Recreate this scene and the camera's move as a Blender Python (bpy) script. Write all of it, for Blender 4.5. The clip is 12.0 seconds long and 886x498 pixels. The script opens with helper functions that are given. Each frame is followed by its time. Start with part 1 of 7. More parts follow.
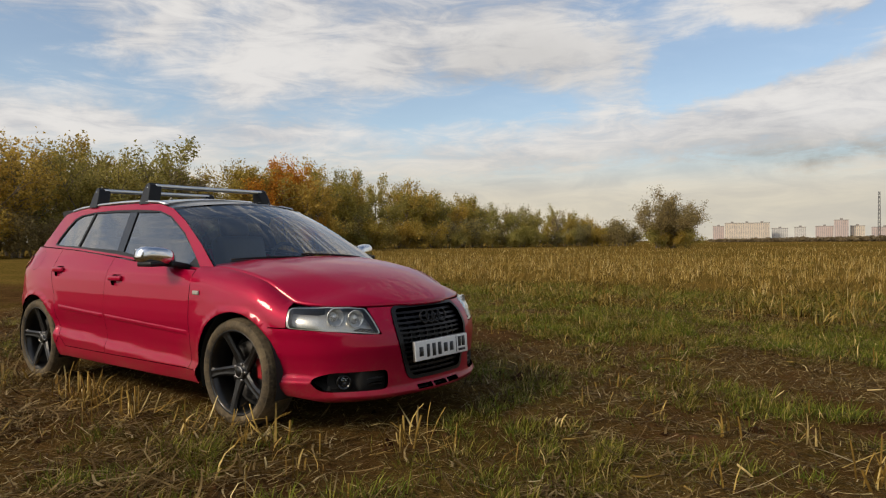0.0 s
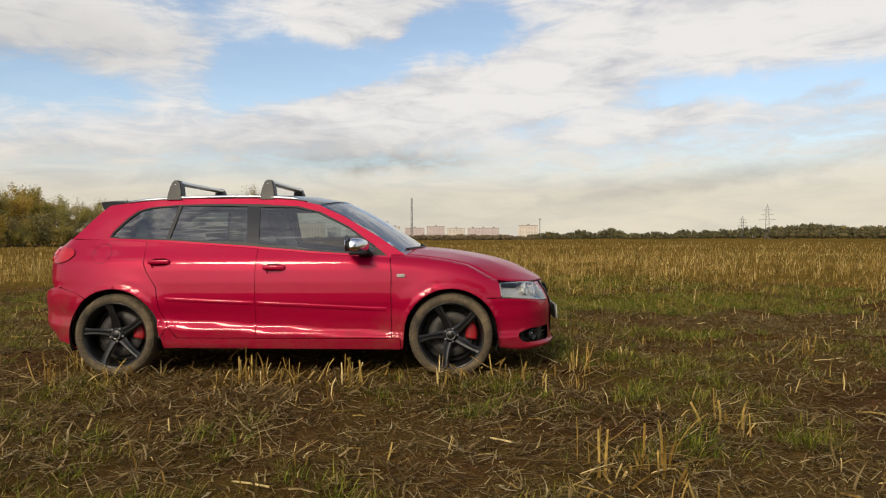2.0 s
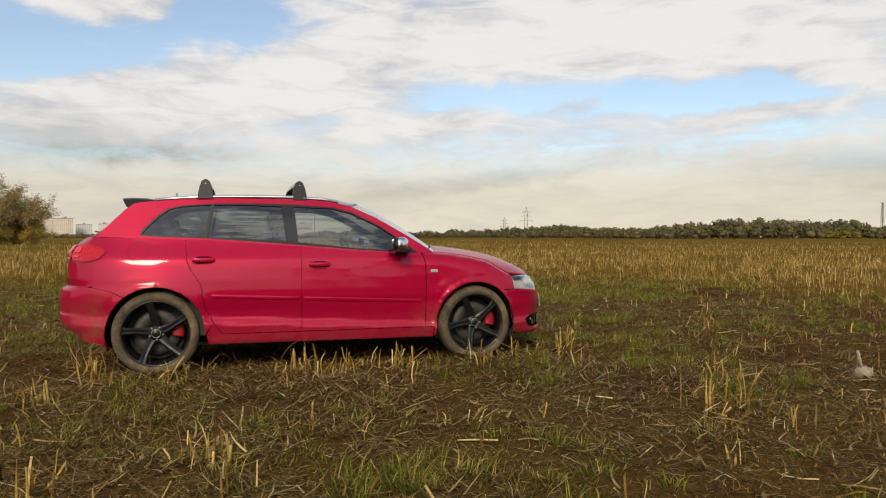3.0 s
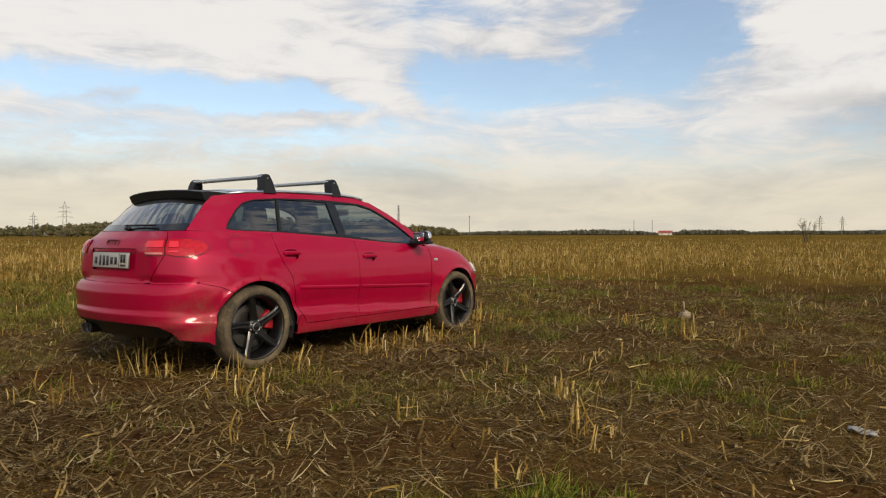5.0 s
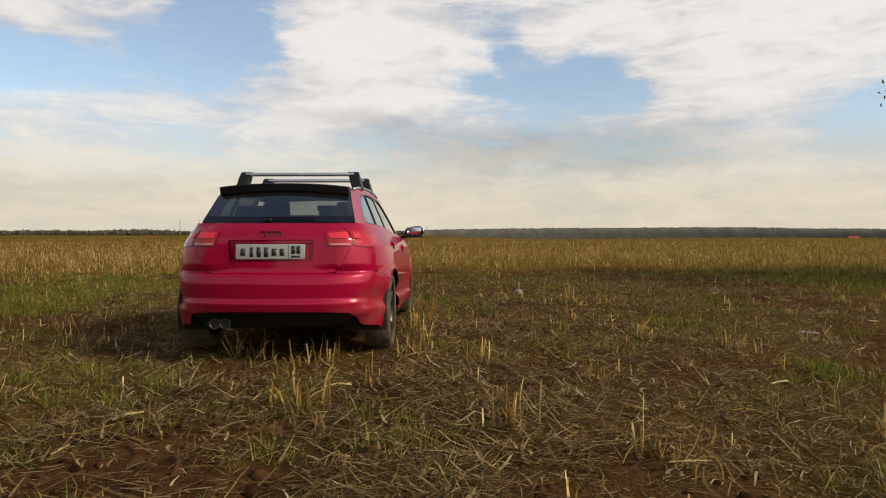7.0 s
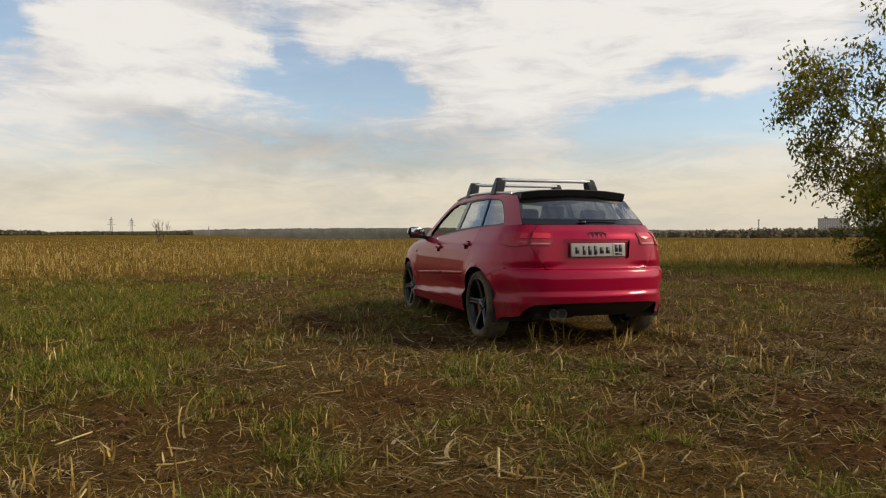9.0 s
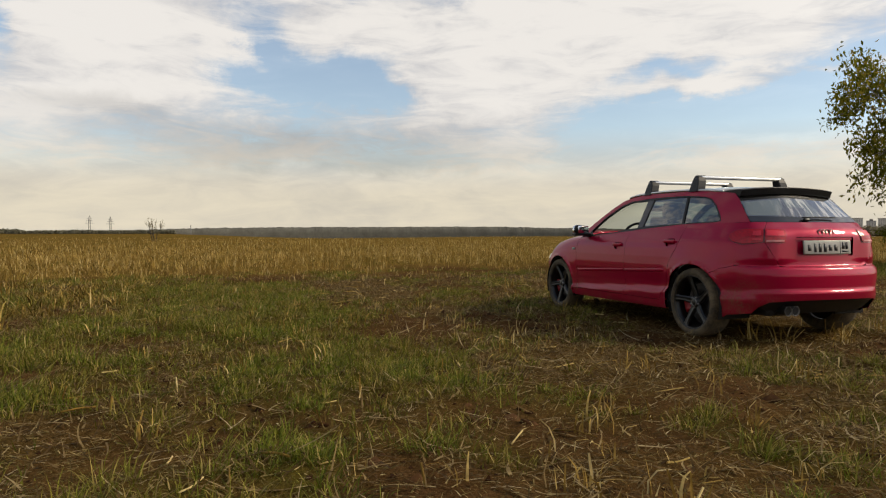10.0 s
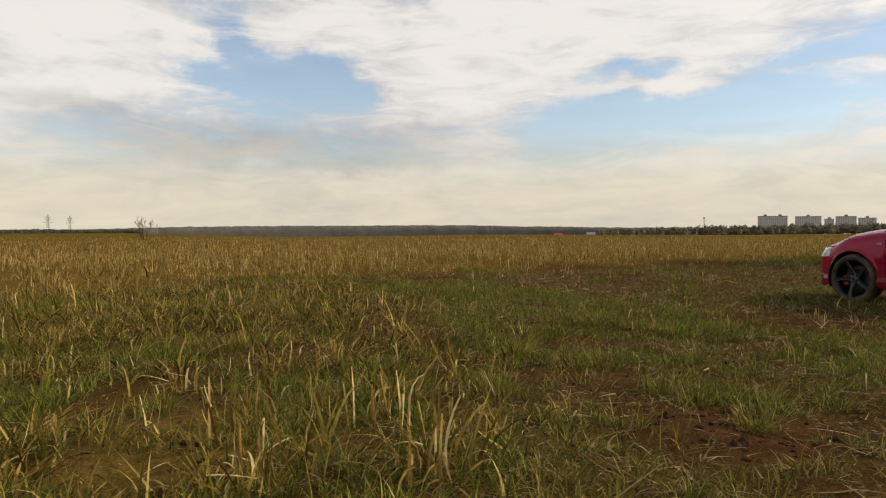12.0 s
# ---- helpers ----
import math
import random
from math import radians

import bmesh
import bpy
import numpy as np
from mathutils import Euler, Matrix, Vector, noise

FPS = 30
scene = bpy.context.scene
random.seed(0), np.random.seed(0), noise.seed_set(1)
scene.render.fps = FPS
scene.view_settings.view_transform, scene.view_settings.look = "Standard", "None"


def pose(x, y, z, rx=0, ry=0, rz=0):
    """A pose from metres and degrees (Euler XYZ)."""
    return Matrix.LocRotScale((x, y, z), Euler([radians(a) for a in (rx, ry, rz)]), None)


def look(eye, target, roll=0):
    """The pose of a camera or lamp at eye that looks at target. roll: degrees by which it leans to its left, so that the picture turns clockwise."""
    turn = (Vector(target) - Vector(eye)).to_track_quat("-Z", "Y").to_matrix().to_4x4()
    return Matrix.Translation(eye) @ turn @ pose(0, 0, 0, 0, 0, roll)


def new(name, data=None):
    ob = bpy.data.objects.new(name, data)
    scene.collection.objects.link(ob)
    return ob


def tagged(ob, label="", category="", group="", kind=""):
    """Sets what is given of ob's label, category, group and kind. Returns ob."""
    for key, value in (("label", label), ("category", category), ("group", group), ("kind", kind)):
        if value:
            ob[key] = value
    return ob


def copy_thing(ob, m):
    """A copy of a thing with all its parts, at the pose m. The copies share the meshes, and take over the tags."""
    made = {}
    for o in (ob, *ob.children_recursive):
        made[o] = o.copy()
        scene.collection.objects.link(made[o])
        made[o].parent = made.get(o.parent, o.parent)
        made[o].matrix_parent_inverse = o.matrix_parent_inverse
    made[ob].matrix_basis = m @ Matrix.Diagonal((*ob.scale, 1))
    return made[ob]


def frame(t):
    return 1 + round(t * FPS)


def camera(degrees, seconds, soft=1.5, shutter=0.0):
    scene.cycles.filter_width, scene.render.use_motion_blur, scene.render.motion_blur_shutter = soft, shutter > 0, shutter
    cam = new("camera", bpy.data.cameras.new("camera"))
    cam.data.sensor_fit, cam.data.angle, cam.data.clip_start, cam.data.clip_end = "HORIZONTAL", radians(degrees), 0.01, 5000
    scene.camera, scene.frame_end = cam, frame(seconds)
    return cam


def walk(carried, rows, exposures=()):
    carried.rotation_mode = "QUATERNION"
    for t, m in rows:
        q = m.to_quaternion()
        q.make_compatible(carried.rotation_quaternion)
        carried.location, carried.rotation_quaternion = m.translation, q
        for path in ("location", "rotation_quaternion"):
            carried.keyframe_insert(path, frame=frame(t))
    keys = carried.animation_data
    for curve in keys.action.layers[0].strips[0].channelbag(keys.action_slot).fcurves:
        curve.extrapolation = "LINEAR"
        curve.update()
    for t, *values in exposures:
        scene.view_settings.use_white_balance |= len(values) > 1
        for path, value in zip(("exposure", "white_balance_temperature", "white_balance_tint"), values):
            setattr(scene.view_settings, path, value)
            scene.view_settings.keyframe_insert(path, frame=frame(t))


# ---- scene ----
cam = camera(65.17, 12.0, 1.2)
PATH = [
    (0.0, pose(4.682, -3.343, 1.066, 89.42, 0.37, 36.98)),
    (0.5, pose(4.055, -4.183, 1.065, 89.31, 0.29, 30.10)),
    (1.0, pose(3.259, -4.978, 1.059, 89.26, 0.25, 21.72)),
    (1.5, pose(2.374, -5.597, 1.051, 89.20, 0.23, 11.90)),
    (2.0, pose(1.412, -6.052, 1.044, 89.12, 0.22, 2.00)),
    (2.5, pose(0.394, -6.383, 1.051, 89.03, 0.12, -7.22)),
    (3.0, pose(-0.690, -6.514, 1.055, 88.97, -0.07, -16.54)),
    (3.2, pose(-1.105, -6.525, 1.055, 88.96, -0.09, -20.05)),
    (4.0, pose(-2.760, -6.240, 1.046, 88.88, 0.0, -34.45)),
    (4.8, pose(-4.300, -5.446, 1.027, 88.84, 0.07, -48.90)),
    (5.0, pose(-4.638, -5.184, 1.018, 88.79, 0.11, -52.70)),
    (5.5, pose(-5.479, -4.403, 0.985, 88.82, 0.15, -61.88)),
    (6.0, pose(-6.198, -3.497, 0.961, 88.86, 0.10, -71.19)),
    (6.5, pose(-6.715, -2.497, 0.961, 88.75, 0.07, -80.26)),
    (6.7, pose(-6.925, -2.045, 0.961, 88.75, 0.05, -84.05)),
    (7.5, pose(-7.515, -0.245, 0.964, 88.78, 0.02, -96.50)),
    (8.3, pose(-7.650, 1.550, 0.969, 88.80, 0.01, -104.22)),
    (8.5, pose(-7.640, 1.970, 0.969, 88.80, 0.01, -105.46)),
    (9.0, pose(-7.332, 3.038, 0.969, 88.75, 0.07, -107.00)),
    (9.5, pose(-7.009, 4.051, 0.957, 88.73, 0.06, -107.71)),
    (10.0, pose(-6.645, 5.080, 0.955, 88.67, 0.03, -108.49)),
    (10.5, pose(-6.279, 6.107, 0.954, 88.60, 0.18, -109.30)),
    (11.0, pose(-5.860, 7.049, 0.950, 88.55, 0.19, -110.09)),
    (11.5, pose(-5.437, 7.942, 0.943, 88.56, 0.17, -110.76)),
    (12.0, pose(-5.123, 9.001, 0.933, 88.55, 0.15, -111.23)),
]
walk(cam, PATH, [(0.0, -0.16, 6750, 10), (1.5, -0.08, 6750, 10), (3.0, -0.03, 6800, 10), (6.5, -0.04, 6850, 10), (9.0, -0.05, 6950, 10), (12.0, -0.05, 6950, 10)])


# ---------------------------------------------------------------- world, sun
SUN_EL, SUN_AZ = 33.0, (-0.35, -0.94)


def build_sky():
    world = bpy.data.worlds.new("sky")
    scene.world = world
    world.use_nodes = True
    t = world.node_tree
    t.nodes.clear()

    def math_node(op, a, b=0.0, clamp=False):
        m = t.nodes.new("ShaderNodeMath")
        m.operation, m.use_clamp = op, clamp
        for sock, v in zip(m.inputs, (a, b)):
            if isinstance(v, (int, float)):
                sock.default_value = v
            else:
                t.links.new(v, sock)
        return m.outputs[0]

    def span(v, lo, hi, to_lo=0.0, to_hi=1.0):
        m = t.nodes.new("ShaderNodeMapRange")
        m.interpolation_type = "SMOOTHSTEP"
        t.links.new(v, m.inputs[0])
        for k, q in enumerate((lo, hi, to_lo, to_hi)):
            m.inputs[k + 1].default_value = q
        return m.outputs[0]

    def fbm(vec, scale, detail, rough, distort=0.0):
        n = t.nodes.new("ShaderNodeTexNoise")
        n.inputs["Scale"].default_value, n.inputs["Detail"].default_value = scale, detail
        n.inputs["Roughness"].default_value, n.inputs["Distortion"].default_value = rough, distort
        t.links.new(vec, n.inputs["Vector"])
        return n

    def mixed(fac, a, b):
        m = t.nodes.new("ShaderNodeMix")
        m.data_type = "RGBA"
        for sock, v in ((m.inputs[0], fac), (m.inputs[6], a), (m.inputs[7], b)):
            if isinstance(v, tuple):
                sock.default_value = (*v, 1)
            else:
                t.links.new(v, sock)
        return m.outputs[2]

    d = t.nodes.new("ShaderNodeTexCoord").outputs["Generated"]
    sep = t.nodes.new("ShaderNodeSeparateXYZ")
    t.links.new(d, sep.inputs[0])
    x, y, z = sep.outputs
    az = math_node("MULTIPLY", math_node("ARCTAN2", math_node("MULTIPLY", x, -1.0), y), 57.2958)
    el = math_node("MULTIPLY", math_node("ARCSINE", z), 57.2958)
    # bearing and height in degrees, their edges torn by noise
    be = t.nodes.new("ShaderNodeCombineXYZ")
    t.links.new(az, be.inputs[0])
    t.links.new(el, be.inputs[1])
    tear = fbm(be.outputs[0], 0.22, 7, 0.6)
    tv = t.nodes.new("ShaderNodeVectorMath")
    tv.operation = "MULTIPLY_ADD"
    t.links.new(tear.outputs["Color"], tv.inputs[0])
    tv.inputs[1].default_value, tv.inputs[2].default_value = (8.0, 3.4, 0), (-4.0, -1.7, 0)
    torn = t.nodes.new("ShaderNodeVectorMath")
    t.links.new(be.outputs[0], torn.inputs[0])
    t.links.new(tv.outputs[0], torn.inputs[1])
    total = None

    def cloud(b, e, sb, se, tilt, amount):
        """A bank of cloud (or a gap, where amount is negative) at bearing b and height e, its half sizes and its tilt, in degrees."""
        nonlocal total
        v = t.nodes.new("ShaderNodeMapping")
        v.vector_type = "TEXTURE"
        v.inputs["Location"].default_value = (b, e, 0)
        v.inputs["Rotation"].default_value = (0, 0, radians(-tilt))
        v.inputs["Scale"].default_value = (sb, se, 1)
        t.links.new(torn.outputs[0], v.inputs["Vector"])
        n = t.nodes.new("ShaderNodeVectorMath")
        n.operation = "LENGTH"
        t.links.new(v.outputs[0], n.inputs[0])
        g = span(n.outputs["Value"], 0.0, 1.9, amount * (0.72 if amount > 0 else 0.95), 0.0)
        total = g if total is None else math_node("ADD", total, g)

    # thick grey banks
    cloud(7.2, 6.2, 6.5, 0.8, 0, 0.30)
    cloud(7.2, 6.3, 7.7, 0.6, 3, 0.35)
    cloud(30.1, 14.6, 8.7, 2.5, 0, 0.22)
    cloud(-22.0, 4.9, 9.8, 0.6, 6, 0.32)
    cloud(11.5, 6.9, 9.1, 1.9, 0, 0.25)
    cloud(-45.8, 5.4, 8.2, 1.4, 0, 0.32)
    cloud(-89.3, 6.2, 7.1, 1.9, 0, 0.30)
    cloud(-106.9, 7.2, 8.3, 2.1, 0, 0.28)
    cloud(-95.6, 7.6, 14.6, 1.5, -3, 0.26)
    cloud(-82.3, 9.3, 5.5, 0.6, -4, 0.22)
    cloud(-103.8, 5.6, 8.4, 0.6, 0, 0.25)
    cloud(31.3, 14.1, 10.2, 2.3, 0, 0.18)
    cloud(-89.3, 8.3, 14.5, 1.1, -3, 0.10)
    cloud(-99.5, 6.4, 11.4, 0.9, 2, 0.12)
    cloud(-127.5, 6.4, 9.8, 0.8, 0, 0.16)
    gloom, total = math_node("MULTIPLY", total, 0.75), None
    # white banks and blue gaps
    cloud(66.9, 14.6, 5.2, 2.4, 0, -0.35)
    cloud(62.2, 11.6, 8.0, 1.9, -5, -0.40)
    cloud(37.9, 10.3, 9.8, 2.3, 0, -0.42)
    cloud(16.3, 13.7, 4.8, 2.6, 20, -0.52)
    cloud(58.7, 16.2, 4.8, 1.0, 38, 0.45)
    cloud(50.6, 15.6, 4.8, 2.3, 50, 0.55)
    cloud(43.4, 14.5, 2.8, 1.9, 25, 0.50)
    cloud(34.1, 16.5, 7.9, 2.8, 0, 0.22)
    cloud(65.2, 8.7, 5.3, 0.8, 0, 0.55)
    cloud(50.2, 8.8, 5.0, 0.7, 0, 0.40)
    cloud(26.3, 14.8, 8.7, 2.1, -4, 0.25)
    cloud(23.2, 8.7, 9.5, 2.0, 5, 0.30)
    cloud(33.7, 7.0, 6.5, 1.0, 0, 0.25)
    cloud(10.8, 15.5, 9.7, 0.9, 22, 0.28)
    cloud(13.0, 13.2, 5.8, 2.1, 12, -0.62)
    cloud(20.9, 17.6, 4.2, 2.1, 0, -0.45)
    cloud(5.0, 15.5, 3.1, 1.8, 20, -0.35)
    cloud(0.0, 11.2, 11.7, 2.3, 13, 0.70)
    cloud(30.4, 11.4, 6.2, 1.6, 0, -0.30)
    cloud(14.1, 13.5, 5.0, 1.9, 5, -0.60)
    cloud(-0.6, 16.6, 3.3, 2.1, 0, -0.45)
    cloud(10.1, 17.0, 6.9, 2.1, 5, 0.50)
    cloud(1.3, 12.0, 12.6, 2.1, 10, 0.40)
    cloud(-18.8, 15.4, 11.4, 2.4, 0, 0.38)
    cloud(-15.9, 9.1, 8.4, 1.0, 8, 0.45)
    cloud(-8.0, 11.2, 3.2, 0.6, 6, 0.45)
    cloud(-32.3, 11.2, 11.7, 1.4, 0, -0.52)
    cloud(-20.1, 11.6, 5.1, 1.2, 0, -0.40)
    cloud(-39.4, 10.6, 6.5, 1.3, 0, -0.50)
    cloud(-29.2, 15.9, 17.3, 2.5, 0, 0.50)
    cloud(-46.1, 12.7, 4.1, 1.4, -18, 0.50)
    cloud(-41.3, 8.9, 5.5, 0.7, 5, 0.55)
    cloud(-27.9, 10.5, 2.1, 0.5, 5, 0.55)
    cloud(-0.0, 15.8, 4.5, 1.7, 5, -0.35)
    cloud(-37.6, 14.3, 10.6, 2.8, -12, 0.55)
    cloud(-48.8, 11.4, 3.4, 1.4, -22, 0.55)
    cloud(-57.5, 12.4, 10.7, 2.1, 4, -0.50)
    cloud(-51.5, 17.3, 4.1, 1.4, 0, -0.40)
    cloud(-62.6, 16.4, 7.0, 1.2, 10, 0.30)
    cloud(-72.8, 15.2, 3.7, 2.8, 45, -0.55)
    cloud(-39.5, 9.4, 6.0, 0.6, 0, 0.45)
    cloud(-42.4, 8.7, 7.9, 1.5, 0, -0.25)
    cloud(-83.1, 14.7, 7.5, 4.4, 0, 0.85)
    cloud(-71.3, 15.4, 4.6, 2.5, 10, -0.55)
    cloud(-57.9, 12.0, 6.5, 1.6, 0, -0.40)
    cloud(-97.3, 11.6, 6.3, 1.9, -8, -0.55)
    cloud(-92.9, 15.0, 1.8, 2.3, 0, -0.40)
    cloud(-99.4, 16.1, 10.1, 1.5, 3, 0.50)
    cloud(-110.5, 12.0, 5.2, 2.8, 0, 0.42)
    cloud(-57.5, 15.3, 9.0, 1.0, -14, 0.45)
    cloud(-96.9, 13.4, 8.7, 2.2, -14, -0.52)
    cloud(-100.1, 15.9, 6.5, 1.5, 15, 0.32)
    cloud(-114.0, 13.5, 8.8, 3.5, 12, 0.55)
    cloud(-124.3, 16.0, 12.5, 2.2, 5, 0.52)
    cloud(-126.7, 12.6, 4.0, 1.0, 12, -0.55)
    cloud(-128.1, 11.3, 5.3, 0.6, 4, 0.50)
    cloud(-128.1, 8.6, 8.8, 1.6, 0, -0.66)
    cloud(-136.0, 9.6, 9.8, 1.7, 0, -0.55)
    cloud(-141.5, 12.6, 5.2, 1.0, 14, -0.50)
    cloud(-139.7, 11.8, 5.3, 0.3, 4, 0.50)
    cloud(-132.0, 15.2, 8.3, 2.2, 14, 0.35)
    cloud(-94.4, 12.9, 5.0, 0.5, -25, 0.38)
    cloud(-99.7, 9.8, 6.0, 0.5, -8, 0.30)
    cloud(-91.4, 14.5, 2.7, 0.6, -30, 0.35)
    cloud(-102.9, 11.9, 2.8, 0.7, -20, -0.35)
    # a flat layer seen in perspective
    flat = t.nodes.new("ShaderNodeCombineXYZ")
    deep = math_node("ADD", math_node("MAXIMUM", z, 0.0), 0.13)
    t.links.new(math_node("DIVIDE", x, deep), flat.inputs[0])
    t.links.new(math_node("DIVIDE", y, deep), flat.inputs[1])
    n1 = fbm(flat.outputs[0], 0.85, 8, 0.58, 0.25)
    n2 = fbm(flat.outputs[0], 2.7, 7, 0.62, 0.4)
    high = math_node("ADD", math_node("MULTIPLY", n1.outputs["Fac"], 1.15), math_node("MULTIPLY", n2.outputs["Fac"], 0.45))
    # high up it is combed out into long streaks
    comb = t.nodes.new("ShaderNodeVectorMath")
    comb.operation = "MULTIPLY"
    t.links.new(flat.outputs[0], comb.inputs[0])
    comb.inputs[1].default_value = (2.6, 15.0, 1.0)
    n4 = fbm(comb.outputs[0], 1.6, 6, 0.6, 0.6)
    streak = math_node("MULTIPLY", math_node("SUBTRACT", n4.outputs["Fac"], 0.5), math_node("MULTIPLY", span(el, 19.0, 32.0, 0.0, 6.5), span(el, 56.0, 46.0, 0.12, 1.0)))
    high = math_node("ADD", math_node("ADD", high, streak), span(el, 22.0, 40.0, 0.0, -0.36))
    # low down it is drawn out sideways, with fine fibres
    def drawn(sx, sy, turn, detail, rough, distort):
        m = t.nodes.new("ShaderNodeMapping")
        m.inputs["Rotation"].default_value = (0, 0, radians(turn))
        m.inputs["Scale"].default_value = (sx, sy, 1)
        t.links.new(be.outputs[0], m.inputs["Vector"])
        return fbm(m.outputs[0], 1.0, detail, rough, distort).outputs["Fac"]

    wide, fibre = drawn(0.055, 0.20, -6, 9, 0.58, 0.7), drawn(0.16, 0.62, -9, 8, 0.62, 0.9)
    low = math_node("ADD", math_node("MULTIPLY", wide, 0.85), math_node("MULTIPLY", fibre, 0.92))
    wisp = drawn(0.42, 1.5, -12, 7, 0.66, 1.2)
    low = math_node("ADD", low, math_node("MULTIPLY", math_node("SUBTRACT", wisp, 0.5), 0.34))
    low = math_node("SUBTRACT", math_node("ADD", low, total), 0.02)
    up = span(el, 18.0, 25.0)
    dens = math_node("ADD", math_node("MULTIPLY", high, up), math_node("MULTIPLY", low, math_node("SUBTRACT", 1.0, up)))
    cover = span(dens, 0.30, 1.08)
    veil = span(el, 10.0, 3.5, 0.0, 0.97)
    cover = math_node("MAXIMUM", math_node("MULTIPLY", cover, 0.97), veil)
    cover = math_node("MAXIMUM", cover, span(el, 24.0, 17.0, 0.06, 0.13))
    # lit tops, grey undersides
    n3 = fbm(flat.outputs[0], 1.25, 6, 0.6, 0.3)
    tone = math_node("ADD", math_node("MULTIPLY", n3.outputs["Fac"], 0.20), math_node("MULTIPLY", wide, 0.45))
    tone = math_node("ADD", math_node("ADD", tone, math_node("MULTIPLY", fibre, 0.40)), math_node("MULTIPLY", dens, 0.16))
    shade = span(tone, 0.48, 0.80)
    body_col = mixed(shade, (0.50, 0.515, 0.565), (0.82, 0.812, 0.810))
    low_col = mixed(span(math_node("ADD", math_node("MULTIPLY", wide, 0.6), math_node("MULTIPLY", fibre, 0.4)), 0.32, 0.66), (0.575, 0.548, 0.490), (0.745, 0.690, 0.570))
    colour = mixed(span(el, 9.0, 2.5, 0.0, 1.0), body_col, low_col)
    thick = math_node("SUBTRACT", 1.0, math_node("MULTIPLY", gloom, math_node("ADD", math_node("MULTIPLY", n1.outputs["Fac"], 1.2), 0.4)))
    grey = t.nodes.new("ShaderNodeVectorMath")
    grey.operation = "SCALE"
    t.links.new(colour, grey.inputs[0])
    t.links.new(thick, grey.inputs["Scale"])
    colour = grey.outputs[0]
    # thin cloud glows round the sun
    dot = t.nodes.new("ShaderNodeVectorMath")
    dot.operation = "DOT_PRODUCT"
    t.links.new(d, dot.inputs[0])
    dot.inputs[1].default_value = Vector((SUN_AZ[0], SUN_AZ[1], math.tan(radians(SUN_EL)))).normalized()
    halo = math_node("POWER", math_node("MAXIMUM", dot.outputs["Value"], 0.0), 5.0)
    sky = t.nodes.new("ShaderNodeTexSky")
    sky.sky_type, sky.sun_disc = "NISHITA", False
    sky.sun_elevation, sky.sun_rotation = radians(SUN_EL), math.atan2(SUN_AZ[0], SUN_AZ[1])
    sky.air_density, sky.dust_density = 1.0, 0.6
    bg1, bg2 = t.nodes.new("ShaderNodeBackground"), t.nodes.new("ShaderNodeBackground")
    t.links.new(sky.outputs[0], bg1.inputs[0])
    bg1.inputs[1].default_value = 0.16
    t.links.new(colour, bg2.inputs[0])
    t.links.new(math_node("ADD", math_node("MULTIPLY", halo, 2.2), 1.06), bg2.inputs[1])
    mx = t.nodes.new("ShaderNodeMixShader")
    t.links.new(cover, mx.inputs[0])
    t.links.new(bg1.outputs[0], mx.inputs[1])
    t.links.new(bg2.outputs[0], mx.inputs[2])
    out = t.nodes.new("ShaderNodeOutputWorld")
    t.links.new(mx.outputs[0], out.inputs[0])


build_sky()
sun = new("sun", bpy.data.lights.new("sun", "SUN"))
sun.data.energy, sun.data.angle, sun.data.color = 2.9, radians(15.0), (1.0, 0.88, 0.68)
sun.matrix_world = look((SUN_AZ[0] * 50, SUN_AZ[1] * 50, 50 * math.tan(radians(SUN_EL))), (0, 0, 0))
from mathutils import geometry


# ---------------------------------------------------------------- materials
def shader(name):
    m = bpy.data.materials.new(name)
    m.use_nodes = True
    t = m.node_tree
    b = t.nodes["Principled BSDF"]
    return m, t, b


def put(t, kind, **values):
    n = t.nodes.new(kind)
    for k, v in values.items():
        n.inputs[k.replace("_", " ")].default_value = v
    return n


def coords(t, which="Object"):
    return t.nodes.new("ShaderNodeTexCoord").outputs[which]


def noise_of(t, vec, scale, detail=4.0, rough=0.55, stretch=None):
    if stretch:
        mp = t.nodes.new("ShaderNodeMapping")
        mp.inputs["Scale"].default_value = stretch
        t.links.new(vec, mp.inputs["Vector"])
        vec = mp.outputs["Vector"]
    n = put(t, "ShaderNodeTexNoise", Scale=scale, Detail=detail, Roughness=rough)
    t.links.new(vec, n.inputs["Vector"])
    return n.outputs["Fac"]


def ramp(t, fac, stops):
    r = t.nodes.new("ShaderNodeValToRGB")
    e = r.color_ramp.elements
    while len(e) < len(stops):
        e.new(0.5)
    for k, (pos, col) in enumerate(stops):
        e[k].position = pos
        e[k].color = (*col, 1) if len(col) == 3 else col
    t.links.new(fac, r.inputs["Fac"])
    return r.outputs["Color"]


def blend(t, fac, a, b, how="MIX"):
    m = t.nodes.new("ShaderNodeMix")
    m.data_type, m.blend_type = "RGBA", how
    for sock, v in ((m.inputs[0], fac), (m.inputs[6], a), (m.inputs[7], b)):
        if hasattr(v, "links"):
            t.links.new(v, sock)
        elif isinstance(v, (int, float)):
            sock.default_value = v
        else:
            sock.default_value = (*v, 1) if len(v) == 3 else v
    return m.outputs[2]


def calc(t, op, a, b=0.0, c=0.0, clamp=False):
    m = t.nodes.new("ShaderNodeMath")
    m.operation, m.use_clamp = op, clamp
    for sock, v in zip(m.inputs, (a, b, c)):
        if hasattr(v, "links"):
            t.links.new(v, sock)
        else:
            sock.default_value = v
    return m.outputs[0]


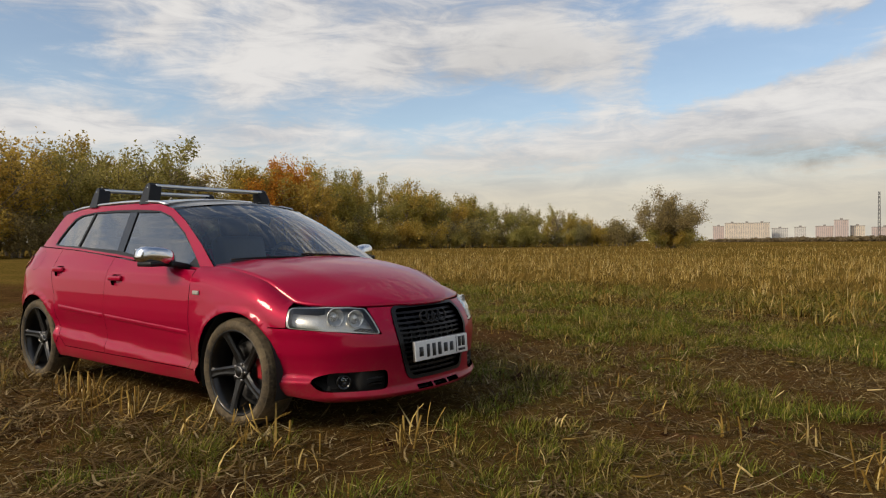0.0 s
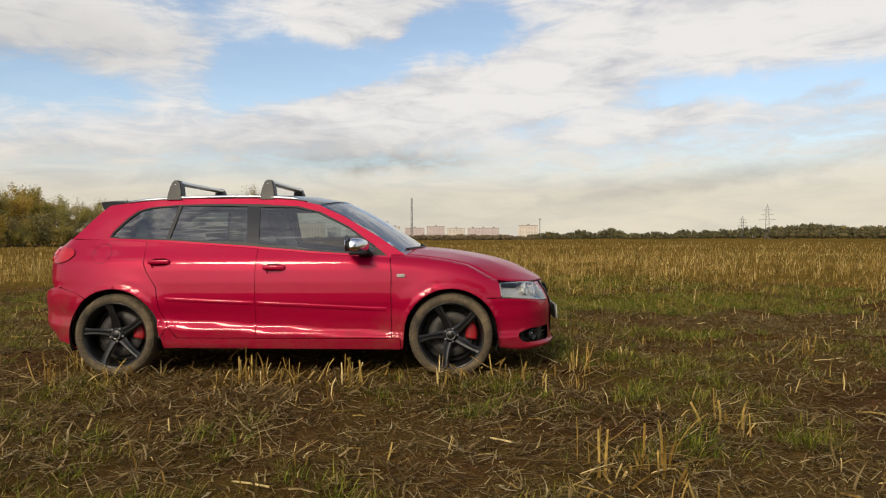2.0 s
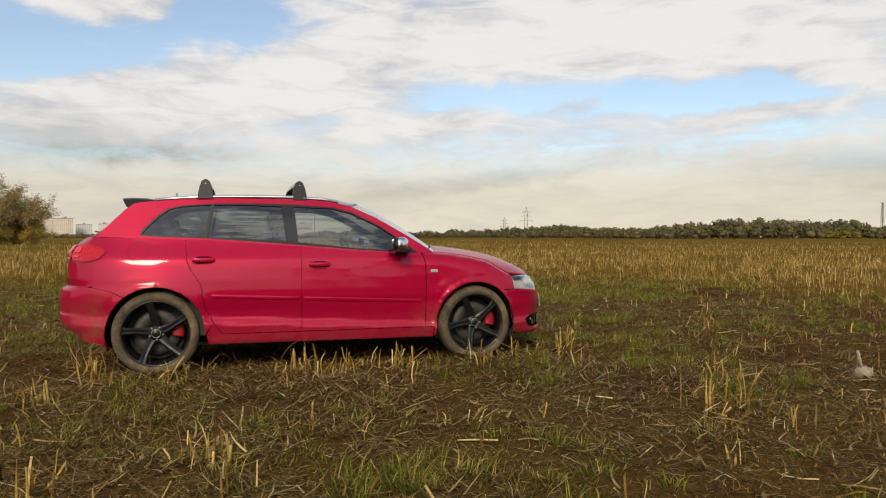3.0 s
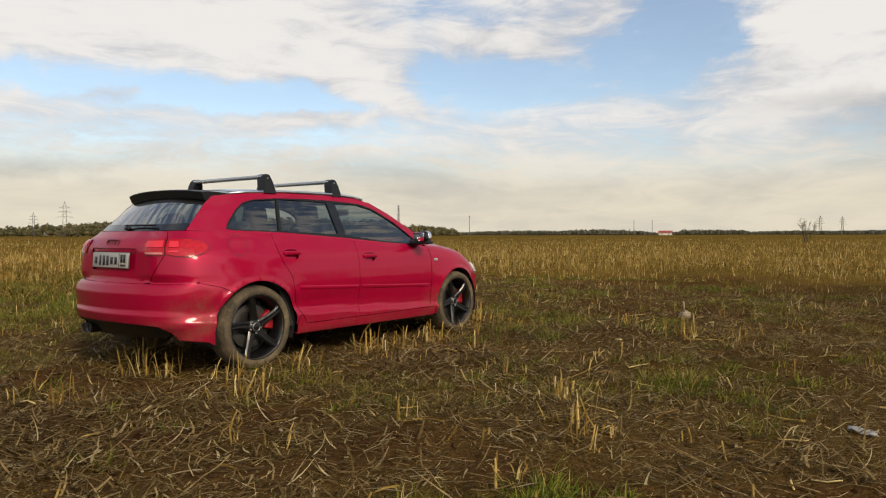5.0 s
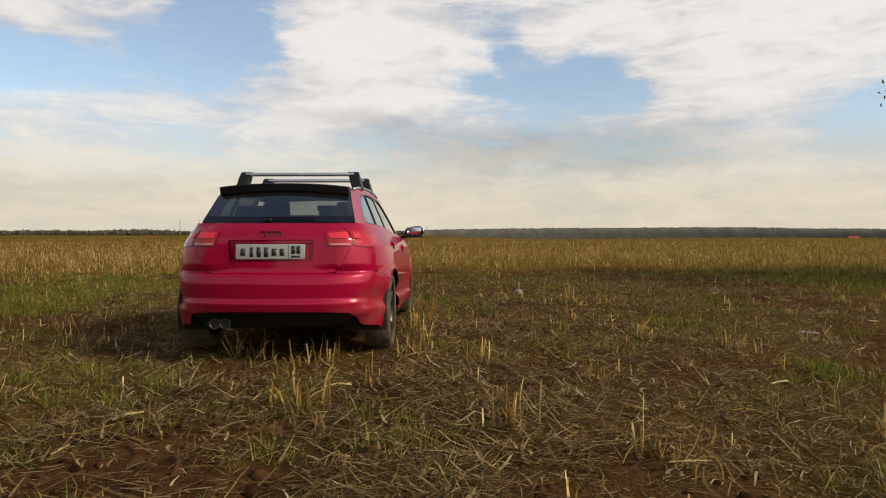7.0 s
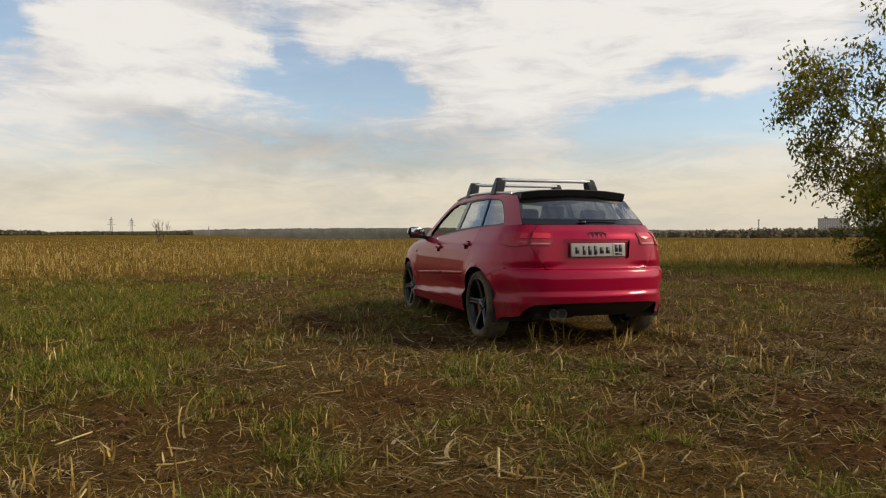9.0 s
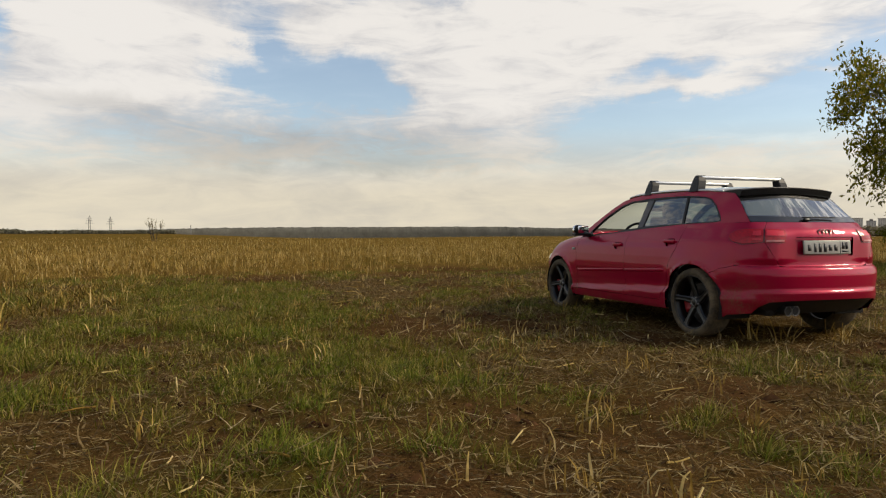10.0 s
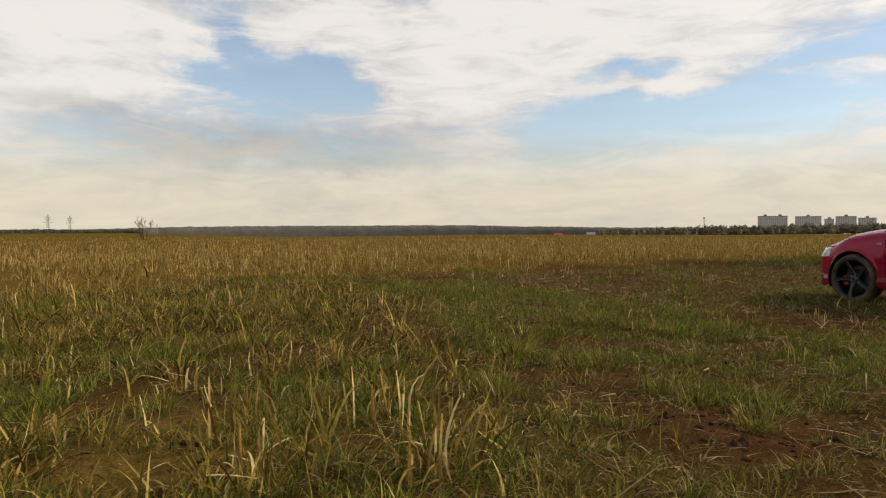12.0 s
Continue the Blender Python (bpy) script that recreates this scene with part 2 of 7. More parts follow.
def bumped(t, b, height, strength=0.3, dist=0.01):
    n = put(t, "ShaderNodeBump", Strength=strength, Distance=dist)
    t.links.new(height, n.inputs["Height"])
    t.links.new(n.outputs["Normal"], b.inputs["Normal"])


def plain(name, col, rough=0.5, metal=0.0, vary=0.12, scale=14.0, bump=0.0, coat=0.0, spec=0.5):
    """A surface of one colour with slight unevenness at two scales."""
    m, t, b = shader(name)
    v = coords(t)
    f = calc(t, "ADD", calc(t, "MULTIPLY", noise_of(t, v, scale), 0.6), calc(t, "MULTIPLY", noise_of(t, v, scale * 9), 0.4))
    lo = tuple(c * (1 - vary) for c in col)
    hi = tuple(min(1, c * (1 + vary)) for c in col)
    t.links.new(ramp(t, f, [(0.3, lo), (0.7, hi)]), b.inputs["Base Color"])
    r = calc(t, "MULTIPLY_ADD", f, rough * 0.4, rough * 0.8)
    t.links.new(r, b.inputs["Roughness"])
    b.inputs["Metallic"].default_value = metal
    b.inputs["Specular IOR Level"].default_value = spec
    b.inputs["Coat Weight"].default_value = coat
    if bump:
        bumped(t, b, f, bump)
    return m


def paint_material():
    """Red car paint under clear coat, with dust and dried mud splashed up from the wheels."""
    m, t, b = shader("red_paint")
    v = coords(t)
    sep = t.nodes.new("ShaderNodeSeparateXYZ")
    t.links.new(v, sep.inputs[0])
    flake = noise_of(t, v, 900, 1)
    base = blend(t, flake, (0.312, 0.0008, 0.0265), (0.358, 0.0011, 0.033))
    n1 = noise_of(t, v, 7, 6, 0.65)
    n2 = noise_of(t, v, 60, 5, 0.7)
    mud = calc(t, "MULTIPLY", ramp(t, n1, [(0.42, (0, 0, 0)), (0.72, (1, 1, 1))]), ramp(t, n2, [(0.3, (0, 0, 0)), (0.7, (1, 1, 1))]))

    def splash(cx, cz, r):
        dx = calc(t, "SUBTRACT", sep.outputs[0], cx)
        dz = calc(t, "SUBTRACT", sep.outputs[2], cz)
        d = calc(t, "SQRT", calc(t, "ADD", calc(t, "MULTIPLY", dx, dx), calc(t, "MULTIPLY", dz, dz)))
        return calc(t, "SUBTRACT", 1.0, calc(t, "DIVIDE", d, r), clamp=True)

    w = splash(-1.72, 0.36, 0.34)
    for q in (splash(0.86, 0.28, 0.26), splash(1.30, 0.40, 0.36), splash(-1.30, 0.40, 0.38), splash(-1.9, 0.30, 0.22)):
        w = calc(t, "MAXIMUM", w, q)
    fac = calc(t, "MULTIPLY", calc(t, "ADD", mud, calc(t, "MULTIPLY", n2, 0.25)), calc(t, "MULTIPLY", w, 1.3), clamp=True)
    dust = calc(t, "MULTIPLY", ramp(t, n1, [(0.35, (0, 0, 0)), (0.75, (1, 1, 1))]), 0.04)
    fac = calc(t, "MAXIMUM", fac, dust)
    # spray thrown up along the sills
    spray = calc(t, "MULTIPLY", calc(t, "DIVIDE", calc(t, "SUBTRACT", 0.46, sep.outputs[2]), 0.26, clamp=True), calc(t, "MULTIPLY_ADD", mud, 0.75, calc(t, "MULTIPLY", n2, 0.30)))
    fac = calc(t, "MAXIMUM", fac, calc(t, "MULTIPLY", spray, 0.85, clamp=True))
    t.links.new(blend(t, fac, base, (0.17, 0.085, 0.05)), b.inputs["Base Color"])
    t.links.new(calc(t, "MULTIPLY_ADD", fac, 0.40, 0.38), b.inputs["Roughness"])
    t.links.new(calc(t, "MULTIPLY", calc(t, "SUBTRACT", 1.0, calc(t, "MULTIPLY", fac, 0.9), clamp=True), 0.58), b.inputs["Coat Weight"])
    b.inputs["Coat Roughness"].default_value = 0.045
    b.inputs["Coat IOR"].default_value = 1.5
    wave = put(t, "ShaderNodeBump", Strength=0.16, Distance=0.004)
    t.links.new(noise_of(t, v, 5.0, 3, 0.5, (1, 1, 2.2)), wave.inputs["Height"])
    t.links.new(wave.outputs["Normal"], b.inputs["Coat Normal"])
    b.inputs["Specular IOR Level"].default_value = 0.04
    t.links.new(calc(t, "MULTIPLY", calc(t, "SUBTRACT", 1.0, fac, clamp=True), 0.22), b.inputs["Metallic"])
    return m


def glass_material(name, tint, gloss=0.95, rough=0.01, dirt=0.05, base=0.06, wavy=0.0):
    """A clear sheet: tinted light passes, the sky is mirrored by Fresnel."""
    m = bpy.data.materials.new(name)
    m.use_nodes = True
    t = m.node_tree
    t.nodes.clear()
    out = t.nodes.new("ShaderNodeOutputMaterial")
    tr = put(t, "ShaderNodeBsdfTransparent", Color=(*tint, 1))
    gl = put(t, "ShaderNodeBsdfGlossy", Color=(gloss, gloss, gloss, 1), Roughness=rough)
    df = put(t, "ShaderNodeBsdfDiffuse", Color=(0.35, 0.31, 0.26, 1))
    lw = put(t, "ShaderNodeLayerWeight", Blend=0.5)
    fr = calc(t, "MULTIPLY_ADD", calc(t, "POWER", lw.outputs["Facing"], 2.8), 1 - base, base, clamp=True)
    mx = t.nodes.new("ShaderNodeMixShader")
    t.links.new(fr, mx.inputs[0])
    if wavy:
        ripple = put(t, "ShaderNodeBump", Strength=wavy, Distance=0.004)
        t.links.new(noise_of(t, coords(t), 1.0, 1, 0.5, (1.6, 1.6, 13)), ripple.inputs["Height"])
        t.links.new(ripple.outputs["Normal"], gl.inputs["Normal"])
    t.links.new(tr.outputs[0], mx.inputs[1])
    t.links.new(gl.outputs[0], mx.inputs[2])
    m2 = t.nodes.new("ShaderNodeMixShader")
    n = noise_of(t, coords(t), 9, 6, 0.7)
    t.links.new(calc(t, "MULTIPLY", n, dirt * 2), m2.inputs[0])
    t.links.new(mx.outputs[0], m2.inputs[1])
    t.links.new(df.outputs[0], m2.inputs[2])
    t.links.new(m2.outputs[0], out.inputs["Surface"])
    return m


def tyre_material():
    m, t, b = shader("muddy_rubber")
    v = coords(t)
    n1 = noise_of(t, v, 6, 6, 0.65)
    n2 = noise_of(t, v, 45, 5, 0.7)
    f = calc(t, "ADD", calc(t, "MULTIPLY", n1, 0.65), calc(t, "MULTIPLY", n2, 0.35))
    t.links.new(ramp(t, f, [(0.35, (0.016, 0.015, 0.014)), (0.45, (0.062, 0.045, 0.025)), (0.58, (0.13, 0.095, 0.052)), (0.70, (0.21, 0.155, 0.085))]), b.inputs["Base Color"])
    b.inputs["Roughness"].default_value = 0.9
    bumped(t, b, f, 0.6, 0.01)
    return m


# ---------------------------------------------------------------- mesh helpers
def shape(name, verts, faces, mat, smooth=True):
    me = bpy.data.meshes.new(name)
    me.from_pydata([tuple(map(float, v)) for v in verts], [], [tuple(map(int, f)) for f in faces])
    me.materials.append(mat)
    if smooth:
        me.polygons.foreach_set("use_smooth", [True] * len(me.polygons))
    me.update()
    return me


def part(name, data, mat, parent=None, label="", smooth=True):
    """Links a bmesh, a (verts, faces) pair or a mesh as one object under parent."""
    if isinstance(data, bmesh.types.BMesh):
        me = bpy.data.meshes.new(name)
        data.to_mesh(me)
        data.free()
        me.materials.append(mat)
        if smooth:
            me.polygons.foreach_set("use_smooth", [True] * len(me.polygons))
    elif isinstance(data, tuple):
        me = shape(name, data[0], data[1], mat, smooth)
    else:
        me = data
    ob = new(name, me)
    if parent is not None:
        ob.parent = parent
    return tagged(ob, label)


def box(cx, cy, cz, sx, sy, sz, bevel=0.0, seg=2, m=None):
    bm = bmesh.new()
    bmesh.ops.create_cube(bm, size=1, matrix=Matrix.LocRotScale((cx, cy, cz), None, (sx, sy, sz)))
    if bevel:
        bmesh.ops.bevel(bm, geom=bm.edges[:], offset=bevel, segments=seg, profile=0.6, affect="EDGES")
    if m is not None:
        bmesh.ops.transform(bm, matrix=m, verts=bm.verts)
    return bm


def join(*bms):
    out = bmesh.new()
    for b in bms:
        me = bpy.data.meshes.new("tmp")
        b.to_mesh(me)
        b.free()
        out.from_mesh(me)
        bpy.data.meshes.remove(me)
    return out


def tube(points, radius, seg=8, caps=True, taper=None):
    """A round rod along points."""
    pts = [Vector(p) for p in points]
    verts, faces = [], []
    for i, p in enumerate(pts):
        d = (pts[min(i + 1, len(pts) - 1)] - pts[max(i - 1, 0)]).normalized()
        up = Vector((0, 0, 1)) if abs(d.z) < 0.9 else Vector((1, 0, 0))
        a = d.cross(up).normalized()
        b = d.cross(a)
        r = radius if taper is None else radius * (1 + (taper - 1) * i / (len(pts) - 1))
        for k in range(seg):
            w = 2 * math.pi * k / seg
            verts.append(p + a * (r * math.cos(w)) + b * (r * math.sin(w)))
    n = len(pts)
    for i in range(n - 1):
        for k in range(seg):
            faces.append((i * seg + k, i * seg + (k + 1) % seg, (i + 1) * seg + (k + 1) % seg, (i + 1) * seg + k))
    if caps:
        faces.append(tuple(range(seg - 1, -1, -1)))
        faces.append(tuple(range((n - 1) * seg, n * seg)))
    return verts, faces


def lathe(profile, seg=48, axis="y"):
    """Turns a closed profile of (radius, along) round an axis."""
    verts, faces = [], []
    n = len(profile)
    for k in range(seg):
        w = 2 * math.pi * k / seg
        for r, h in profile:
            verts.append((r * math.cos(w), h, r * math.sin(w)) if axis == "y" else (r * math.cos(w), r * math.sin(w), h))
    for k in range(seg):
        for i in range(n - 1):
            a, b = k * n + i, k * n + i + 1
            c, d = ((k + 1) % seg) * n + i + 1, ((k + 1) % seg) * n + i
            faces.append((a, b, c, d))
    return verts, faces


def grid_faces(nu, nv, wrap_u=False):
    f = []
    for i in range(nu if wrap_u else nu - 1):
        for j in range(nv - 1):
            a, b = i * nv + j, i * nv + j + 1
            c, d = ((i + 1) % nu) * nv + j + 1, ((i + 1) % nu) * nv + j
            f.append((a, b, c, d))
    return f


def inside(px, py, loop):
    loop = np.asarray(loop, float)
    x, y = loop[:, 0], loop[:, 1]
    x2, y2 = np.roll(x, -1), np.roll(y, -1)
    px, py = np.asarray(px)[:, None], np.asarray(py)[:, None]
    with np.errstate(divide="ignore", invalid="ignore"):
        c = ((y > py) != (y2 > py)) & (px < (x2 - x) * (py - y) / (y2 - y) + x)
    return c.sum(1) % 2 == 1


def dense(loop, step):
    out = []
    n = len(loop)
    for i in range(n):
        a, b = np.array(loop[i], float), np.array(loop[(i + 1) % n], float)
        k = max(1, int(math.ceil(np.hypot(*(b - a)) / step)))
        for j in range(k):
            out.append(a + (b - a) * j / k)
    return np.array(out)


def rounded(loop, r, seg=5):
    """Rounds the corners of a flat outline."""
    out = []
    n = len(loop)
    for i in range(n):
        p, a, b = (np.array(loop[(i + k) % n], float) for k in (0, -1, 1))
        da, db = a - p, b - p
        la, lb = np.hypot(*da), np.hypot(*db)
        q = min(r, la * 0.45, lb * 0.45)
        s, e = p + da / la * q, p + db / lb * q
        for j in range(seg + 1):
            w = j / seg
            out.append((1 - w) ** 2 * s + 2 * w * (1 - w) * p + w * w * e)
    return out


def fill(outer, holes=(), step=0.04):
    loops = [dense(outer, step)] + [dense(h, step) for h in holes]
    pts = [p for lp in loops for p in lp]
    edges, k = [], 0
    for lp in loops:
        n = len(lp)
        edges += [(k + i, k + (i + 1) % n) for i in range(n)]
        k += n
    lo, hi = loops[0].min(0), loops[0].max(0)
    gx, gy = np.meshgrid(np.arange(lo[0] + step / 2, hi[0], step), np.arange(lo[1] + step / 2, hi[1], step))
    gx, gy = gx.ravel() + 0.0011 * np.sin(gy.ravel() * 91), gy.ravel()
    ok = inside(gx, gy, loops[0])
    for h in loops[1:]:
        ok &= ~inside(gx, gy, h)
    g = np.column_stack([gx[ok], gy[ok]])
    b = np.array(pts)
    if len(g):
        d = np.sqrt(((g[:, None, :] - b[None, :, :]) ** 2).sum(2)).min(1)
        g = g[d > step * 0.42]
    allp = [Vector(p) for p in pts] + [Vector(p) for p in g]
    v, _, f, *_ = geometry.delaunay_2d_cdt(allp, edges, [], 0, 1e-7)
    v = np.array([tuple(p) for p in v])
    f = np.array([t for t in f if len(t) == 3])
    c = v[f].mean(1)
    keep = inside(c[:, 0], c[:, 1], loops[0])
    for h in loops[1:]:
        keep &= ~inside(c[:, 0], c[:, 1], h)
    return v, f[keep], loops


def panel(name, outer, surf, mat, parent, holes=(), step=0.04, thick=0.018, off=0.0, label="", centre=(0, 0, 0.6)):
    """A curved sheet: a flat outline laid on the surface surf(u, v), with turned-in edges."""
    v, f, loops = fill(outer, holes, step)

    def place(q):
        p = surf(q[:, 0], q[:, 1])
        e = 1e-3
        du = surf(q[:, 0] + e, q[:, 1]) - surf(q[:, 0] - e, q[:, 1])
        dv = surf(q[:, 0], q[:, 1] + e) - surf(q[:, 0], q[:, 1] - e)
        n = np.cross(du, dv)
        n /= np.linalg.norm(n, axis=1)[:, None] + 1e-12
        away = p - np.array([0, 0, 0.6]) * 1.0
        away[:, 0] -= np.clip(p[:, 0], -1.2, 1.2)
        flip = np.sign((n * away).sum(1).mean()) or 1.0
        return p + n * flip * off, n * flip

    p, n = place(v)
    tri = p[f]
    fn = np.cross(tri[:, 1] - tri[:, 0], tri[:, 2] - tri[:, 0])
    bad = (fn * n[f[:, 0]]).sum(1) < 0
    f = f.copy()
    f[bad] = f[bad][:, ::-1]
    verts, norms, faces = [p], [n], [list(map(int, t)) for t in f]
    k = len(p)
    if thick:
        for lp in loops:
            q, m = place(lp)
            r = q - m * thick
            c = len(q)
            verts += [q, r]
            side = np.cross(np.roll(q, -1, 0) - np.roll(q, 1, 0), m)
            side /= np.linalg.norm(side, axis=1)[:, None] + 1e-12
            norms += [side, side]
            faces += [[k + i, k + (i + 1) % c, k + c + (i + 1) % c, k + c + i] for i in range(c)]
            k += 2 * c
    me = shape(name, np.vstack(verts), faces, mat)
    me.normals_split_custom_set_from_vertices([tuple(x) for x in np.vstack(norms)])
    ob = new(name, me)
    ob.parent = parent
    return tagged(ob, label)


# ---------------------------------------------------------------- ground
def lattice(x, y, scale, seed=0):
    """Smooth value noise from 0 to 1."""
    x, y = np.asarray(x, float) / scale, np.asarray(y, float) / scale
    ix, iy = np.floor(x), np.floor(y)
    fx, fy = x - ix, y - iy
    fx, fy = fx * fx * (3 - 2 * fx), fy * fy * (3 - 2 * fy)

    def h(a, b):
        v = np.sin(a * 127.1 + b * 311.7 + seed * 74.7) * 43758.5453
        return v - np.floor(v)

    return (h(ix, iy) * (1 - fx) + h(ix + 1, iy) * fx) * (1 - fy) + (h(ix, iy + 1) * (1 - fx) + h(ix + 1, iy + 1) * fx) * fy


def height(x, y):
    """Clods and ruts of the worked field."""
    r = np.hypot(x, y)
    near = np.clip((60 - r) / 40, 0, 1)
    h = 0.055 * (lattice(x, y, 1.7, 1) - 0.5) + 0.045 * (lattice(x, y, 0.55, 2) - 0.5) + 0.035 * (lattice(x, y, 0.19, 3) - 0.5)
    # tyre marks that lead away behind the car
    for ty in (-0.74, 0.74):
        rut = np.exp(-((y - ty - 0.004 * (x + 1.3) ** 2) / 0.14) ** 2) * np.clip((-0.9 - x) / 0.5, 0, 1) * np.clip((x + 14) / 3, 0, 1)
        h = h - 0.045 * rut
    calm = np.exp(-(np.hypot(np.abs(x) - 1.286, np.abs(y) - 0.78) / 0.35) ** 2)
    wide = 0.9 * (lattice(x, y, 90.0, 5) - 0.5) * np.clip((r - 40) / 120, 0, 1)
    # the land falls away towards the far forest
    b = np.degrees(np.arctan2(-np.asarray(x, float), np.asarray(y, float)))
    fall = np.clip((-86 - b) / 14, 0, 1) * np.clip((b + 150) / 20, 0, 1)
    return h * near * (1 - calm) + wide - 0.004 - fall * 0.0105 * np.clip(r - 150, 0, None)


def sector(x, y, keys):
    """A distance that depends on the bearing from the car, through (degrees, metres) pairs."""
    a = np.degrees(np.arctan2(y, np.asarray(x) - 1.0))
    k = np.array(keys, float)
    return np.interp(a, k[:, 0], k[:, 1])


def stubble(x, y):
    """How thickly the dry stalks stand, 0 to 1."""
    edge = sector(x, y, [(-180, 24), (-140, 26), (-95, 24), (-60, 15), (-35, 12), (-15, 10.5), (0, 9.5), (25, 9.5), (50, 9.5), (75, 8.4), (95, 8.2), (112, 8.8), (135, 10), (160, 14), (180, 24)])
    r = np.hypot(np.asarray(x) - 1.0, y)
    soft = r - edge + 4.5 * (lattice(x, y, 3.0, 11) - 0.5) + 2.0 * (lattice(x, y, 0.9, 12) - 0.5)
    return np.clip(soft / 4.0 + 0.25, 0, 1)


def patches(x, y, spots):
    """The strongest of soft round patches (x, y, half sizes, amount) at each place."""
    out = np.zeros(np.shape(x))
    for cx, cy, rx, ry, a in spots:
        out = np.maximum(out, a * np.exp(-((x - cx) / rx) ** 2 - ((y - cy) / ry) ** 2))
    return out


SOIL_SPOTS = [(-1.1, 9.25, 1.1, 0.5, 0.95), (-1.95, 9.0, 0.6, 0.4, 0.85), (-2.1, 8.3, 0.35, 0.25, 0.7), (0.6, 9.3, 0.9, 0.4, 0.8), (-2.95, 6.58, 0.7, 0.35, 1.0), (-2.5, 5.75, 0.7, 0.35, 0.95), (-1.63, 5.47, 0.5, 0.3, 0.7), (-0.75, 9.25, 0.7, 0.3, 0.9), (-1.6, 8.75, 0.45, 0.3, 0.8), (0.3, 7.7, 0.6, 0.35, 0.7), (-3.2, 6.2, 0.9, 0.55, 1.0), (-3.6, 5.8, 0.55, 0.45, 0.9), (-3.1, 5.05, 0.5, 0.3, 0.85), (-3.4, 5.55, 0.45, 0.35, 1.0), (-4.5, 2.5, 0.5, 0.25, 0.7), (-4.4, 1.3, 1.5, 0.9, 0.62), (-3.0, 0.6, 1.3, 0.8, 0.5), (-5.3, 0.3, 0.8, 1.0, 0.62),
              (-3.0, -2.0, 1.0, 0.5, 0.66), (-4.3, -0.3, 0.8, 0.8, 0.74), (-1.8, -2.4, 0.6, 0.7, 0.66), (3.0, 0.3, 0.5, 0.5, 0.6), (-0.6, 1.5, 1.9, 0.6, 0.6), (0.2, -2.1, 1.3, 0.5, 0.4)]
GREEN_SPOTS = [(-3.9, 3.9, 0.8, 0.4, 1.0), (-2.0, 4.6, 1.2, 0.6, 1.0), (-0.94, -4.29, 0.4, 0.35, 0.9), (-0.83, 6.4, 0.6, 0.4, 1.0), (1.1, 7.5, 0.6, 0.4, 0.8), (-1.4, 9.6, 0.5, 0.3, 0.9), (-1.5, 7.2, 0.5, 0.3, 0.9), (5.6, -10.4, 3.6, 1.6, 0.95), (4.8, 5.0, 4.6, 2.4, 1.0), (1.0, 4.6, 2.8, 1.6, 1.0), (-1.6, 3.9, 1.6, 0.9, 1.0), (-3.7, 4.75, 0.8, 0.32, 0.95), (-4.2, 2.75, 0.75, 0.3, 0.95), (-2.1, 6.15, 0.5, 0.35, 1.0),
               (0.8, 6.2, 1.6, 0.9, 0.75), (3.7, 1.5, 0.8, 0.9, 0.75), (3.2, -2.45, 0.28, 0.22, 1.0), (1.5, -1.85, 0.35, 0.25, 0.8), (-2.5, -3.9, 0.75, 0.6, 0.95), (-1.6, -4.4, 0.7, 0.6, 0.8),
               (2.6, -1.6, 0.5, 0.3, 0.55), (-1.6, 1.0, 0.3, 0.3, 0.6), (9.0, 1.0, 3.5, 3.5, 0.6), (-0.1, -3.65, 0.3, 0.25, 0.85), (-3.0, 3.1, 0.7, 0.4, 0.8), (-1.4, 6.0, 1.3, 0.5, 0.9)]


def bare(x, y):
    """Where the worked soil lies open, 0 to 1."""
    x, y = np.asarray(x, float), np.asarray(y, float)
    n = 0.50 * lattice(x, y, 1.15, 51) + 0.34 * lattice(x, y, 0.42, 52) + 0.16 * lattice(x, y, 0.17, 53)
    return np.clip((n - 0.66 + 0.29 * patches(x, y, SOIL_SPOTS) - 0.12 * patches(x, y, GREEN_SPOTS)) / 0.12, 0, 1) * np.clip((30 - np.hypot(x, y)) / 12, 0, 1)


def greenness(x, y):
    """How thickly green grass grows, 0 to 1, in uneven patches."""
    x, y = np.asarray(x, float), np.asarray(y, float)
    g = np.maximum(patches(x, y, GREEN_SPOTS), np.where(y < 1, 0.40, 0.46) + 0.10 * np.clip((np.hypot(x, y) - 12) / 10, 0, 1))
    n = 0.45 * lattice(x, y, 1.3, 21) + 0.33 * lattice(x, y, 0.45, 22) + 0.22 * lattice(x, y, 0.17, 23)
    return np.clip((n - 0.68 + 0.44 * g) / 0.16, 0, 1) * np.clip(g * 1.15, 0, 1) * (1 - 0.9 * bare(x, y))


def litter(x, y):
    """How thickly loose straw lies, 0 to 1."""
    x, y = np.asarray(x, float), np.asarray(y, float)
    lumps = np.clip((lattice(x, y, 1.1, 31) * 0.55 + lattice(x, y, 0.36, 32) * 0.45 - 0.30) / 0.30, 0, 1)
    return (0.22 + 0.78 * lumps) * (1 - 0.65 * greenness(x, y)) * np.where(y > 3, 0.7, 1.0) * (1 - 0.72 * bare(x, y))


def spaced(core, fine, reach, growth):
    a = list(np.arange(0, core, fine))
    s = fine
    while a[-1] < reach:
        s *= growth
        a.append(a[-1] + s)
    return np.array(a)


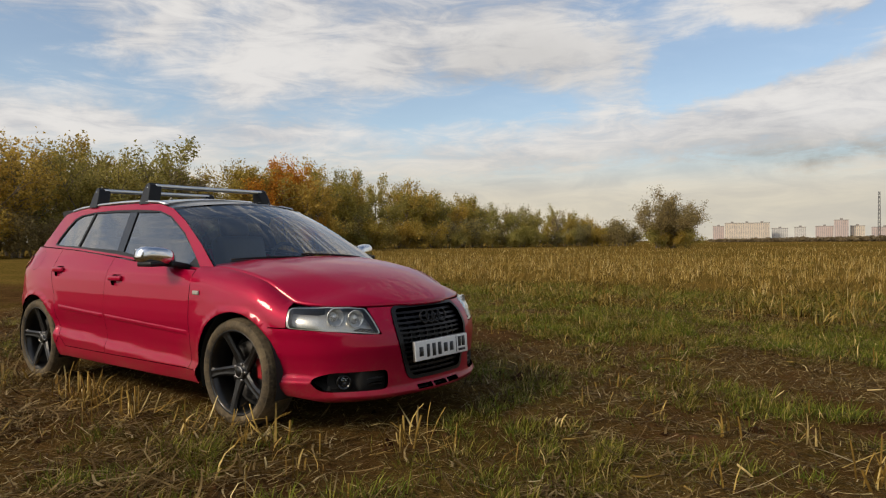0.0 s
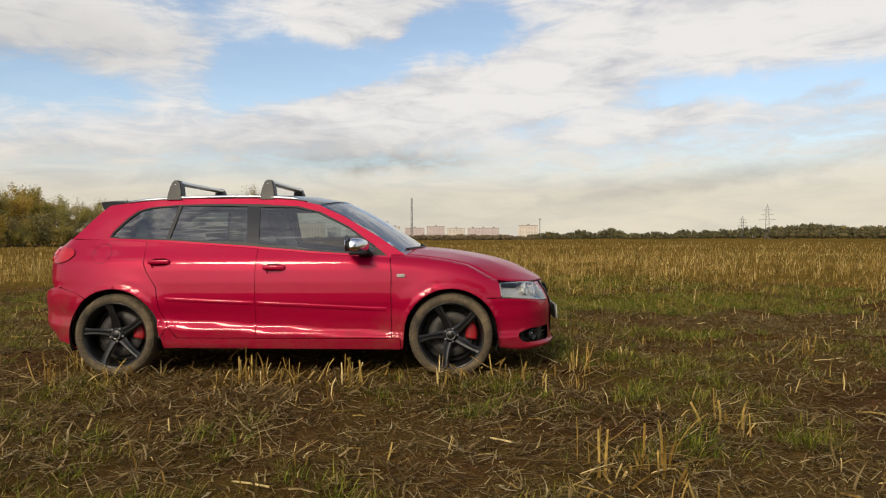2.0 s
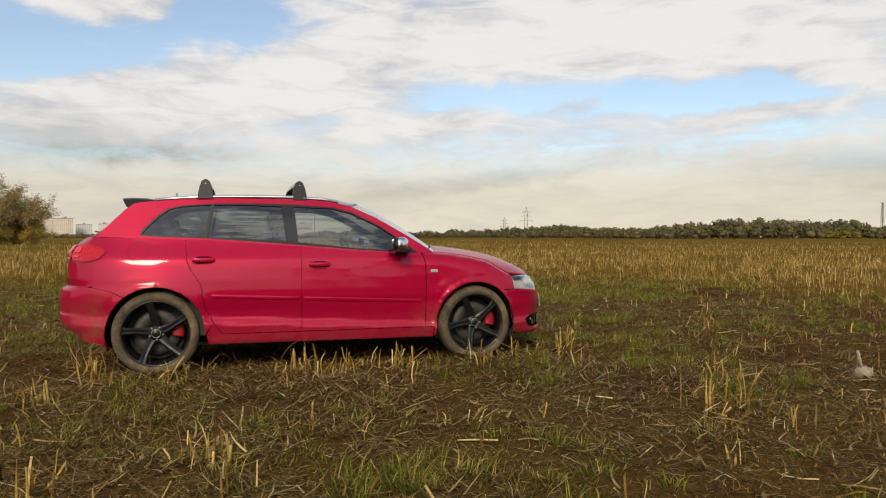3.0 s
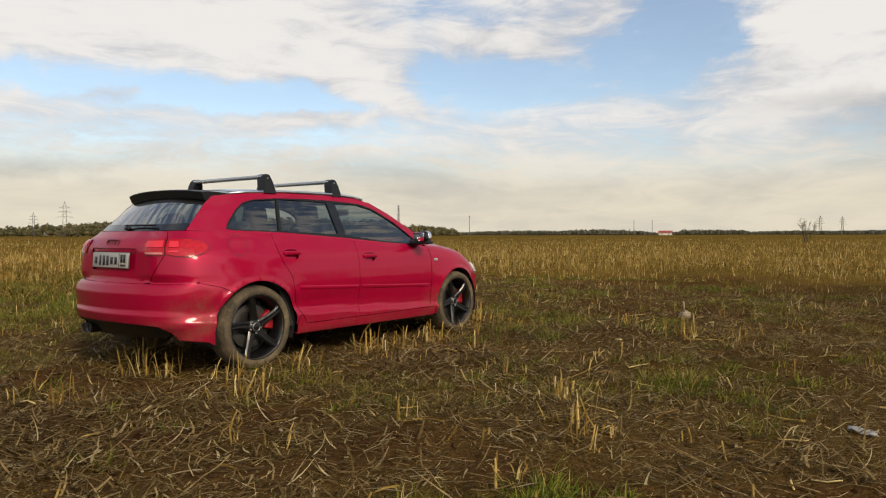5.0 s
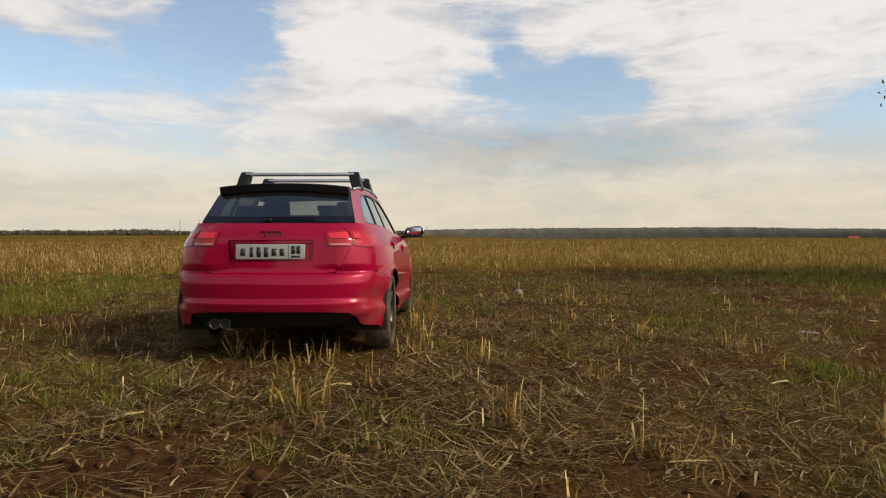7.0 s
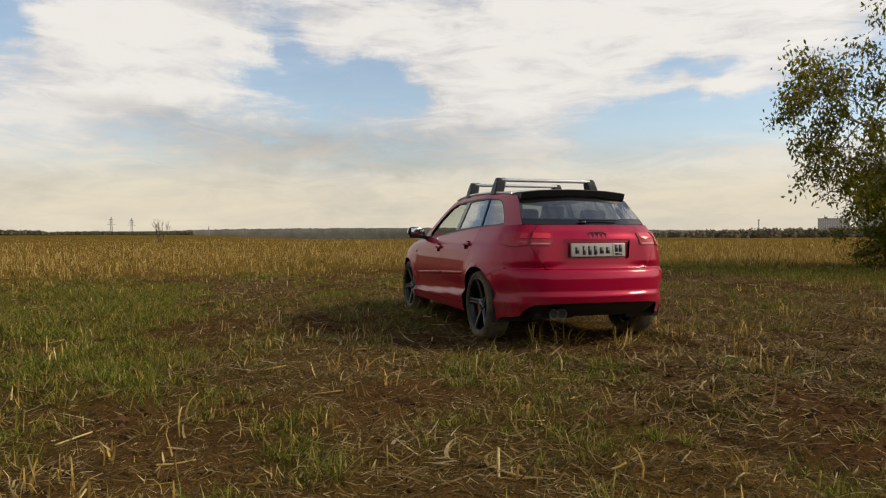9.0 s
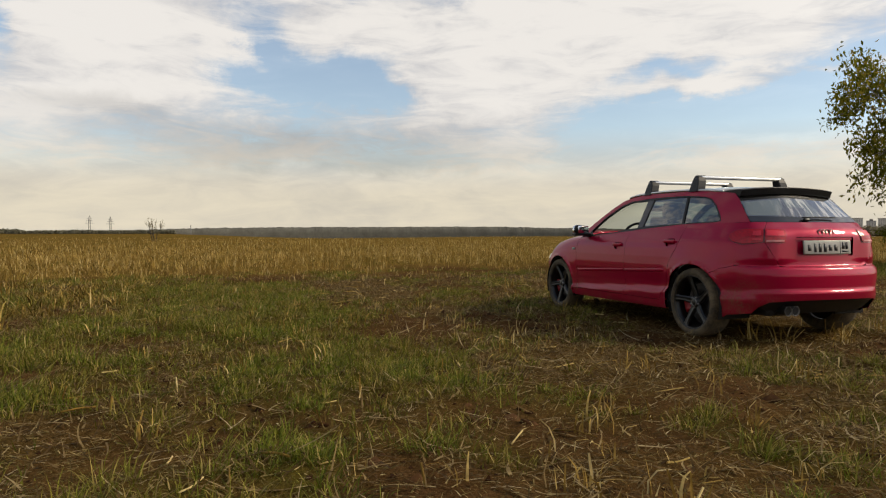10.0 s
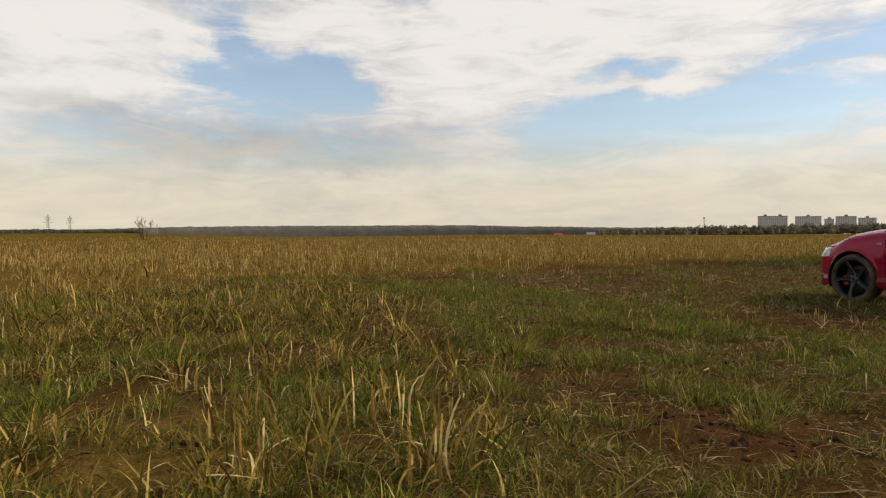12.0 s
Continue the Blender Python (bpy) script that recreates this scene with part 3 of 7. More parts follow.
def mesh_of(name, verts, quads, mat, smooth=True):
    """A mesh from arrays, all faces alike."""
    verts, quads = np.asarray(verts, np.float32), np.asarray(quads, np.int32)
    me = bpy.data.meshes.new(name)
    n, k = quads.shape
    me.vertices.add(len(verts))
    me.vertices.foreach_set("co", verts.ravel())
    me.loops.add(n * k)
    me.loops.foreach_set("vertex_index", quads.ravel())
    me.polygons.add(n)
    me.polygons.foreach_set("loop_start", np.arange(0, n * k, k, dtype=np.int32))
    me.polygons.foreach_set("loop_total", np.full(n, k, np.int32))
    if smooth:
        me.polygons.foreach_set("use_smooth", np.ones(n, bool))
    me.materials.append(mat)
    me.update()
    me.validate()
    return me


def ground_material():
    m, t, b = shader("soil_and_sward")
    v = coords(t)
    at = t.nodes.new("ShaderNodeAttribute")
    at.attribute_name = "cover"
    sep = t.nodes.new("ShaderNodeSeparateColor")
    t.links.new(at.outputs["Color"], sep.inputs[0])
    n1 = noise_of(t, v, 0.9, 6, 0.65)
    n2 = noise_of(t, v, 9, 6, 0.7)
    n3 = noise_of(t, v, 70, 4, 0.7)
    soil = ramp(t, calc(t, "ADD", calc(t, "MULTIPLY", n1, 0.5), calc(t, "MULTIPLY", n2, 0.5)), [(0.30, (0.0262, 0.0116, 0.0050)), (0.50, (0.070, 0.0325, 0.0138)), (0.68, (0.122, 0.061, 0.0275))])
    fine = ramp(t, n3, [(0.30, (0.38, 0.38, 0.36)), (0.70, (1.55, 1.55, 1.50))])
    soil = blend(t, 1.0, soil, fine, "MULTIPLY")
    chaff = ramp(t, n2, [(0.30, (0.0938, 0.0537, 0.0125)), (0.60, (0.207, 0.128, 0.0313)), (0.8, (0.294, 0.194, 0.0551))])
    chaff = blend(t, 1.0, chaff, fine, "MULTIPLY")
    turf = ramp(t, n2, [(0.30, (0.0429, 0.0321, 0.00681)), (0.62, (0.105, 0.0812, 0.0155)), (0.8, (0.161, 0.111, 0.0292))])
    turf = blend(t, 1.0, turf, fine, "MULTIPLY")
    # matted fibres of old straw
    w = t.nodes.new("ShaderNodeVectorMath")
    w.operation = "MULTIPLY_ADD"
    nz = put(t, "ShaderNodeTexNoise", Scale=1.8, Detail=3.0)
    t.links.new(v, nz.inputs["Vector"])
    t.links.new(nz.outputs["Color"], w.inputs[0])
    w.inputs[1].default_value = (0.9, 0.9, 0)
    t.links.new(v, w.inputs[2])
    f1 = noise_of(t, w.outputs[0], 1, 3, 0.6, (260, 34, 1))
    f2 = noise_of(t, w.outputs[0], 1, 3, 0.6, (36, 240, 1))
    fib = calc(t, "MAXIMUM", ramp(t, f1, [(0.50, (0, 0, 0)), (0.66, (1, 1, 1))]), ramp(t, f2, [(0.50, (0, 0, 0)), (0.66, (1, 1, 1))]))
    mat = blend(t, fib, (0.075, 0.040, 0.0120), (0.205, 0.130, 0.0420))
    mat = blend(t, 1.0, mat, fine, "MULTIPLY")
    soil = blend(t, calc(t, "MULTIPLY", sep.outputs[2], 0.9), soil, mat)
    c = blend(t, calc(t, "MULTIPLY", sep.outputs[0], 0.9), soil, chaff)
    c = blend(t, calc(t, "MULTIPLY", sep.outputs[1], 0.8), c, turf)
    t.links.new(c, b.inputs["Base Color"])
    b.inputs["Roughness"].default_value = 0.95
    b.inputs["Specular IOR Level"].default_value = 0.0
    bumped(t, b, calc(t, "ADD", calc(t, "MULTIPLY", n2, 0.7), calc(t, "MULTIPLY", n3, 0.5)), 0.7, 0.03)
    return m


def build_ground():
    xs = spaced(9, 0.128, 3600, 1.09)
    xs = np.concatenate([-xs[:0:-1], xs])
    ys = spaced(10, 0.128, 3600, 1.09)
    ys = np.concatenate([-ys[:0:-1], ys])
    X, Y = np.meshgrid(xs, ys, indexing="ij")
    Z = height(X, Y)
    nx, ny = len(xs), len(ys)
    i = (np.arange(nx - 1)[:, None] * ny + np.arange(ny - 1)[None, :]).ravel()
    me = mesh_of("ground", np.column_stack([X.ravel(), Y.ravel(), Z.ravel()]), np.column_stack([i, i + ny, i + ny + 1, i + 1]), ground_material())
    cov = me.color_attributes.new("cover", "FLOAT_COLOR", "POINT")
    s, g = stubble(X, Y).ravel(), greenness(X, Y).ravel()
    cov.data.foreach_set("color", np.column_stack([s, g, litter(X, Y).ravel(), s * 0 + 1]).astype(np.float32).ravel())
    tagged(new("ground", me), "brown worked field soil with straw litter and grass", "ground", kind="structure")


build_ground()


# ---------------------------------------------------------------- the car
PAINT = paint_material()
REAR = glass_material("rear_window_glass", (0.34, 0.38, 0.37), dirt=0.012, base=0.10, wavy=0.008)
GLASS = glass_material("tinted_window_glass", (0.27, 0.315, 0.295), dirt=0.003, base=0.085, wavy=0.26)
SCREEN = glass_material("windscreen_glass", (0.70, 0.76, 0.72), dirt=0.008, base=0.05, wavy=0.02)
CLEAR = glass_material("clear_lamp_glass", (0.95, 0.96, 0.95), dirt=0.015, base=0.05)
BLACK = plain("black_plastic", (0.010, 0.010, 0.011), 0.42, spec=0.25)
GLOSSY = plain("gloss_black", (0.006, 0.006, 0.007), 0.12, coat=0.3, spec=0.35)
MATT = plain("dark_underbody", (0.012, 0.011, 0.010), 0.9)
CHROME = plain("brushed_aluminium", (0.72, 0.73, 0.75), 0.16, 1.0, 0.05)
SILVER = plain("satin_aluminium", (0.62, 0.63, 0.64), 0.32, 1.0, 0.08)
RIM = plain("black_alloy", (0.0075, 0.0072, 0.0072), 0.34, 0.2, 0.4, 20, coat=0.1)
DISC = plain("worn_brake_disc", (0.055, 0.050, 0.046), 0.6, 0.5, 0.3)
STEEL = plain("brake_steel", (0.25, 0.24, 0.23), 0.4, 0.9)
CALIPER = plain("red_caliper_enamel", (0.24, 0.004, 0.008), 0.5, 0, 0.3)
TYRE = tyre_material()
LAMP_RED = plain("red_lamp_plastic", (0.40, 0.0035, 0.011), 0.16, 0, 0.5, 45, spec=0.3, coat=0.4)
LAMP_EDGE = plain("dark_lamp_edge", (0.10, 0.003, 0.007), 0.3)
TIP = plain("sooty_exhaust_steel", (0.10, 0.095, 0.09), 0.3, 0.9)
RINGS = plain("dark_red_emblem", (0.045, 0.003, 0.006), 0.3)
LAMP_PINK = plain("pale_red_lamp_plastic", (0.62, 0.028, 0.045), 0.15, 0, 0.1)
BOWL = plain("grey_lamp_bowl", (0.46, 0.45, 0.425), 0.30, 0.6, 0.3)
PLATE = plain("white_plate_enamel", (0.35, 0.33, 0.295), 0.45, 0, 0.14, 30)
# the same white for the shaded front plate, light added in its colour
PLATE_BRIGHTENED = plain("brightened_plate_enamel", (0.70, 0.70, 0.68), 0.4, 0, 0.08, 30)
BRIGHT = plain("bright_reflector", (0.82, 0.81, 0.78), 0.28, 0.6, 0.08)
LAMP_PALE = plain("pale_pink_reversing_lens", (0.60, 0.20, 0.19), 0.12, 0, 0.1)
INK = plain("black_ink", (0.02, 0.02, 0.022), 0.5)
CABIN = plain("charcoal_cabin_plastic", (0.022, 0.022, 0.023), 0.7, 0, 0.2, 40, 0.1)
CLOTH = plain("grey_seat_leather", (0.075, 0.072, 0.070), 0.55, 0, 0.2, 60, 0.2)
PALE = plain("pale_headliner_cloth", (0.26, 0.25, 0.23), 0.9, 0, 0.1, 60, 0.1)

HUB_X, HUB_Z, ARCH_R = 1.286, 0.311, 0.356


def spline(keys, n=24):
    """Catmull-Rom through keys."""
    k = [np.array(q, float) for q in keys]
    k = [2 * k[0] - k[1]] + k + [2 * k[-1] - k[-2]]
    out = []
    for i in range(1, len(k) - 2):
        for j in range(n):
            t = j / n
            out.append(0.5 * (2 * k[i] + (k[i + 1] - k[i - 1]) * t + (2 * k[i - 1] - 5 * k[i] + 4 * k[i + 1] - k[i + 2]) * t * t
                              + (3 * k[i] - k[i - 1] - 3 * k[i + 1] + k[i + 2]) * t ** 3))
    out.append(k[-2])
    return np.array(out)


# plan outline of the body from the middle of the nose to the middle of the tail
PLAN = spline([(2.120, -0.28), (2.150, 0.0), (2.120, 0.28), (2.040, 0.52), (1.880, 0.715), (1.640, 0.812), (1.300, 0.856), (0.800, 0.876), (0.0, 0.880), (-0.80, 0.876),
               (-1.30, 0.862), (-1.62, 0.825), (-1.860, 0.730), (-2.000, 0.54), (-2.065, 0.28), (-2.085, 0.0), (-2.065, -0.28)])[24:-24]
ARC = np.concatenate([[0], np.cumsum(np.hypot(*np.diff(PLAN, axis=0).T))])
HALF = ARC[-1]
TAN = np.gradient(PLAN, ARC, axis=0)
NRM = np.column_stack([-TAN[:, 1], TAN[:, 0]])
NRM *= np.sign((NRM * (PLAN - [0, 0])).sum(1))[:, None]
NRM /= np.linalg.norm(NRM, axis=1)[:, None]
NRM[0], NRM[-1] = (1, 0), (-1, 0)


def eased(keys, width=0.012):
    """A profile through (height, inset) pairs, with softened corners."""
    z = np.linspace(0.1, 1.25, 461)
    k = np.array(keys)
    v = np.interp(z, k[:, 0], k[:, 1])
    w = max(1, int(width / (z[1] - z[0])))
    ker = np.hanning(2 * w + 3)
    ker /= ker.sum()
    return z, np.convolve(np.pad(v, len(ker) // 2, "edge"), ker, "valid")


SIDE = eased([(0.17, 0.075), (0.215, 0.034), (0.27, 0.018), (0.30, 0.012), (0.335, 0.007), (0.343, 0.008), (0.388, 0.036), (0.40, 0.037), (0.46, 0.030), (0.56, 0.006), (0.62, 0.004), (0.72, 0.009), (0.80, 0.019),
              (0.86, 0.032), (0.895, 0.050), (0.95, 0.083), (1.00, 0.112), (1.06, 0.142), (1.12, 0.165)], 0.009)
NOSE = eased([(0.15, 0.16), (0.178, 0.035), (0.195, 0.0), (0.215, 0.004), (0.24, 0.030), (0.34, 0.030), (0.48, 0.020), (0.55, 0.034), (0.62, 0.070),
              (0.68, 0.115), (0.72, 0.155), (0.76, 0.22), (0.85, 0.42), (0.95, 0.55)], 0.014)
TAIL = eased([(0.22, 0.16), (0.30, 0.085), (0.345, 0.026), (0.385, 0.010), (0.430, -0.004), (0.448, -0.006), (0.456, 0.006), (0.52, 0.003), (0.60, 0.0), (0.645, 0.014), (0.660, 0.060),
              (0.675, 0.085), (0.80, 0.092), (0.92, 0.098), (0.98, 0.125), (1.05, 0.215), (1.12, 0.30)], 0.010)


def body(a, z):
    """The lower body: a runs round the plan outline from the nose, plus to the left side; z is the height."""
    a, z = np.asarray(a, float), np.asarray(z, float)
    side = np.where(a < 0, -1.0, 1.0)
    q = np.abs(a)
    over = q > HALF
    q = np.where(over, 2 * HALF - q, q)
    side = np.where(over, -side, side)
    x, y = np.interp(q, ARC, PLAN[:, 0]), np.interp(q, ARC, PLAN[:, 1])
    nx, ny = np.interp(q, ARC, NRM[:, 0]), np.interp(q, ARC, NRM[:, 1])
    w = nx * nx
    # the ledge along the foot of the doors falls towards the nose
    fall = 0.052 * np.clip(x + 0.2, -0.75, 1.1) * np.clip((z - 0.25) / 0.06, 0, 1) * np.clip((0.53 - z) / 0.09, 0, 1)
    ins = (1 - w) * np.interp(z + fall, *SIDE) + w * np.where(nx > 0, np.interp(z, *NOSE), np.interp(z, *TAIL))
    # the tailgate is flatter than the bumper
    ins = ins - np.where(nx < 0, w, 0) * 0.040 * np.exp(-((y - 0.60) / 0.16) ** 2) * np.clip((z - 0.665) / 0.05, 0, 1) * np.clip((1.03 - z) / 0.10, 0, 1)
    # fender shoulders roll over to the bonnet
    top = fender_top(x)
    t = np.clip((z - (top - 0.12)) / 0.12, 0, 1)
    ins = ins + np.clip((x - 0.55) / 0.5, 0, 1) * (1 - w) * 0.085 * (1 - np.sqrt(np.clip(1 - t * t, 0, 1)))
    for c in (HUB_X, -HUB_X):
        r = np.hypot(x - c, z - HUB_Z)
        ins = ins - (1 - w) * (0.021 * np.exp(-((r - ARCH_R) / 0.026) ** 2) + 0.010 * np.exp(-((r - ARCH_R - 0.05) / 0.07) ** 2))
    return np.column_stack([x - nx * ins, side * (y - ny * ins), z])


RIDGE_X = np.linspace(0.5, 2.4, 381)
RIDGE_Z = np.interp(RIDGE_X, [0.80, 1.0, 1.2, 1.43, 1.675, 1.82, 1.95, 2.1], [0.925, 0.917, 0.893, 0.846, 0.716, 0.706, 0.690, 0.66])
RIDGE_Z[20:-20] = np.convolve(RIDGE_Z, np.hanning(41) / np.hanning(41).sum(), "valid")


def fender_top(x):
    return np.interp(x, RIDGE_X, RIDGE_Z)


def belt(x):
    return np.interp(x, [-1.75, -1.42, -0.92, -0.29, 0.25, 0.81, 0.92], [1.050, 1.040, 1.022, 0.978, 0.932, 0.897, 0.905])


def at_side(x):
    """The place on the outline beside x."""
    k = slice(60, len(ARC) - 60)
    return float(np.interp(-x, -PLAN[k, 0], ARC[k]))


def at_nose(y):
    return math.copysign(float(np.interp(abs(y), PLAN[:120, 1], ARC[:120])), y)


def at_tail(y):
    d = float(np.interp(abs(y), PLAN[:-120:-1, 1], HALF - ARC[:-120:-1]))
    return HALF - d if y > 0 else HALF + d


def cabin(x, z):
    """Half width of the glasshouse side."""
    x, z = np.asarray(x, float), np.asarray(z, float)
    return 0.752 - 0.43 * (z - 0.93) - 0.045 * (np.clip(-x - 0.6, 0, None) / 0.8) ** 2 - 0.02 * np.clip(x - 0.2, 0, None) ** 2


def glasshouse(sign):
    return lambda x, z: np.column_stack([np.asarray(x, float), sign * cabin(x, z), np.asarray(z, float)])


def arc_points(cx, r, a0, a1, n=18):
    return [(cx + r * math.cos(radians(a0 + (a1 - a0) * i / n)), HUB_Z + r * math.sin(radians(a0 + (a1 - a0) * i / n))) for i in range(n + 1)]


def build_car():
    car = new("car")
    tagged(car, "red five-door hatchback with roof bars, black wheels, mud-splashed", "car")
    gap = 0.0016

    def side_loop(pts, sign):
        return [(sign * at_side(x), z) for x, z in pts]

    low = 0.205
    for sign in (-1, 1):
        # quarter panel behind the rear door
        arch_r = arc_points(-HUB_X, ARCH_R, 1, 128, 22)
        quarter = [(-1.081, 0.985), (-1.066, 0.86), (-1.041, 0.80), (-0.961, 0.68), (-0.934, 0.50), (-0.872, 0.383), (-0.924, 0.302)] + arch_r
        quarter += [(-1.60, 0.637), (-1.7436, 0.670), (-1.7436, 0.86), (-1.7436, 0.99), (-1.7436, 1.045)] + [(x, float(belt(x))) for x in (-1.6, -1.4, -1.2, -1.081)]
        quarter = quarter[1:]
        panel("quarter_panel", side_loop(quarter, sign), body, PAINT, car, step=0.03)
        # doors
        rear_door = [(-0.195 - gap, float(belt(-0.2))), (-0.195 - gap, 0.296), (-0.800, 0.296), (-0.868, 0.385), (-0.931 + gap, 0.50), (-0.957 + gap, 0.68), (-1.037 + gap, 0.80),
                     (-1.062 + gap, 0.86), (-1.077 + gap, 0.985), (-1.077 + gap, float(belt(-1.07)))] + [(x, float(belt(x))) for x in (-0.9, -0.6, -0.4)]
        front_door = [(0.826 - gap, 0.900), (0.838 - gap, 0.80), (0.838 - gap, 0.296), (-0.195 + gap, 0.296), (-0.195 + gap, float(belt(-0.19)))] + [
            (x, float(belt(x))) for x in (0.0, 0.25, 0.5, 0.7)]
        grip = lambda x, z: rounded([(x - 0.070, z + 0.030), (x + 0.070, z + 0.030), (x + 0.062, z - 0.046), (x - 0.062, z - 0.046)], 0.034, 5)
        grips = [side_loop(grip(-0.940, 0.868), sign), side_loop(grip(-0.050, 0.824), sign)]
        d_rear = panel("rear_door", side_loop(rear_door, sign), body, PAINT, car, holes=[grips[0]], step=0.03)
        d_front = panel("front_door", side_loop(front_door, sign), body, PAINT, car, holes=[grips[1]], step=0.03)
        # sill below the doors
        sill = [(0.905, low), (0.905, 0.291), (-0.802, 0.291), (-0.871, 0.381), (-0.919, 0.298), (-0.905, low + 0.01)]
        panel("sill", side_loop(sill, sign), body, PAINT, car, step=0.03)
        # rubbing strips
        for door, x0, x1 in ((d_rear, -0.215, -0.885), (d_front, 0.805, -0.175)):
            xs = np.linspace(x0, x1, 22)
            zs = np.interp(xs, [-0.9, 0.83], [0.609, 0.528])
            ends = np.clip(np.minimum(np.abs(xs - x0), np.abs(xs - x1)) / 0.02, 0.15, 1)
            rows = []
            for drop, out in ((0.0, -0.003), (0.002, 0.003), (0.006, 0.0065), (0.012, 0.0080), (0.026, 0.0070), (0.032, 0.0045), (0.036, -0.003)):
                q = body(np.array([sign * at_side(x) for x in xs]), zs - drop)
                q[:, 1] += sign * out * ends
                rows.append(q)
            part("rubbing_strip", (np.concatenate(rows).tolist(), grid_faces(len(rows), len(xs))), PAINT, door)
        # fender
        arch_f = arc_points(HUB_X, ARCH_R, 42, 172, 24)
        edge = [(x, float(fender_top(x))) for x in np.linspace(1.66, 0.830, 30)]
        fender = [(1.555, 0.594), (1.668, 0.594), (1.662, 0.705)] + edge + [(0.829 + gap, 0.90), (0.841 + gap, 0.80), (0.841, 0.295), (0.909, 0.295), (0.912, low + 0.01), (0.925, low + 0.01)] + arch_f[::-1][1:]
        panel("fender", side_loop(fender, sign), body, PAINT, car, step=0.03)
        # wheel arch liners
        for c in (HUB_X, -HUB_X):
            n = 24
            v = []
            for i in range(n + 1):
                w = radians(-20 + 220 * i / n)
                for y in (0.845, 0.50):
                    v.append((c + (ARCH_R + 0.004) * math.cos(w), sign * y, HUB_Z + (ARCH_R + 0.004) * math.sin(w)))
            k = len(v)
            v.append((c, sign * 0.50, HUB_Z))
            f = grid_faces(n + 1, 2) + [(2 * i + 1, 2 * i + 3, k) for i in range(n)]
            part("arch_liner", (v, f), MATT, car)
        # glasshouse frame with one opening for all the side glass
        sheet = glasshouse(sign)
        frame_loop = [(0.955, 0.905), (0.90, float(belt(0.9)))] + [(x, float(belt(x))) for x in (0.81, 0.5, 0.25, -0.29, -0.92, -1.42)] + [(-1.742, 1.052), (-1.66, 1.135), (-1.54, 1.262), (-1.47, 1.318)] + [
            (-1.30, 1.340), (-1.1, 1.357), (-0.85, 1.366), (-0.2, 1.368), (0.05, 1.352), (0.235, 1.315), (0.45, 1.218), (0.72, 1.062)]
        dlo = [(0.800, 0.912)] + [(x, float(belt(x)) + 0.014) for x in (0.7, 0.25, -0.29, -0.92, -1.35)] + [(-1.425, 1.062), (-1.395, 1.115), (-1.30, 1.215), (-1.22, 1.275), (-1.12, 1.302), (-0.88, 1.321), (-0.55, 1.327), (-0.24, 1.322), (0.08, 1.303), (0.255, 1.258), (0.49, 1.140), (0.70, 0.990)]
        fr = panel("window_frame", frame_loop, sheet, PAINT, car, holes=[dlo], step=0.035, thick=0.03)
        panel("frame_lining", frame_loop, sheet, CABIN, fr, holes=[dlo], step=0.06, thick=0.0, off=-0.034)
        trim_in = []
        for i, (x, z) in enumerate(dlo):
            cx, cz = -0.35, 1.13
            d = math.hypot(x - cx, z - cz)
            seal = 0.012 if z < 1.063 and x < 0.79 else 0.0
            trim_in.append((x - (x - cx) / d * 0.019, z - (z - cz) / d * 0.023 + seal * 0.6))
        panel("window_trim", dlo, sheet, BLACK, fr, holes=[trim_in], step=0.04, thick=0.02, off=-0.002)
        # black pillars between the panes
        panel("pillar", [(-0.205, 0.975), (-0.300, 0.985), (-0.338, 1.325), (-0.232, 1.322)], sheet, GLOSSY, fr, step=0.05, thick=0.02, off=-0.003)
        panel("pillar", [(-0.925, 1.03), (-0.955, 1.03), (-0.892, 1.315), (-0.862, 1.318)], sheet, BLACK, fr, step=0.05, thick=0.02, off=-0.003)
        panel("mirror_triangle", [(0.795, 0.915), (0.655, 0.925), (0.70, 0.975), (0.705, 0.985)], sheet, BLACK, fr, step=0.05, thick=0.01, off=-0.003)
        front_pane = [(0.80, 0.905), (-0.235, 0.965), (-0.255, 1.32), (0.08, 1.30), (0.25, 1.255), (0.49, 1.137), (0.70, 0.985)]
        rear_pane = [(-0.29, 0.975), (-0.94, 1.02), (-0.872, 1.318), (-0.55, 1.325), (-0.33, 1.324)]
        small_pane = [(-0.94, 1.03), (-1.415, 1.06), (-1.39, 1.115), (-1.295, 1.212), (-1.215, 1.272), (-1.12, 1.30), (-0.88, 1.318)]
        panes = [(d_front, front_pane), (d_rear, rear_pane), (fr, small_pane)]
        # the driver's window is wound down
        for door, loop in panes[1:] if sign > 0 else panes:
            g = panel("window_pane", loop, sheet, GLASS, door, step=0.08, thick=0.0, off=-0.010, label="tinted side window glass")
            g.visible_shadow = False
        # door trim inside
        panel("door_trim", side_loop([(0.82, 0.86), (0.82, 0.28), (-1.05, 0.28), (-1.05, 0.99), (-0.3, 0.94)], sign), body, CABIN, car, step=0.12, thick=0.0, off=-0.05)
        # handles
        for door, x, z, dish in ((d_rear, -0.940, 0.868, grips[0]), (d_front, -0.050, 0.824, grips[1])):
            p = body(np.array([sign * at_side(x)]), np.array([z]))[0]
            hb = box(0, 0, 0, 0.172, 0.026, 0.036, 0.0125, 3, pose(x, p[1] + sign * 0.014, z + 0.004, 0, 0, 0))
            for v in hb.verts:
                v.co.y -= sign * 0.10 * (v.co.x - x) ** 2 * 14 / 1.4
            h = part("door_handle", hb, PAINT, door)
            panel("handle_recess", dish, body, PAINT, h, step=0.03, thick=0.0, off=-0.020)
        # side repeater
        p = body(np.array([sign * at_side(0.912)]), np.array([0.765]))[0]
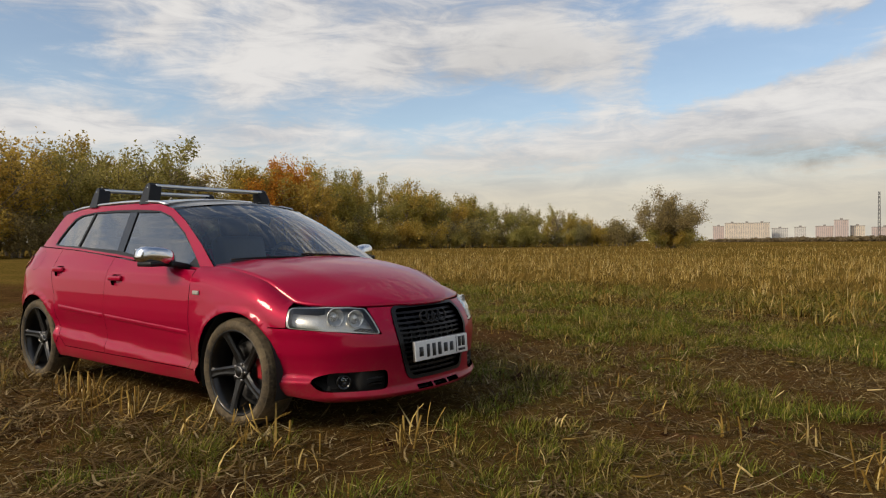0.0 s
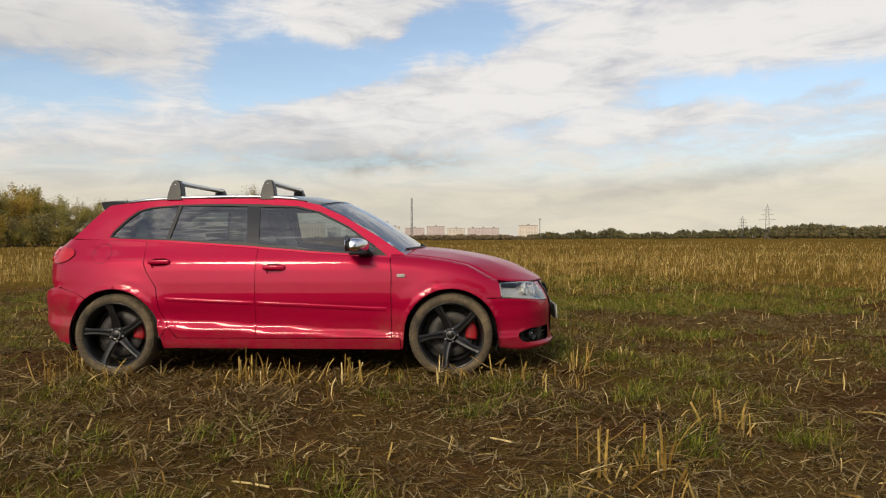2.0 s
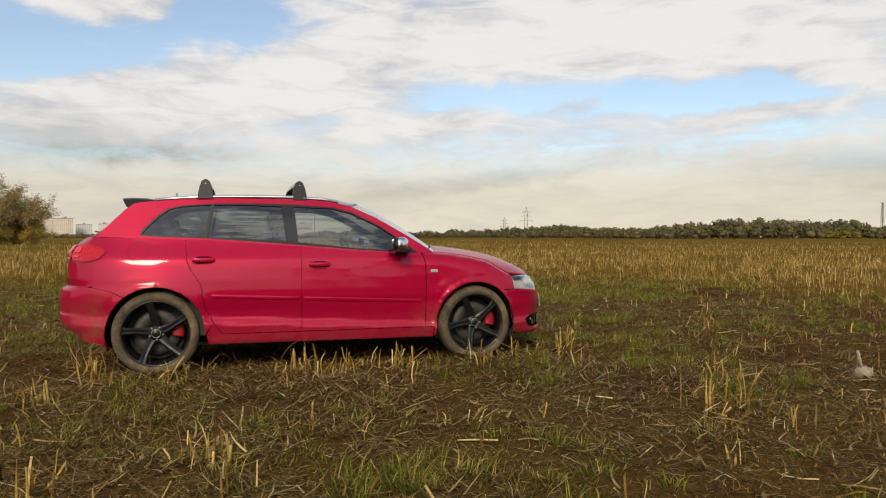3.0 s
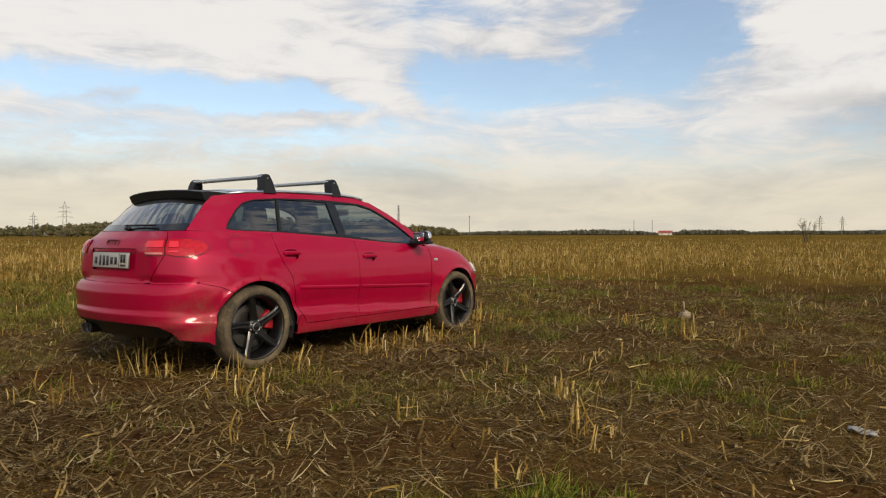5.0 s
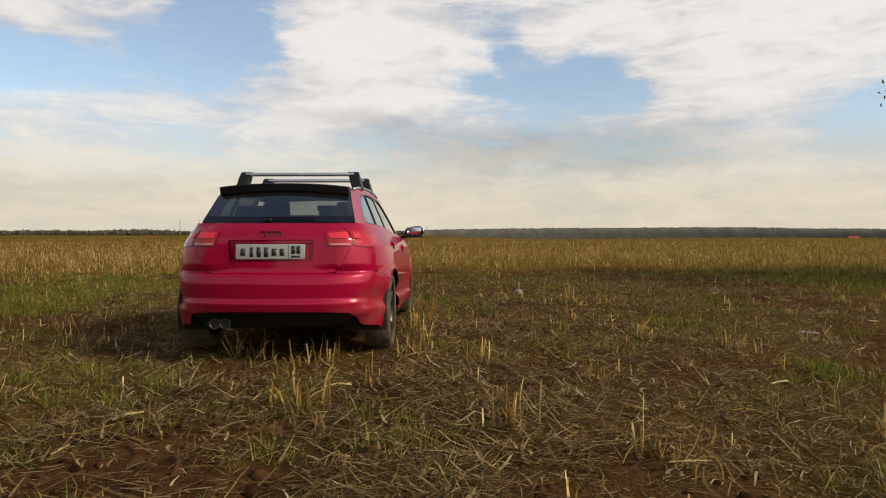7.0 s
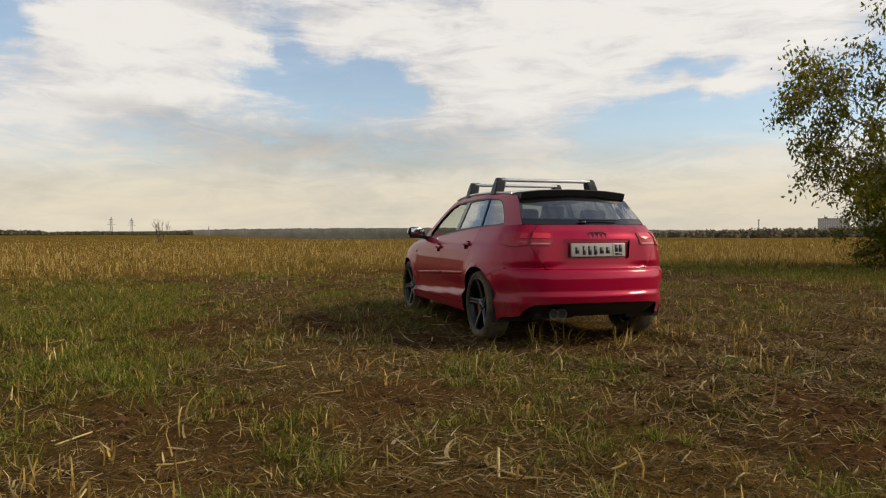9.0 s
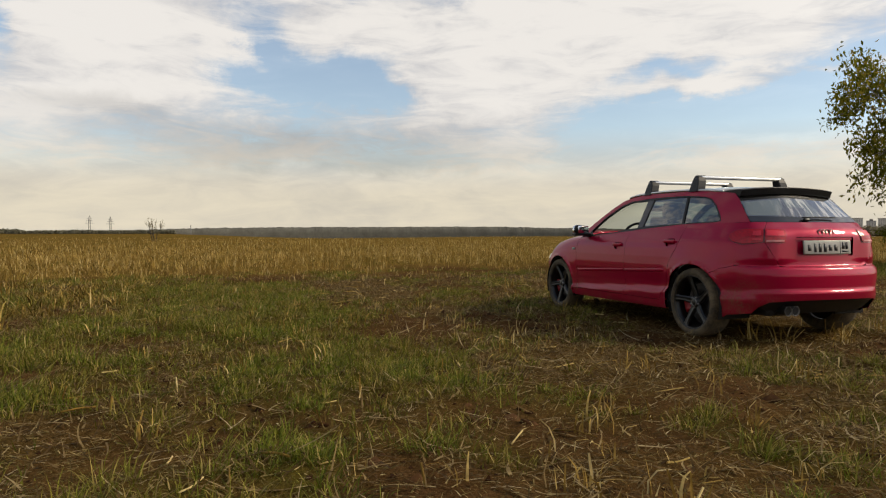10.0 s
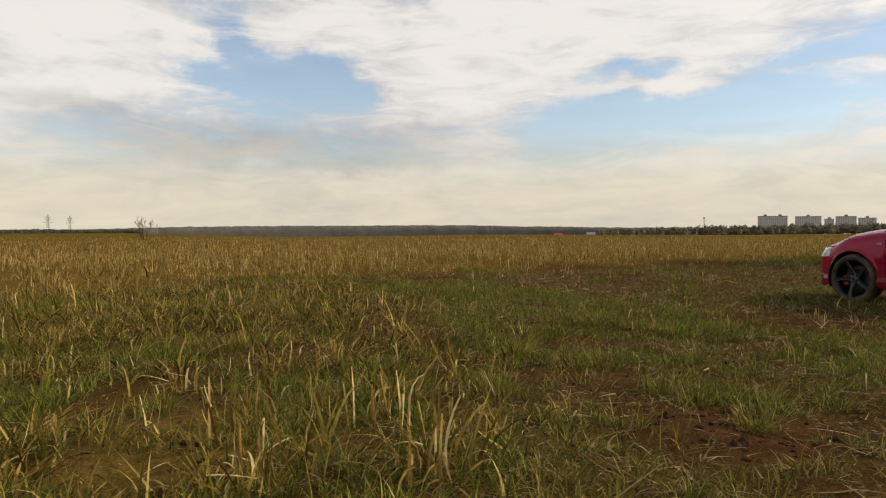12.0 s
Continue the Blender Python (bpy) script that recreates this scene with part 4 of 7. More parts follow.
        part("side_repeater", box(0, 0, 0, 0.062, 0.012, 0.026, 0.005, 2, pose(0.912, p[1] + sign * 0.004, 0.765)), PLATE, car, "pale side indicator lens")
        # door mirror: housing, cap, glass and foot
        mx, my, mz = 0.585, sign * 0.945, 0.992
        cap = bmesh.new()
        bmesh.ops.create_uvsphere(cap, u_segments=28, v_segments=16, radius=1)
        for v in cap.verts:
            c = v.co
            e = 0.62
            c.x, c.y, c.z = (math.copysign(abs(q) ** e, q) for q in c)
            c.x = c.x * (0.075 if c.x > 0 else 0.045)
            c.y *= 0.110 * (1 - 0.12 * c.z)
            c.z = c.z * 0.056 + sign * c.y * 0.10
            c.x -= sign * c.y * 0.25
        mirror_loc = Matrix.Translation((mx + 0.005, my, mz))
        shell = cap.copy()
        for v in cap.verts:
            v.co.x = max(v.co.x, -0.006 - sign * v.co.y * 0.25)
        for v in shell.verts:
            v.co.x = min(v.co.x, 0.004 - sign * v.co.y * 0.25) * 1.02
            v.co.y, v.co.z = v.co.y * 0.985, v.co.z * 0.985
        bmesh.ops.transform(cap, matrix=mirror_loc, verts=cap.verts)
        bmesh.ops.transform(shell, matrix=mirror_loc, verts=shell.verts)
        mirror = part("door_mirror", cap, CHROME, car, "door mirror with bright aluminium cap")
        part("mirror_housing", shell, BLACK, mirror, "black rear mirror housing")
        part("mirror_base", box(0, 0, 0, 0.13, 0.20, 0.034, 0.014, 3, pose(mx + 0.012, my - sign * 0.015, mz - 0.052, 0, 0, sign * -10)), BLACK, mirror)
        part("mirror_foot", box(0, 0, 0, 0.10, 0.16, 0.04, 0.016, 3, pose(mx + 0.055, sign * 0.80, mz - 0.068, sign * 12, 0, 0)), BLACK, mirror)
        part("mirror_glass", box(0, 0, 0, 0.006, 0.165, 0.082, 0.002, 1, pose(mx - 0.046, my, mz + 0.004, 0, 0, sign * 14)), CHROME, mirror)
        # roof rail and bar feet
        rail = [(x, sign * (cabin(x, z) - 0.006), z + 0.010) for x, z in ((-1.32, 1.334), (-1.15, 1.352), (-0.85, 1.368), (-0.5, 1.374), (-0.2, 1.372), (0.02, 1.358), (0.14, 1.336))]
        part("roof_rail", tube(rail, 0.013, 8), SILVER, car, "slim satin roof rail")

    # bonnet
    nu, nv = 30, 41
    u = np.linspace(0, 1, nu)
    ea = np.interp(u, [0, 0.80, 1.0], [at_side(0.845), at_side(1.66), at_nose(0.335)])
    ex = np.interp(u, [0, 0.80], [0.845, 1.66])
    ez = np.where(u <= 0.8, fender_top(ex), np.interp(u, [0.8, 0.9, 1.0], [fender_top(1.66) - 0.003, 0.708, 0.694]))
    ep = body(ea, ez)
    cx = np.interp(u, [0, 1], [1.02, 2.055])
    cz = spline([(0, 0.975), (0.25, 0.950), (0.5, 0.908), (0.72, 0.848), (0.9, 0.762), (1.0, 0.698)], 12)
    cz = np.interp(u, cz[:, 0], cz[:, 1])
    vv = np.linspace(-1, 1, nv)
    verts = []
    for i in range(nu):
        for v in vv:
            w = abs(v) ** 2.2
            rib = 0.006 * math.exp(-((abs(v) - 0.62) / 0.10) ** 2) * (1 - u[i] * 0.6)
            verts.append((cx[i] + (ep[i, 0] - cx[i]) * w - 0.0, (ep[i, 1] - 0.004) * v, cz[i] + (ez[i] - cz[i]) * w + rib))
    hood = part("bonnet", (verts, grid_faces(nu, nv)), PAINT, car)
    sol = hood.modifiers.new("thickness", "SOLIDIFY")
    sol.thickness, sol.offset = 0.016, -1 if hood.data.polygons[300].normal.z > 0 else 1

    # windscreen, roof and rear window, all bowed between the side frames
    def bowed(edge, mid, nv=25, power=2.0):
        out = []
        for (x, z), (mx, mz) in zip(edge, mid):
            y = float(cabin(x, z)) - 0.004
            for v in np.linspace(-1, 1, nv):
                w = abs(v) ** power
                out.append((mx + (x - mx) * w, y * v, mz + (z - mz) * w))
        return out, grid_faces(len(edge), nv)

    e = [(0.955, 0.907), (0.84, 0.985), (0.72, 1.060), (0.585, 1.140), (0.45, 1.217), (0.34, 1.268), (0.235, 1.314)]
    m = [(1.075, 0.945), (0.965, 1.020), (0.855, 1.095), (0.735, 1.174), (0.605, 1.250), (0.49, 1.310), (0.375, 1.358)]
    ws = part("windscreen", bowed(e, m), SCREEN, car, "raked windscreen glass")
    ws.visible_shadow = False
    part("cowl", bowed([(1.0, 0.885), (0.93, 0.912)], [(1.10, 0.925), (1.055, 0.952)]), BLACK, car)
    band = bowed([(0.255, 1.303), (0.225, 1.318)], [(0.40, 1.346), (0.365, 1.362)])
    part("screen_band", ([(x, y, z + 0.003) for x, y, z in band[0]], band[1]), GLOSSY, ws)
    # wipers lie on the foot of the screen
    for y0, y1 in ((0.48, -0.10), (-0.12, -0.62)):
        pts = []
        for i in range(8):
            y = y0 + (y1 - y0) * i / 7
            w = (abs(y) / 0.74) ** 2
            pts.append((1.075 - 0.12 * w - 0.02 - 0.035 * i / 7, y, 0.945 - 0.038 * w + 0.026 + 0.02 * i / 7))
        part("wiper", tube(pts, 0.010, 6, taper=0.6), BLACK, car)
    e = [(0.235, 1.315), (0.05, 1.352), (-0.2, 1.368), (-0.5, 1.370), (-0.85, 1.366), (-1.1, 1.357), (-1.30, 1.340), (-1.47, 1.318)]
    m = [(0.372, 1.360), (0.15, 1.398), (-0.15, 1.418), (-0.5, 1.422), (-0.85, 1.415), (-1.1, 1.402), (-1.30, 1.385), (-1.52, 1.358)]
    part("roof", bowed(e, m, power=2.4), GLOSSY, car)
    v, f = bowed(e[:7], m[:7], power=2.4)
    part("glass_roof", ([(x - (0.0 if x < 0.1 else 0.012), y * 0.86, z + 0.004 - 0.013 * (abs(y) / 0.55) ** 2 * 0) for x, y, z in v], f), GLOSSY, car, "gloss black panoramic roof panel")
    e = [(-1.500, 1.295), (-1.54, 1.258), (-1.60, 1.200), (-1.66, 1.134), (-1.742, 1.052)]
    m = [(-1.560, 1.310), (-1.610, 1.265), (-1.675, 1.200), (-1.740, 1.130), (-1.815, 1.045)]
    rw = part("rear_window", bowed(e, m), REAR, car, "dark rear window glass")
    rw.visible_shadow = False
    v, f = bowed([(-1.69, 1.104), (-1.742, 1.052)], [(-1.775, 1.096), (-1.817, 1.047)])
    part("window_band", ([(x - 0.004, y, z + 0.002) for x, y, z in v], f), GLOSSY, rw)
    part("rear_wiper", join(box(0, 0, 0, 0.014, 0.40, 0.011, 0.005, 2, pose(-1.806, -0.10, 1.092, 0, 30, 3)), box(0, 0, 0, 0.026, 0.06, 0.03, 0.010, 2, pose(-1.822, 0.06, 1.070, 0, 30, 0))), BLACK, rw)
    # tailgate spoiler
    sp = []
    ny = 29
    prof = [(-1.33, 1.350), (-1.42, 1.361), (-1.52, 1.364), (-1.588, 1.358), (-1.592, 1.352), (-1.570, 1.300), (-1.550, 1.292), (-1.47, 1.312), (-1.36, 1.330)]
    for x, z in prof:
        for i in range(ny):
            t = -1 + 2 * i / (ny - 1)
            w = abs(t) ** 3
            sp.append((x + 0.040 * abs(t) ** 3, t * 0.528, z - 0.012 * w + 0.016 * (1 - t * t)))
    f = grid_faces(len(prof), ny, True)
    n = len(prof)
    f += [tuple(i * ny for i in range(n)), tuple(i * ny + ny - 1 for i in range(n - 1, -1, -1))]
    part("spoiler", (sp, f), BLACK, car, "black roof-edge spoiler", smooth=False)

    # nose: bumper with openings for grille, lamps and vents
    grille = [(at_nose(y), z) for y, z in ((-0.325, 0.688), (0.325, 0.688), (0.348, 0.60), (0.335, 0.50), (0.262, 0.268), (-0.262, 0.268), (-0.335, 0.50), (-0.348, 0.60))]
    grille = rounded(grille, 0.05, 5)
    fogs = []
    for sign in (-1, 1):
        fog = rounded([(sign * 0.40, 0.345), (sign * 0.70, 0.345), (sign * 0.765, 0.312), (sign * 0.735, 0.240), (sign * 0.40, 0.235)], 0.035)
        fogs.append([(at_nose(y), z) for y, z in fog])
    half_top = [(at_nose(0.352), 0.690), (at_nose(0.492), 0.692), (at_nose(0.478), 0.655), (at_nose(0.434), 0.546), (at_nose(0.54), 0.552), (at_nose(0.68), 0.574), (at_side(1.668), 0.588), (at_side(1.555), 0.588)]
    arch = [(at_side(x), z) for x, z in arc_points(HUB_X, ARCH_R, 42, -8, 12)]
    half = half_top + arch + [(at_side(1.66), 0.215), (at_nose(0.72), 0.178), (at_nose(0.5), 0.172), (at_nose(0.25), 0.172)]
    outer = half + [(-a, z) for a, z in half[::-1]]
    slots = [rounded([(at_nose(y0), 0.232), (at_nose(y1), 0.232), (at_nose(y1), 0.206), (at_nose(y0), 0.206)], 0.008, 2) for y0, y1 in ((-0.20, -0.075), (-0.06, 0.06), (0.075, 0.20))]
    bumper = panel("front_bumper", outer, body, PAINT, car, holes=[grille] + fogs + slots, step=0.03, thick=0.03)
    panel("bumper_backing", [(a * 0.94, z) for a, z in ((at_nose(0.74), 0.34), (at_nose(0.45), 0.60), (-at_nose(0.45), 0.60), (-at_nose(0.74), 0.34), (-at_nose(0.74), 0.19), (at_nose(0.74), 0.19))], body, MATT, bumper, step=0.08, thick=0.0, off=-0.075)
    # grille: frame, slats, rings
    inner = []
    c = np.mean(np.array(grille), 0)
    for q in grille:
        d = np.array(q) - c
        inner.append(tuple(c + d * (1 - 0.028 / np.hypot(*d))))
    gr = panel("grille_frame", grille, body, BLACK, car, holes=[inner], step=0.03, thick=0.05, off=0.008)
    lo_g, hi_g = np.array(inner)[:, 1].min(), np.array(inner)[:, 1].max()
    for k in range(13):
        z = lo_g + 0.016 + (hi_g - lo_g - 0.03) * k / 12
        ys = np.interp(z, [0.26, 0.50, 0.60, 0.69], [0.235, 0.305, 0.318, 0.295])
        loop = [(at_nose(-ys), z - 0.006), (at_nose(ys), z - 0.006), (at_nose(ys), z + 0.006), (at_nose(-ys), z + 0.006)]
        panel("slat", loop, body, BLACK, gr, step=0.06, thick=0.03, off=-0.018)
    for k in range(9):
        y = -0.28 + 0.07 * k
        loop = [(at_nose(y - 0.003), 0.29), (at_nose(y + 0.003), 0.29), (at_nose(y + 0.003), 0.665), (at_nose(y - 0.003), 0.665)]
        panel("upright", loop, body, BLACK, gr, step=0.06, thick=0.02, off=-0.026)
    ringc = body(np.array([0.0]), np.array([0.625]))[0]

    def ring(bx, by, bz, tilt, size=1.0):
        v, f = lathe([(0.037 + 0.006 * math.cos(w), 0.006 * math.sin(w)) for w in np.linspace(0, 2 * math.pi, 9)], 28)
        rot = Matrix.Translation((bx, by, bz)) @ Matrix.Rotation(radians(tilt), 4, "Y") @ Matrix.Rotation(radians(90), 4, "Z")
        return [rot @ (Vector(p) * size) for p in v], f

    for k in range(4):
        part("emblem_ring", ring(ringc[0] + 0.006, -0.084 + 0.056 * k, 0.618, -14), BLACK, gr)
    # number plates, the characters as plain bars
    def plate(x, z, tilt, turn, owner, enamel):
        mtx = pose(x, 0, z, 0, tilt, turn)
        fr = part("plate_frame", box(0, 0, 0, 0.014, 0.528, 0.120, 0.005, 2, mtx), STEEL, owner)
        part("number_plate", box(0.006, 0, 0, 0.010, 0.520, 0.113, 0.003, 2, mtx), enamel, fr, "white number plate")
        for y, w, h in ((-0.205, 0.042, 0.048), (-0.140, 0.030, 0.066), (-0.085, 0.036, 0.066), (-0.030, 0.036, 0.066), (0.030, 0.042, 0.048), (0.090, 0.040, 0.048)):
            part("plate_bar", box(0.0118, y, -0.004, 0.003, w * 0.86, h * 1.12, 0, 1, mtx), INK, fr)
        part("plate_bar", box(0.0118, 0.140, 0, 0.003, 0.003, 0.105, 0, 1, mtx), INK, fr)
        for y in (0.175, 0.215):
            part("plate_bar", box(0.0118, y, 0.014, 0.003, 0.030, 0.060, 0, 1, mtx), INK, fr)
        part("plate_bar", box(0.0118, 0.195, -0.036, 0.003, 0.07, 0.014, 0, 1, mtx), INK, fr)

    plate(2.146, 0.432, -4, 0, car, PLATE_BRIGHTENED)
    # fog lamps and vent bars
    for sign in (-1, 1):
        y = sign * 0.625
        p = body(np.array([at_nose(y)]), np.array([0.29]))[0]
        turn = sign * 42
        v, f = lathe([(0.042, 0.0), (0.042, 0.022), (0.036, 0.026), (0.030, 0.008), (0.0, -0.006)], 24)
        rot = pose(p[0] - 0.045, p[1] - sign * 0.02, 0.288, 0, 0, turn - 90)
        fl = part("fog_lamp", ([rot @ Vector(q) for q in v], f), GLOSSY, bumper)
        v, f = lathe([(0.0, 0.016), (0.022, 0.013), (0.034, 0.006)], 24)
        part("fog_lens", ([rot @ Vector(q) for q in v], f), CLEAR, fl)
        for z in (0.268, 0.305):
            loop = [(at_nose(sign * 0.42), z - 0.004), (at_nose(sign * 0.56), z - 0.004), (at_nose(sign * 0.56), z + 0.004), (at_nose(sign * 0.42), z + 0.004)]
            panel("vent_bar", loop, body, BLACK, bumper, step=0.05, thick=0.02, off=-0.02)
        # headlamps
        s = lambda a: sign * a
        lamp = [(s(at_side(1.664)), 0.704), (s(at_side(1.672)), 0.592), (s(at_nose(0.66)), 0.574), (s(at_nose(0.438)), 0.550), (s(at_nose(0.482)), 0.655), (s(at_nose(0.502)), 0.690), (s(at_nose(0.60)), 0.702), (s(at_nose(0.72)), 0.706)]
        lamp = rounded(lamp, 0.025, 4)
        hl = panel("headlamp", lamp, body, BOWL, car, step=0.03, thick=0.0, off=-0.050, label="headlamp with grey bowl and two reflectors")
        rim_in = []
        c = np.mean(np.array(lamp), 0)
        for q in lamp:
            d = np.array(q) - c
            rim_in.append(tuple(c + d * (1 - 0.010 / np.hypot(*d))))
        panel("lamp_surround", lamp, body, BOWL, hl, holes=[rim_in], step=0.03, thick=0.08, off=-0.004)
        lens = panel("lamp_lens", lamp, body, CLEAR, hl, step=0.03, thick=0.0, off=0.002, label="clear headlamp glass")
        lens.visible_shadow = False
        for y, r, zz in ((0.670, 0.052, 0.648), (0.570, 0.050, 0.636)):
            q = body(np.array([at_nose(sign * y)]), np.array([zz]))[0]
            aim = Matrix.Translation((q[0] - 0.05, q[1] - sign * 0.025, zz)) @ Matrix.Rotation(radians(-90 + sign * 18), 4, "Z")
            v, f = lathe([(r, 0.03), (r * 0.97, 0.036), (r * 0.9, 0.02), (r * 0.55, -0.012), (0.001, -0.022)], 26)
            rf = part("reflector", ([aim @ Vector(k) for k in v], f), BRIGHT, hl)
            v, f = lathe([(r * 0.52, 0.0), (r * 0.46, 0.018), (r * 0.25, 0.028), (0.001, 0.031)], 22)
            part("projector", ([aim @ Vector(k) for k in v], f), BRIGHT, rf)

    # tail: bumper, tailgate, lamps
    halfb = [(at_side(-1.60), 0.634)] + [(at_side(x), z) for x, z in arc_points(-HUB_X, ARCH_R, 129, 198, 14)] + [
        (at_side(-1.68), 0.236), (at_tail(0.715), 0.262), (at_tail(0.67), 0.318), (at_tail(0.60), 0.362), (at_tail(0.45), 0.374), (at_tail(0.2), 0.380)]
    # the bumper reaches forward to the arch below the quarter panel
    top_edge = [(at_tail(y), 0.6632) for y in (0.2, 0.45, 0.62)]
    half_r = top_edge + [(at_side(-1.744), 0.6665)] + halfb
    mirrored = [(2 * HALF - a, z) for a, z in half_r[::-1]]
    rb = panel("rear_bumper", half_r + mirrored, body, PAINT, car, step=0.03, thick=0.02)
    skirt = [(at_tail(0.2), 0.400), (at_tail(0.45), 0.394), (at_tail(0.60), 0.380), (at_tail(0.66), 0.335), (at_tail(0.65), 0.290), (at_tail(0.58), 0.258), (at_tail(0.45), 0.246), (at_tail(0.2), 0.240)]
    panel("rear_skirt", skirt + [(2 * HALF - a, z) for a, z in skirt[::-1]], body, BLACK, rb, step=0.04, thick=0.0, off=-0.022, label="black lower bumper skirt")
    gate = [(at_tail(0.2), 0.6640), (at_tail(0.43), 0.6646), (at_tail(0.505), 0.672), (at_tail(0.550), 0.74), (at_tail(0.637), 0.885), (at_tail(0.622), 0.985), (at_tail(0.575), 1.046), (at_tail(0.3), 1.046)]
    hole = rounded([(at_tail(0.345), 0.918), (at_tail(0.325), 0.752), (at_tail(-0.325), 0.752), (at_tail(-0.345), 0.918)], 0.02, 3)
    tg = panel("tailgate", gate + [(2 * HALF - a, z) for a, z in gate[::-1]], body, PAINT, car, holes=[hole], step=0.03, thick=0.02)
    panel("plate_recess", [(at_tail(0.36), 0.93), (at_tail(0.34), 0.745), (at_tail(-0.34), 0.745), (at_tail(-0.36), 0.93)], body, PAINT, tg, step=0.05, thick=0.0, off=-0.022)
    inner_h = rounded([(at_tail(0.340), 0.914), (at_tail(0.336), 0.893), (at_tail(-0.336), 0.893), (at_tail(-0.340), 0.914)], 0.006, 2)
    panel("recess_shade", inner_h, body, PAINT, tg, step=0.05, thick=0.02, off=-0.008)
    plate(-1.986, 0.828, -4, 180, tg, PLATE)
    rc = body(np.array([HALF]), np.array([0.962]))[0]
    for k in range(4):
        part("emblem_ring", ring(rc[0] - 0.003, -0.060 + 0.040 * k, 0.957, 12, 0.70), RINGS, tg)
    for sign in (-1, 1):
        def tail(y, z):
            a = at_tail(sign * y)
            return (a, z)

        def corner(x, z):
            a = at_side(x)
            return (a if sign > 0 else 2 * HALF - a, z)

        # body corner between tailgate and quarter panel, with its lamp
        post = [tail(0.510, 0.6665), tail(0.55, 0.6645), tail(0.62, 0.6645), corner(-1.78, 0.667), corner(-1.744, 0.68), corner(-1.744, 0.86), corner(-1.744, 1.048), tail(0.579, 1.048), tail(0.626, 0.985), tail(0.641, 0.885), tail(0.554, 0.74)]
        panel("rear_corner", post, body, PAINT, car, step=0.03)
        lamp = rounded([tail(0.644, 0.872), tail(0.632, 0.985), corner(-1.80, 0.985), corner(-1.70, 0.968), corner(-1.66, 0.925), corner(-1.71, 0.880), corner(-1.80, 0.858)], 0.02, 4)
        rim_of = lambda loop, grow: [tuple(np.mean(loop, 0) + (np.array(q) - np.mean(loop, 0)) * (1 + grow / np.hypot(*(np.array(q) - np.mean(loop, 0))))) for q in loop]
        tl = panel("tail_lamp", lamp, body, LAMP_RED, car, step=0.03, thick=0.02, off=0.008, label="red tail lamp with pale strips")
        inner_l = rounded([tail(0.452, 0.872), tail(0.432, 0.978), tail(0.618, 0.985), tail(0.634, 0.870)], 0.016, 3)
        il = panel("tail_lamp_inner", inner_l, body, LAMP_RED, tg, step=0.03, thick=0.02, off=0.008)
        panel("lamp_seal", rim_of(lamp, 0.007), body, LAMP_EDGE, tl, step=0.04, thick=0.006, off=0.003)
        panel("lamp_seal", rim_of(inner_l, 0.007), body, LAMP_EDGE, il, step=0.04, thick=0.006, off=0.003)
        panel("lamp_strip", rounded([tail(0.462, 0.925), tail(0.455, 0.966), tail(0.610, 0.972), tail(0.618, 0.925)], 0.006, 2), body, LAMP_PINK, il, step=0.04, thick=0.006, off=0.011)
        panel("lamp_strip", rounded([tail(0.466, 0.878), tail(0.463, 0.892), tail(0.620, 0.891), tail(0.624, 0.877)], 0.007, 2), body, LAMP_PALE, il, step=0.04, thick=0.006, off=0.012)
        panel("lamp_strip", rounded([tail(0.656, 0.890), tail(0.654, 0.904), tail(0.715, 0.904), tail(0.717, 0.890)], 0.006, 2), body, LAMP_PINK, tl, step=0.04, thick=0.006, off=0.012)
        panel("lamp_strip", rounded([tail(0.656, 0.924), tail(0.652, 0.968), tail(0.712, 0.966), tail(0.716, 0.926)], 0.005, 2), body, LAMP_PINK, tl, step=0.04, thick=0.006, off=0.012)
    # exhaust tips
    for y in (0.425, 0.345):
        v, f = lathe([(0.040, -0.16), (0.040, 0.0), (0.043, 0.006), (0.037, 0.006), (0.035, -0.14), (0.0, -0.15)], 26)
        rot = pose(-1.990, y, 0.285, 0, 0, 90)
        tip = part("exhaust_tip", ([rot @ Vector(q) for q in v], f), TIP, car, "polished twin exhaust tip")
        # a flat black disc stands in for the shade inside the pipe
        v, f = lathe([(0.0365, -0.004), (0.0, -0.004)], 26)
        part("exhaust_bore", ([rot @ Vector(q) for q in v], f), MATT, tip)
    part("silencer", box(-1.72, 0.35, 0.29, 0.34, 0.40, 0.12, 0.05, 3), MATT, car)
    # underbody
    part("floor_pan", join(box(0.15, 0, 0.235, 3.4, 1.30, 0.07, 0.03, 2), box(0, 0, 0.24, 1.72, 1.60, 0.06, 0.02, 2), box(1.75, 0, 0.40, 0.5, 1.1, 0.36, 0.05, 2), box(-1.70, 0, 0.46, 0.4, 1.1, 0.30, 0.05, 2)), MATT, car)
    part("axle", tube([(-1.286, -0.72, 0.30), (-1.286, 0.72, 0.30)], 0.035, 10), MATT, car)
    part("bulkhead", box(0.98, 0, 0.62, 0.06, 1.40, 0.50, 0.02, 2), MATT, car)
    part("boot_floor", box(-1.48, 0, 0.60, 0.86, 1.20, 0.04, 0.01, 1), CABIN, car)

    # fuel flap on the right quarter
    circ = [(-at_side(-1.42 + 0.078 * math.cos(w)), 0.936 + 0.078 * math.sin(w)) for w in np.linspace(0, 2 * math.pi, 29)[:-1]]
    circ_in = [(-at_side(-1.42 + 0.0752 * math.cos(w)), 0.936 + 0.0752 * math.sin(w)) for w in np.linspace(0, 2 * math.pi, 29)[:-1]]
    panel("fuel_flap", circ, body, MATT, car, holes=[circ_in], step=0.03, thick=0.0, off=0.0012)

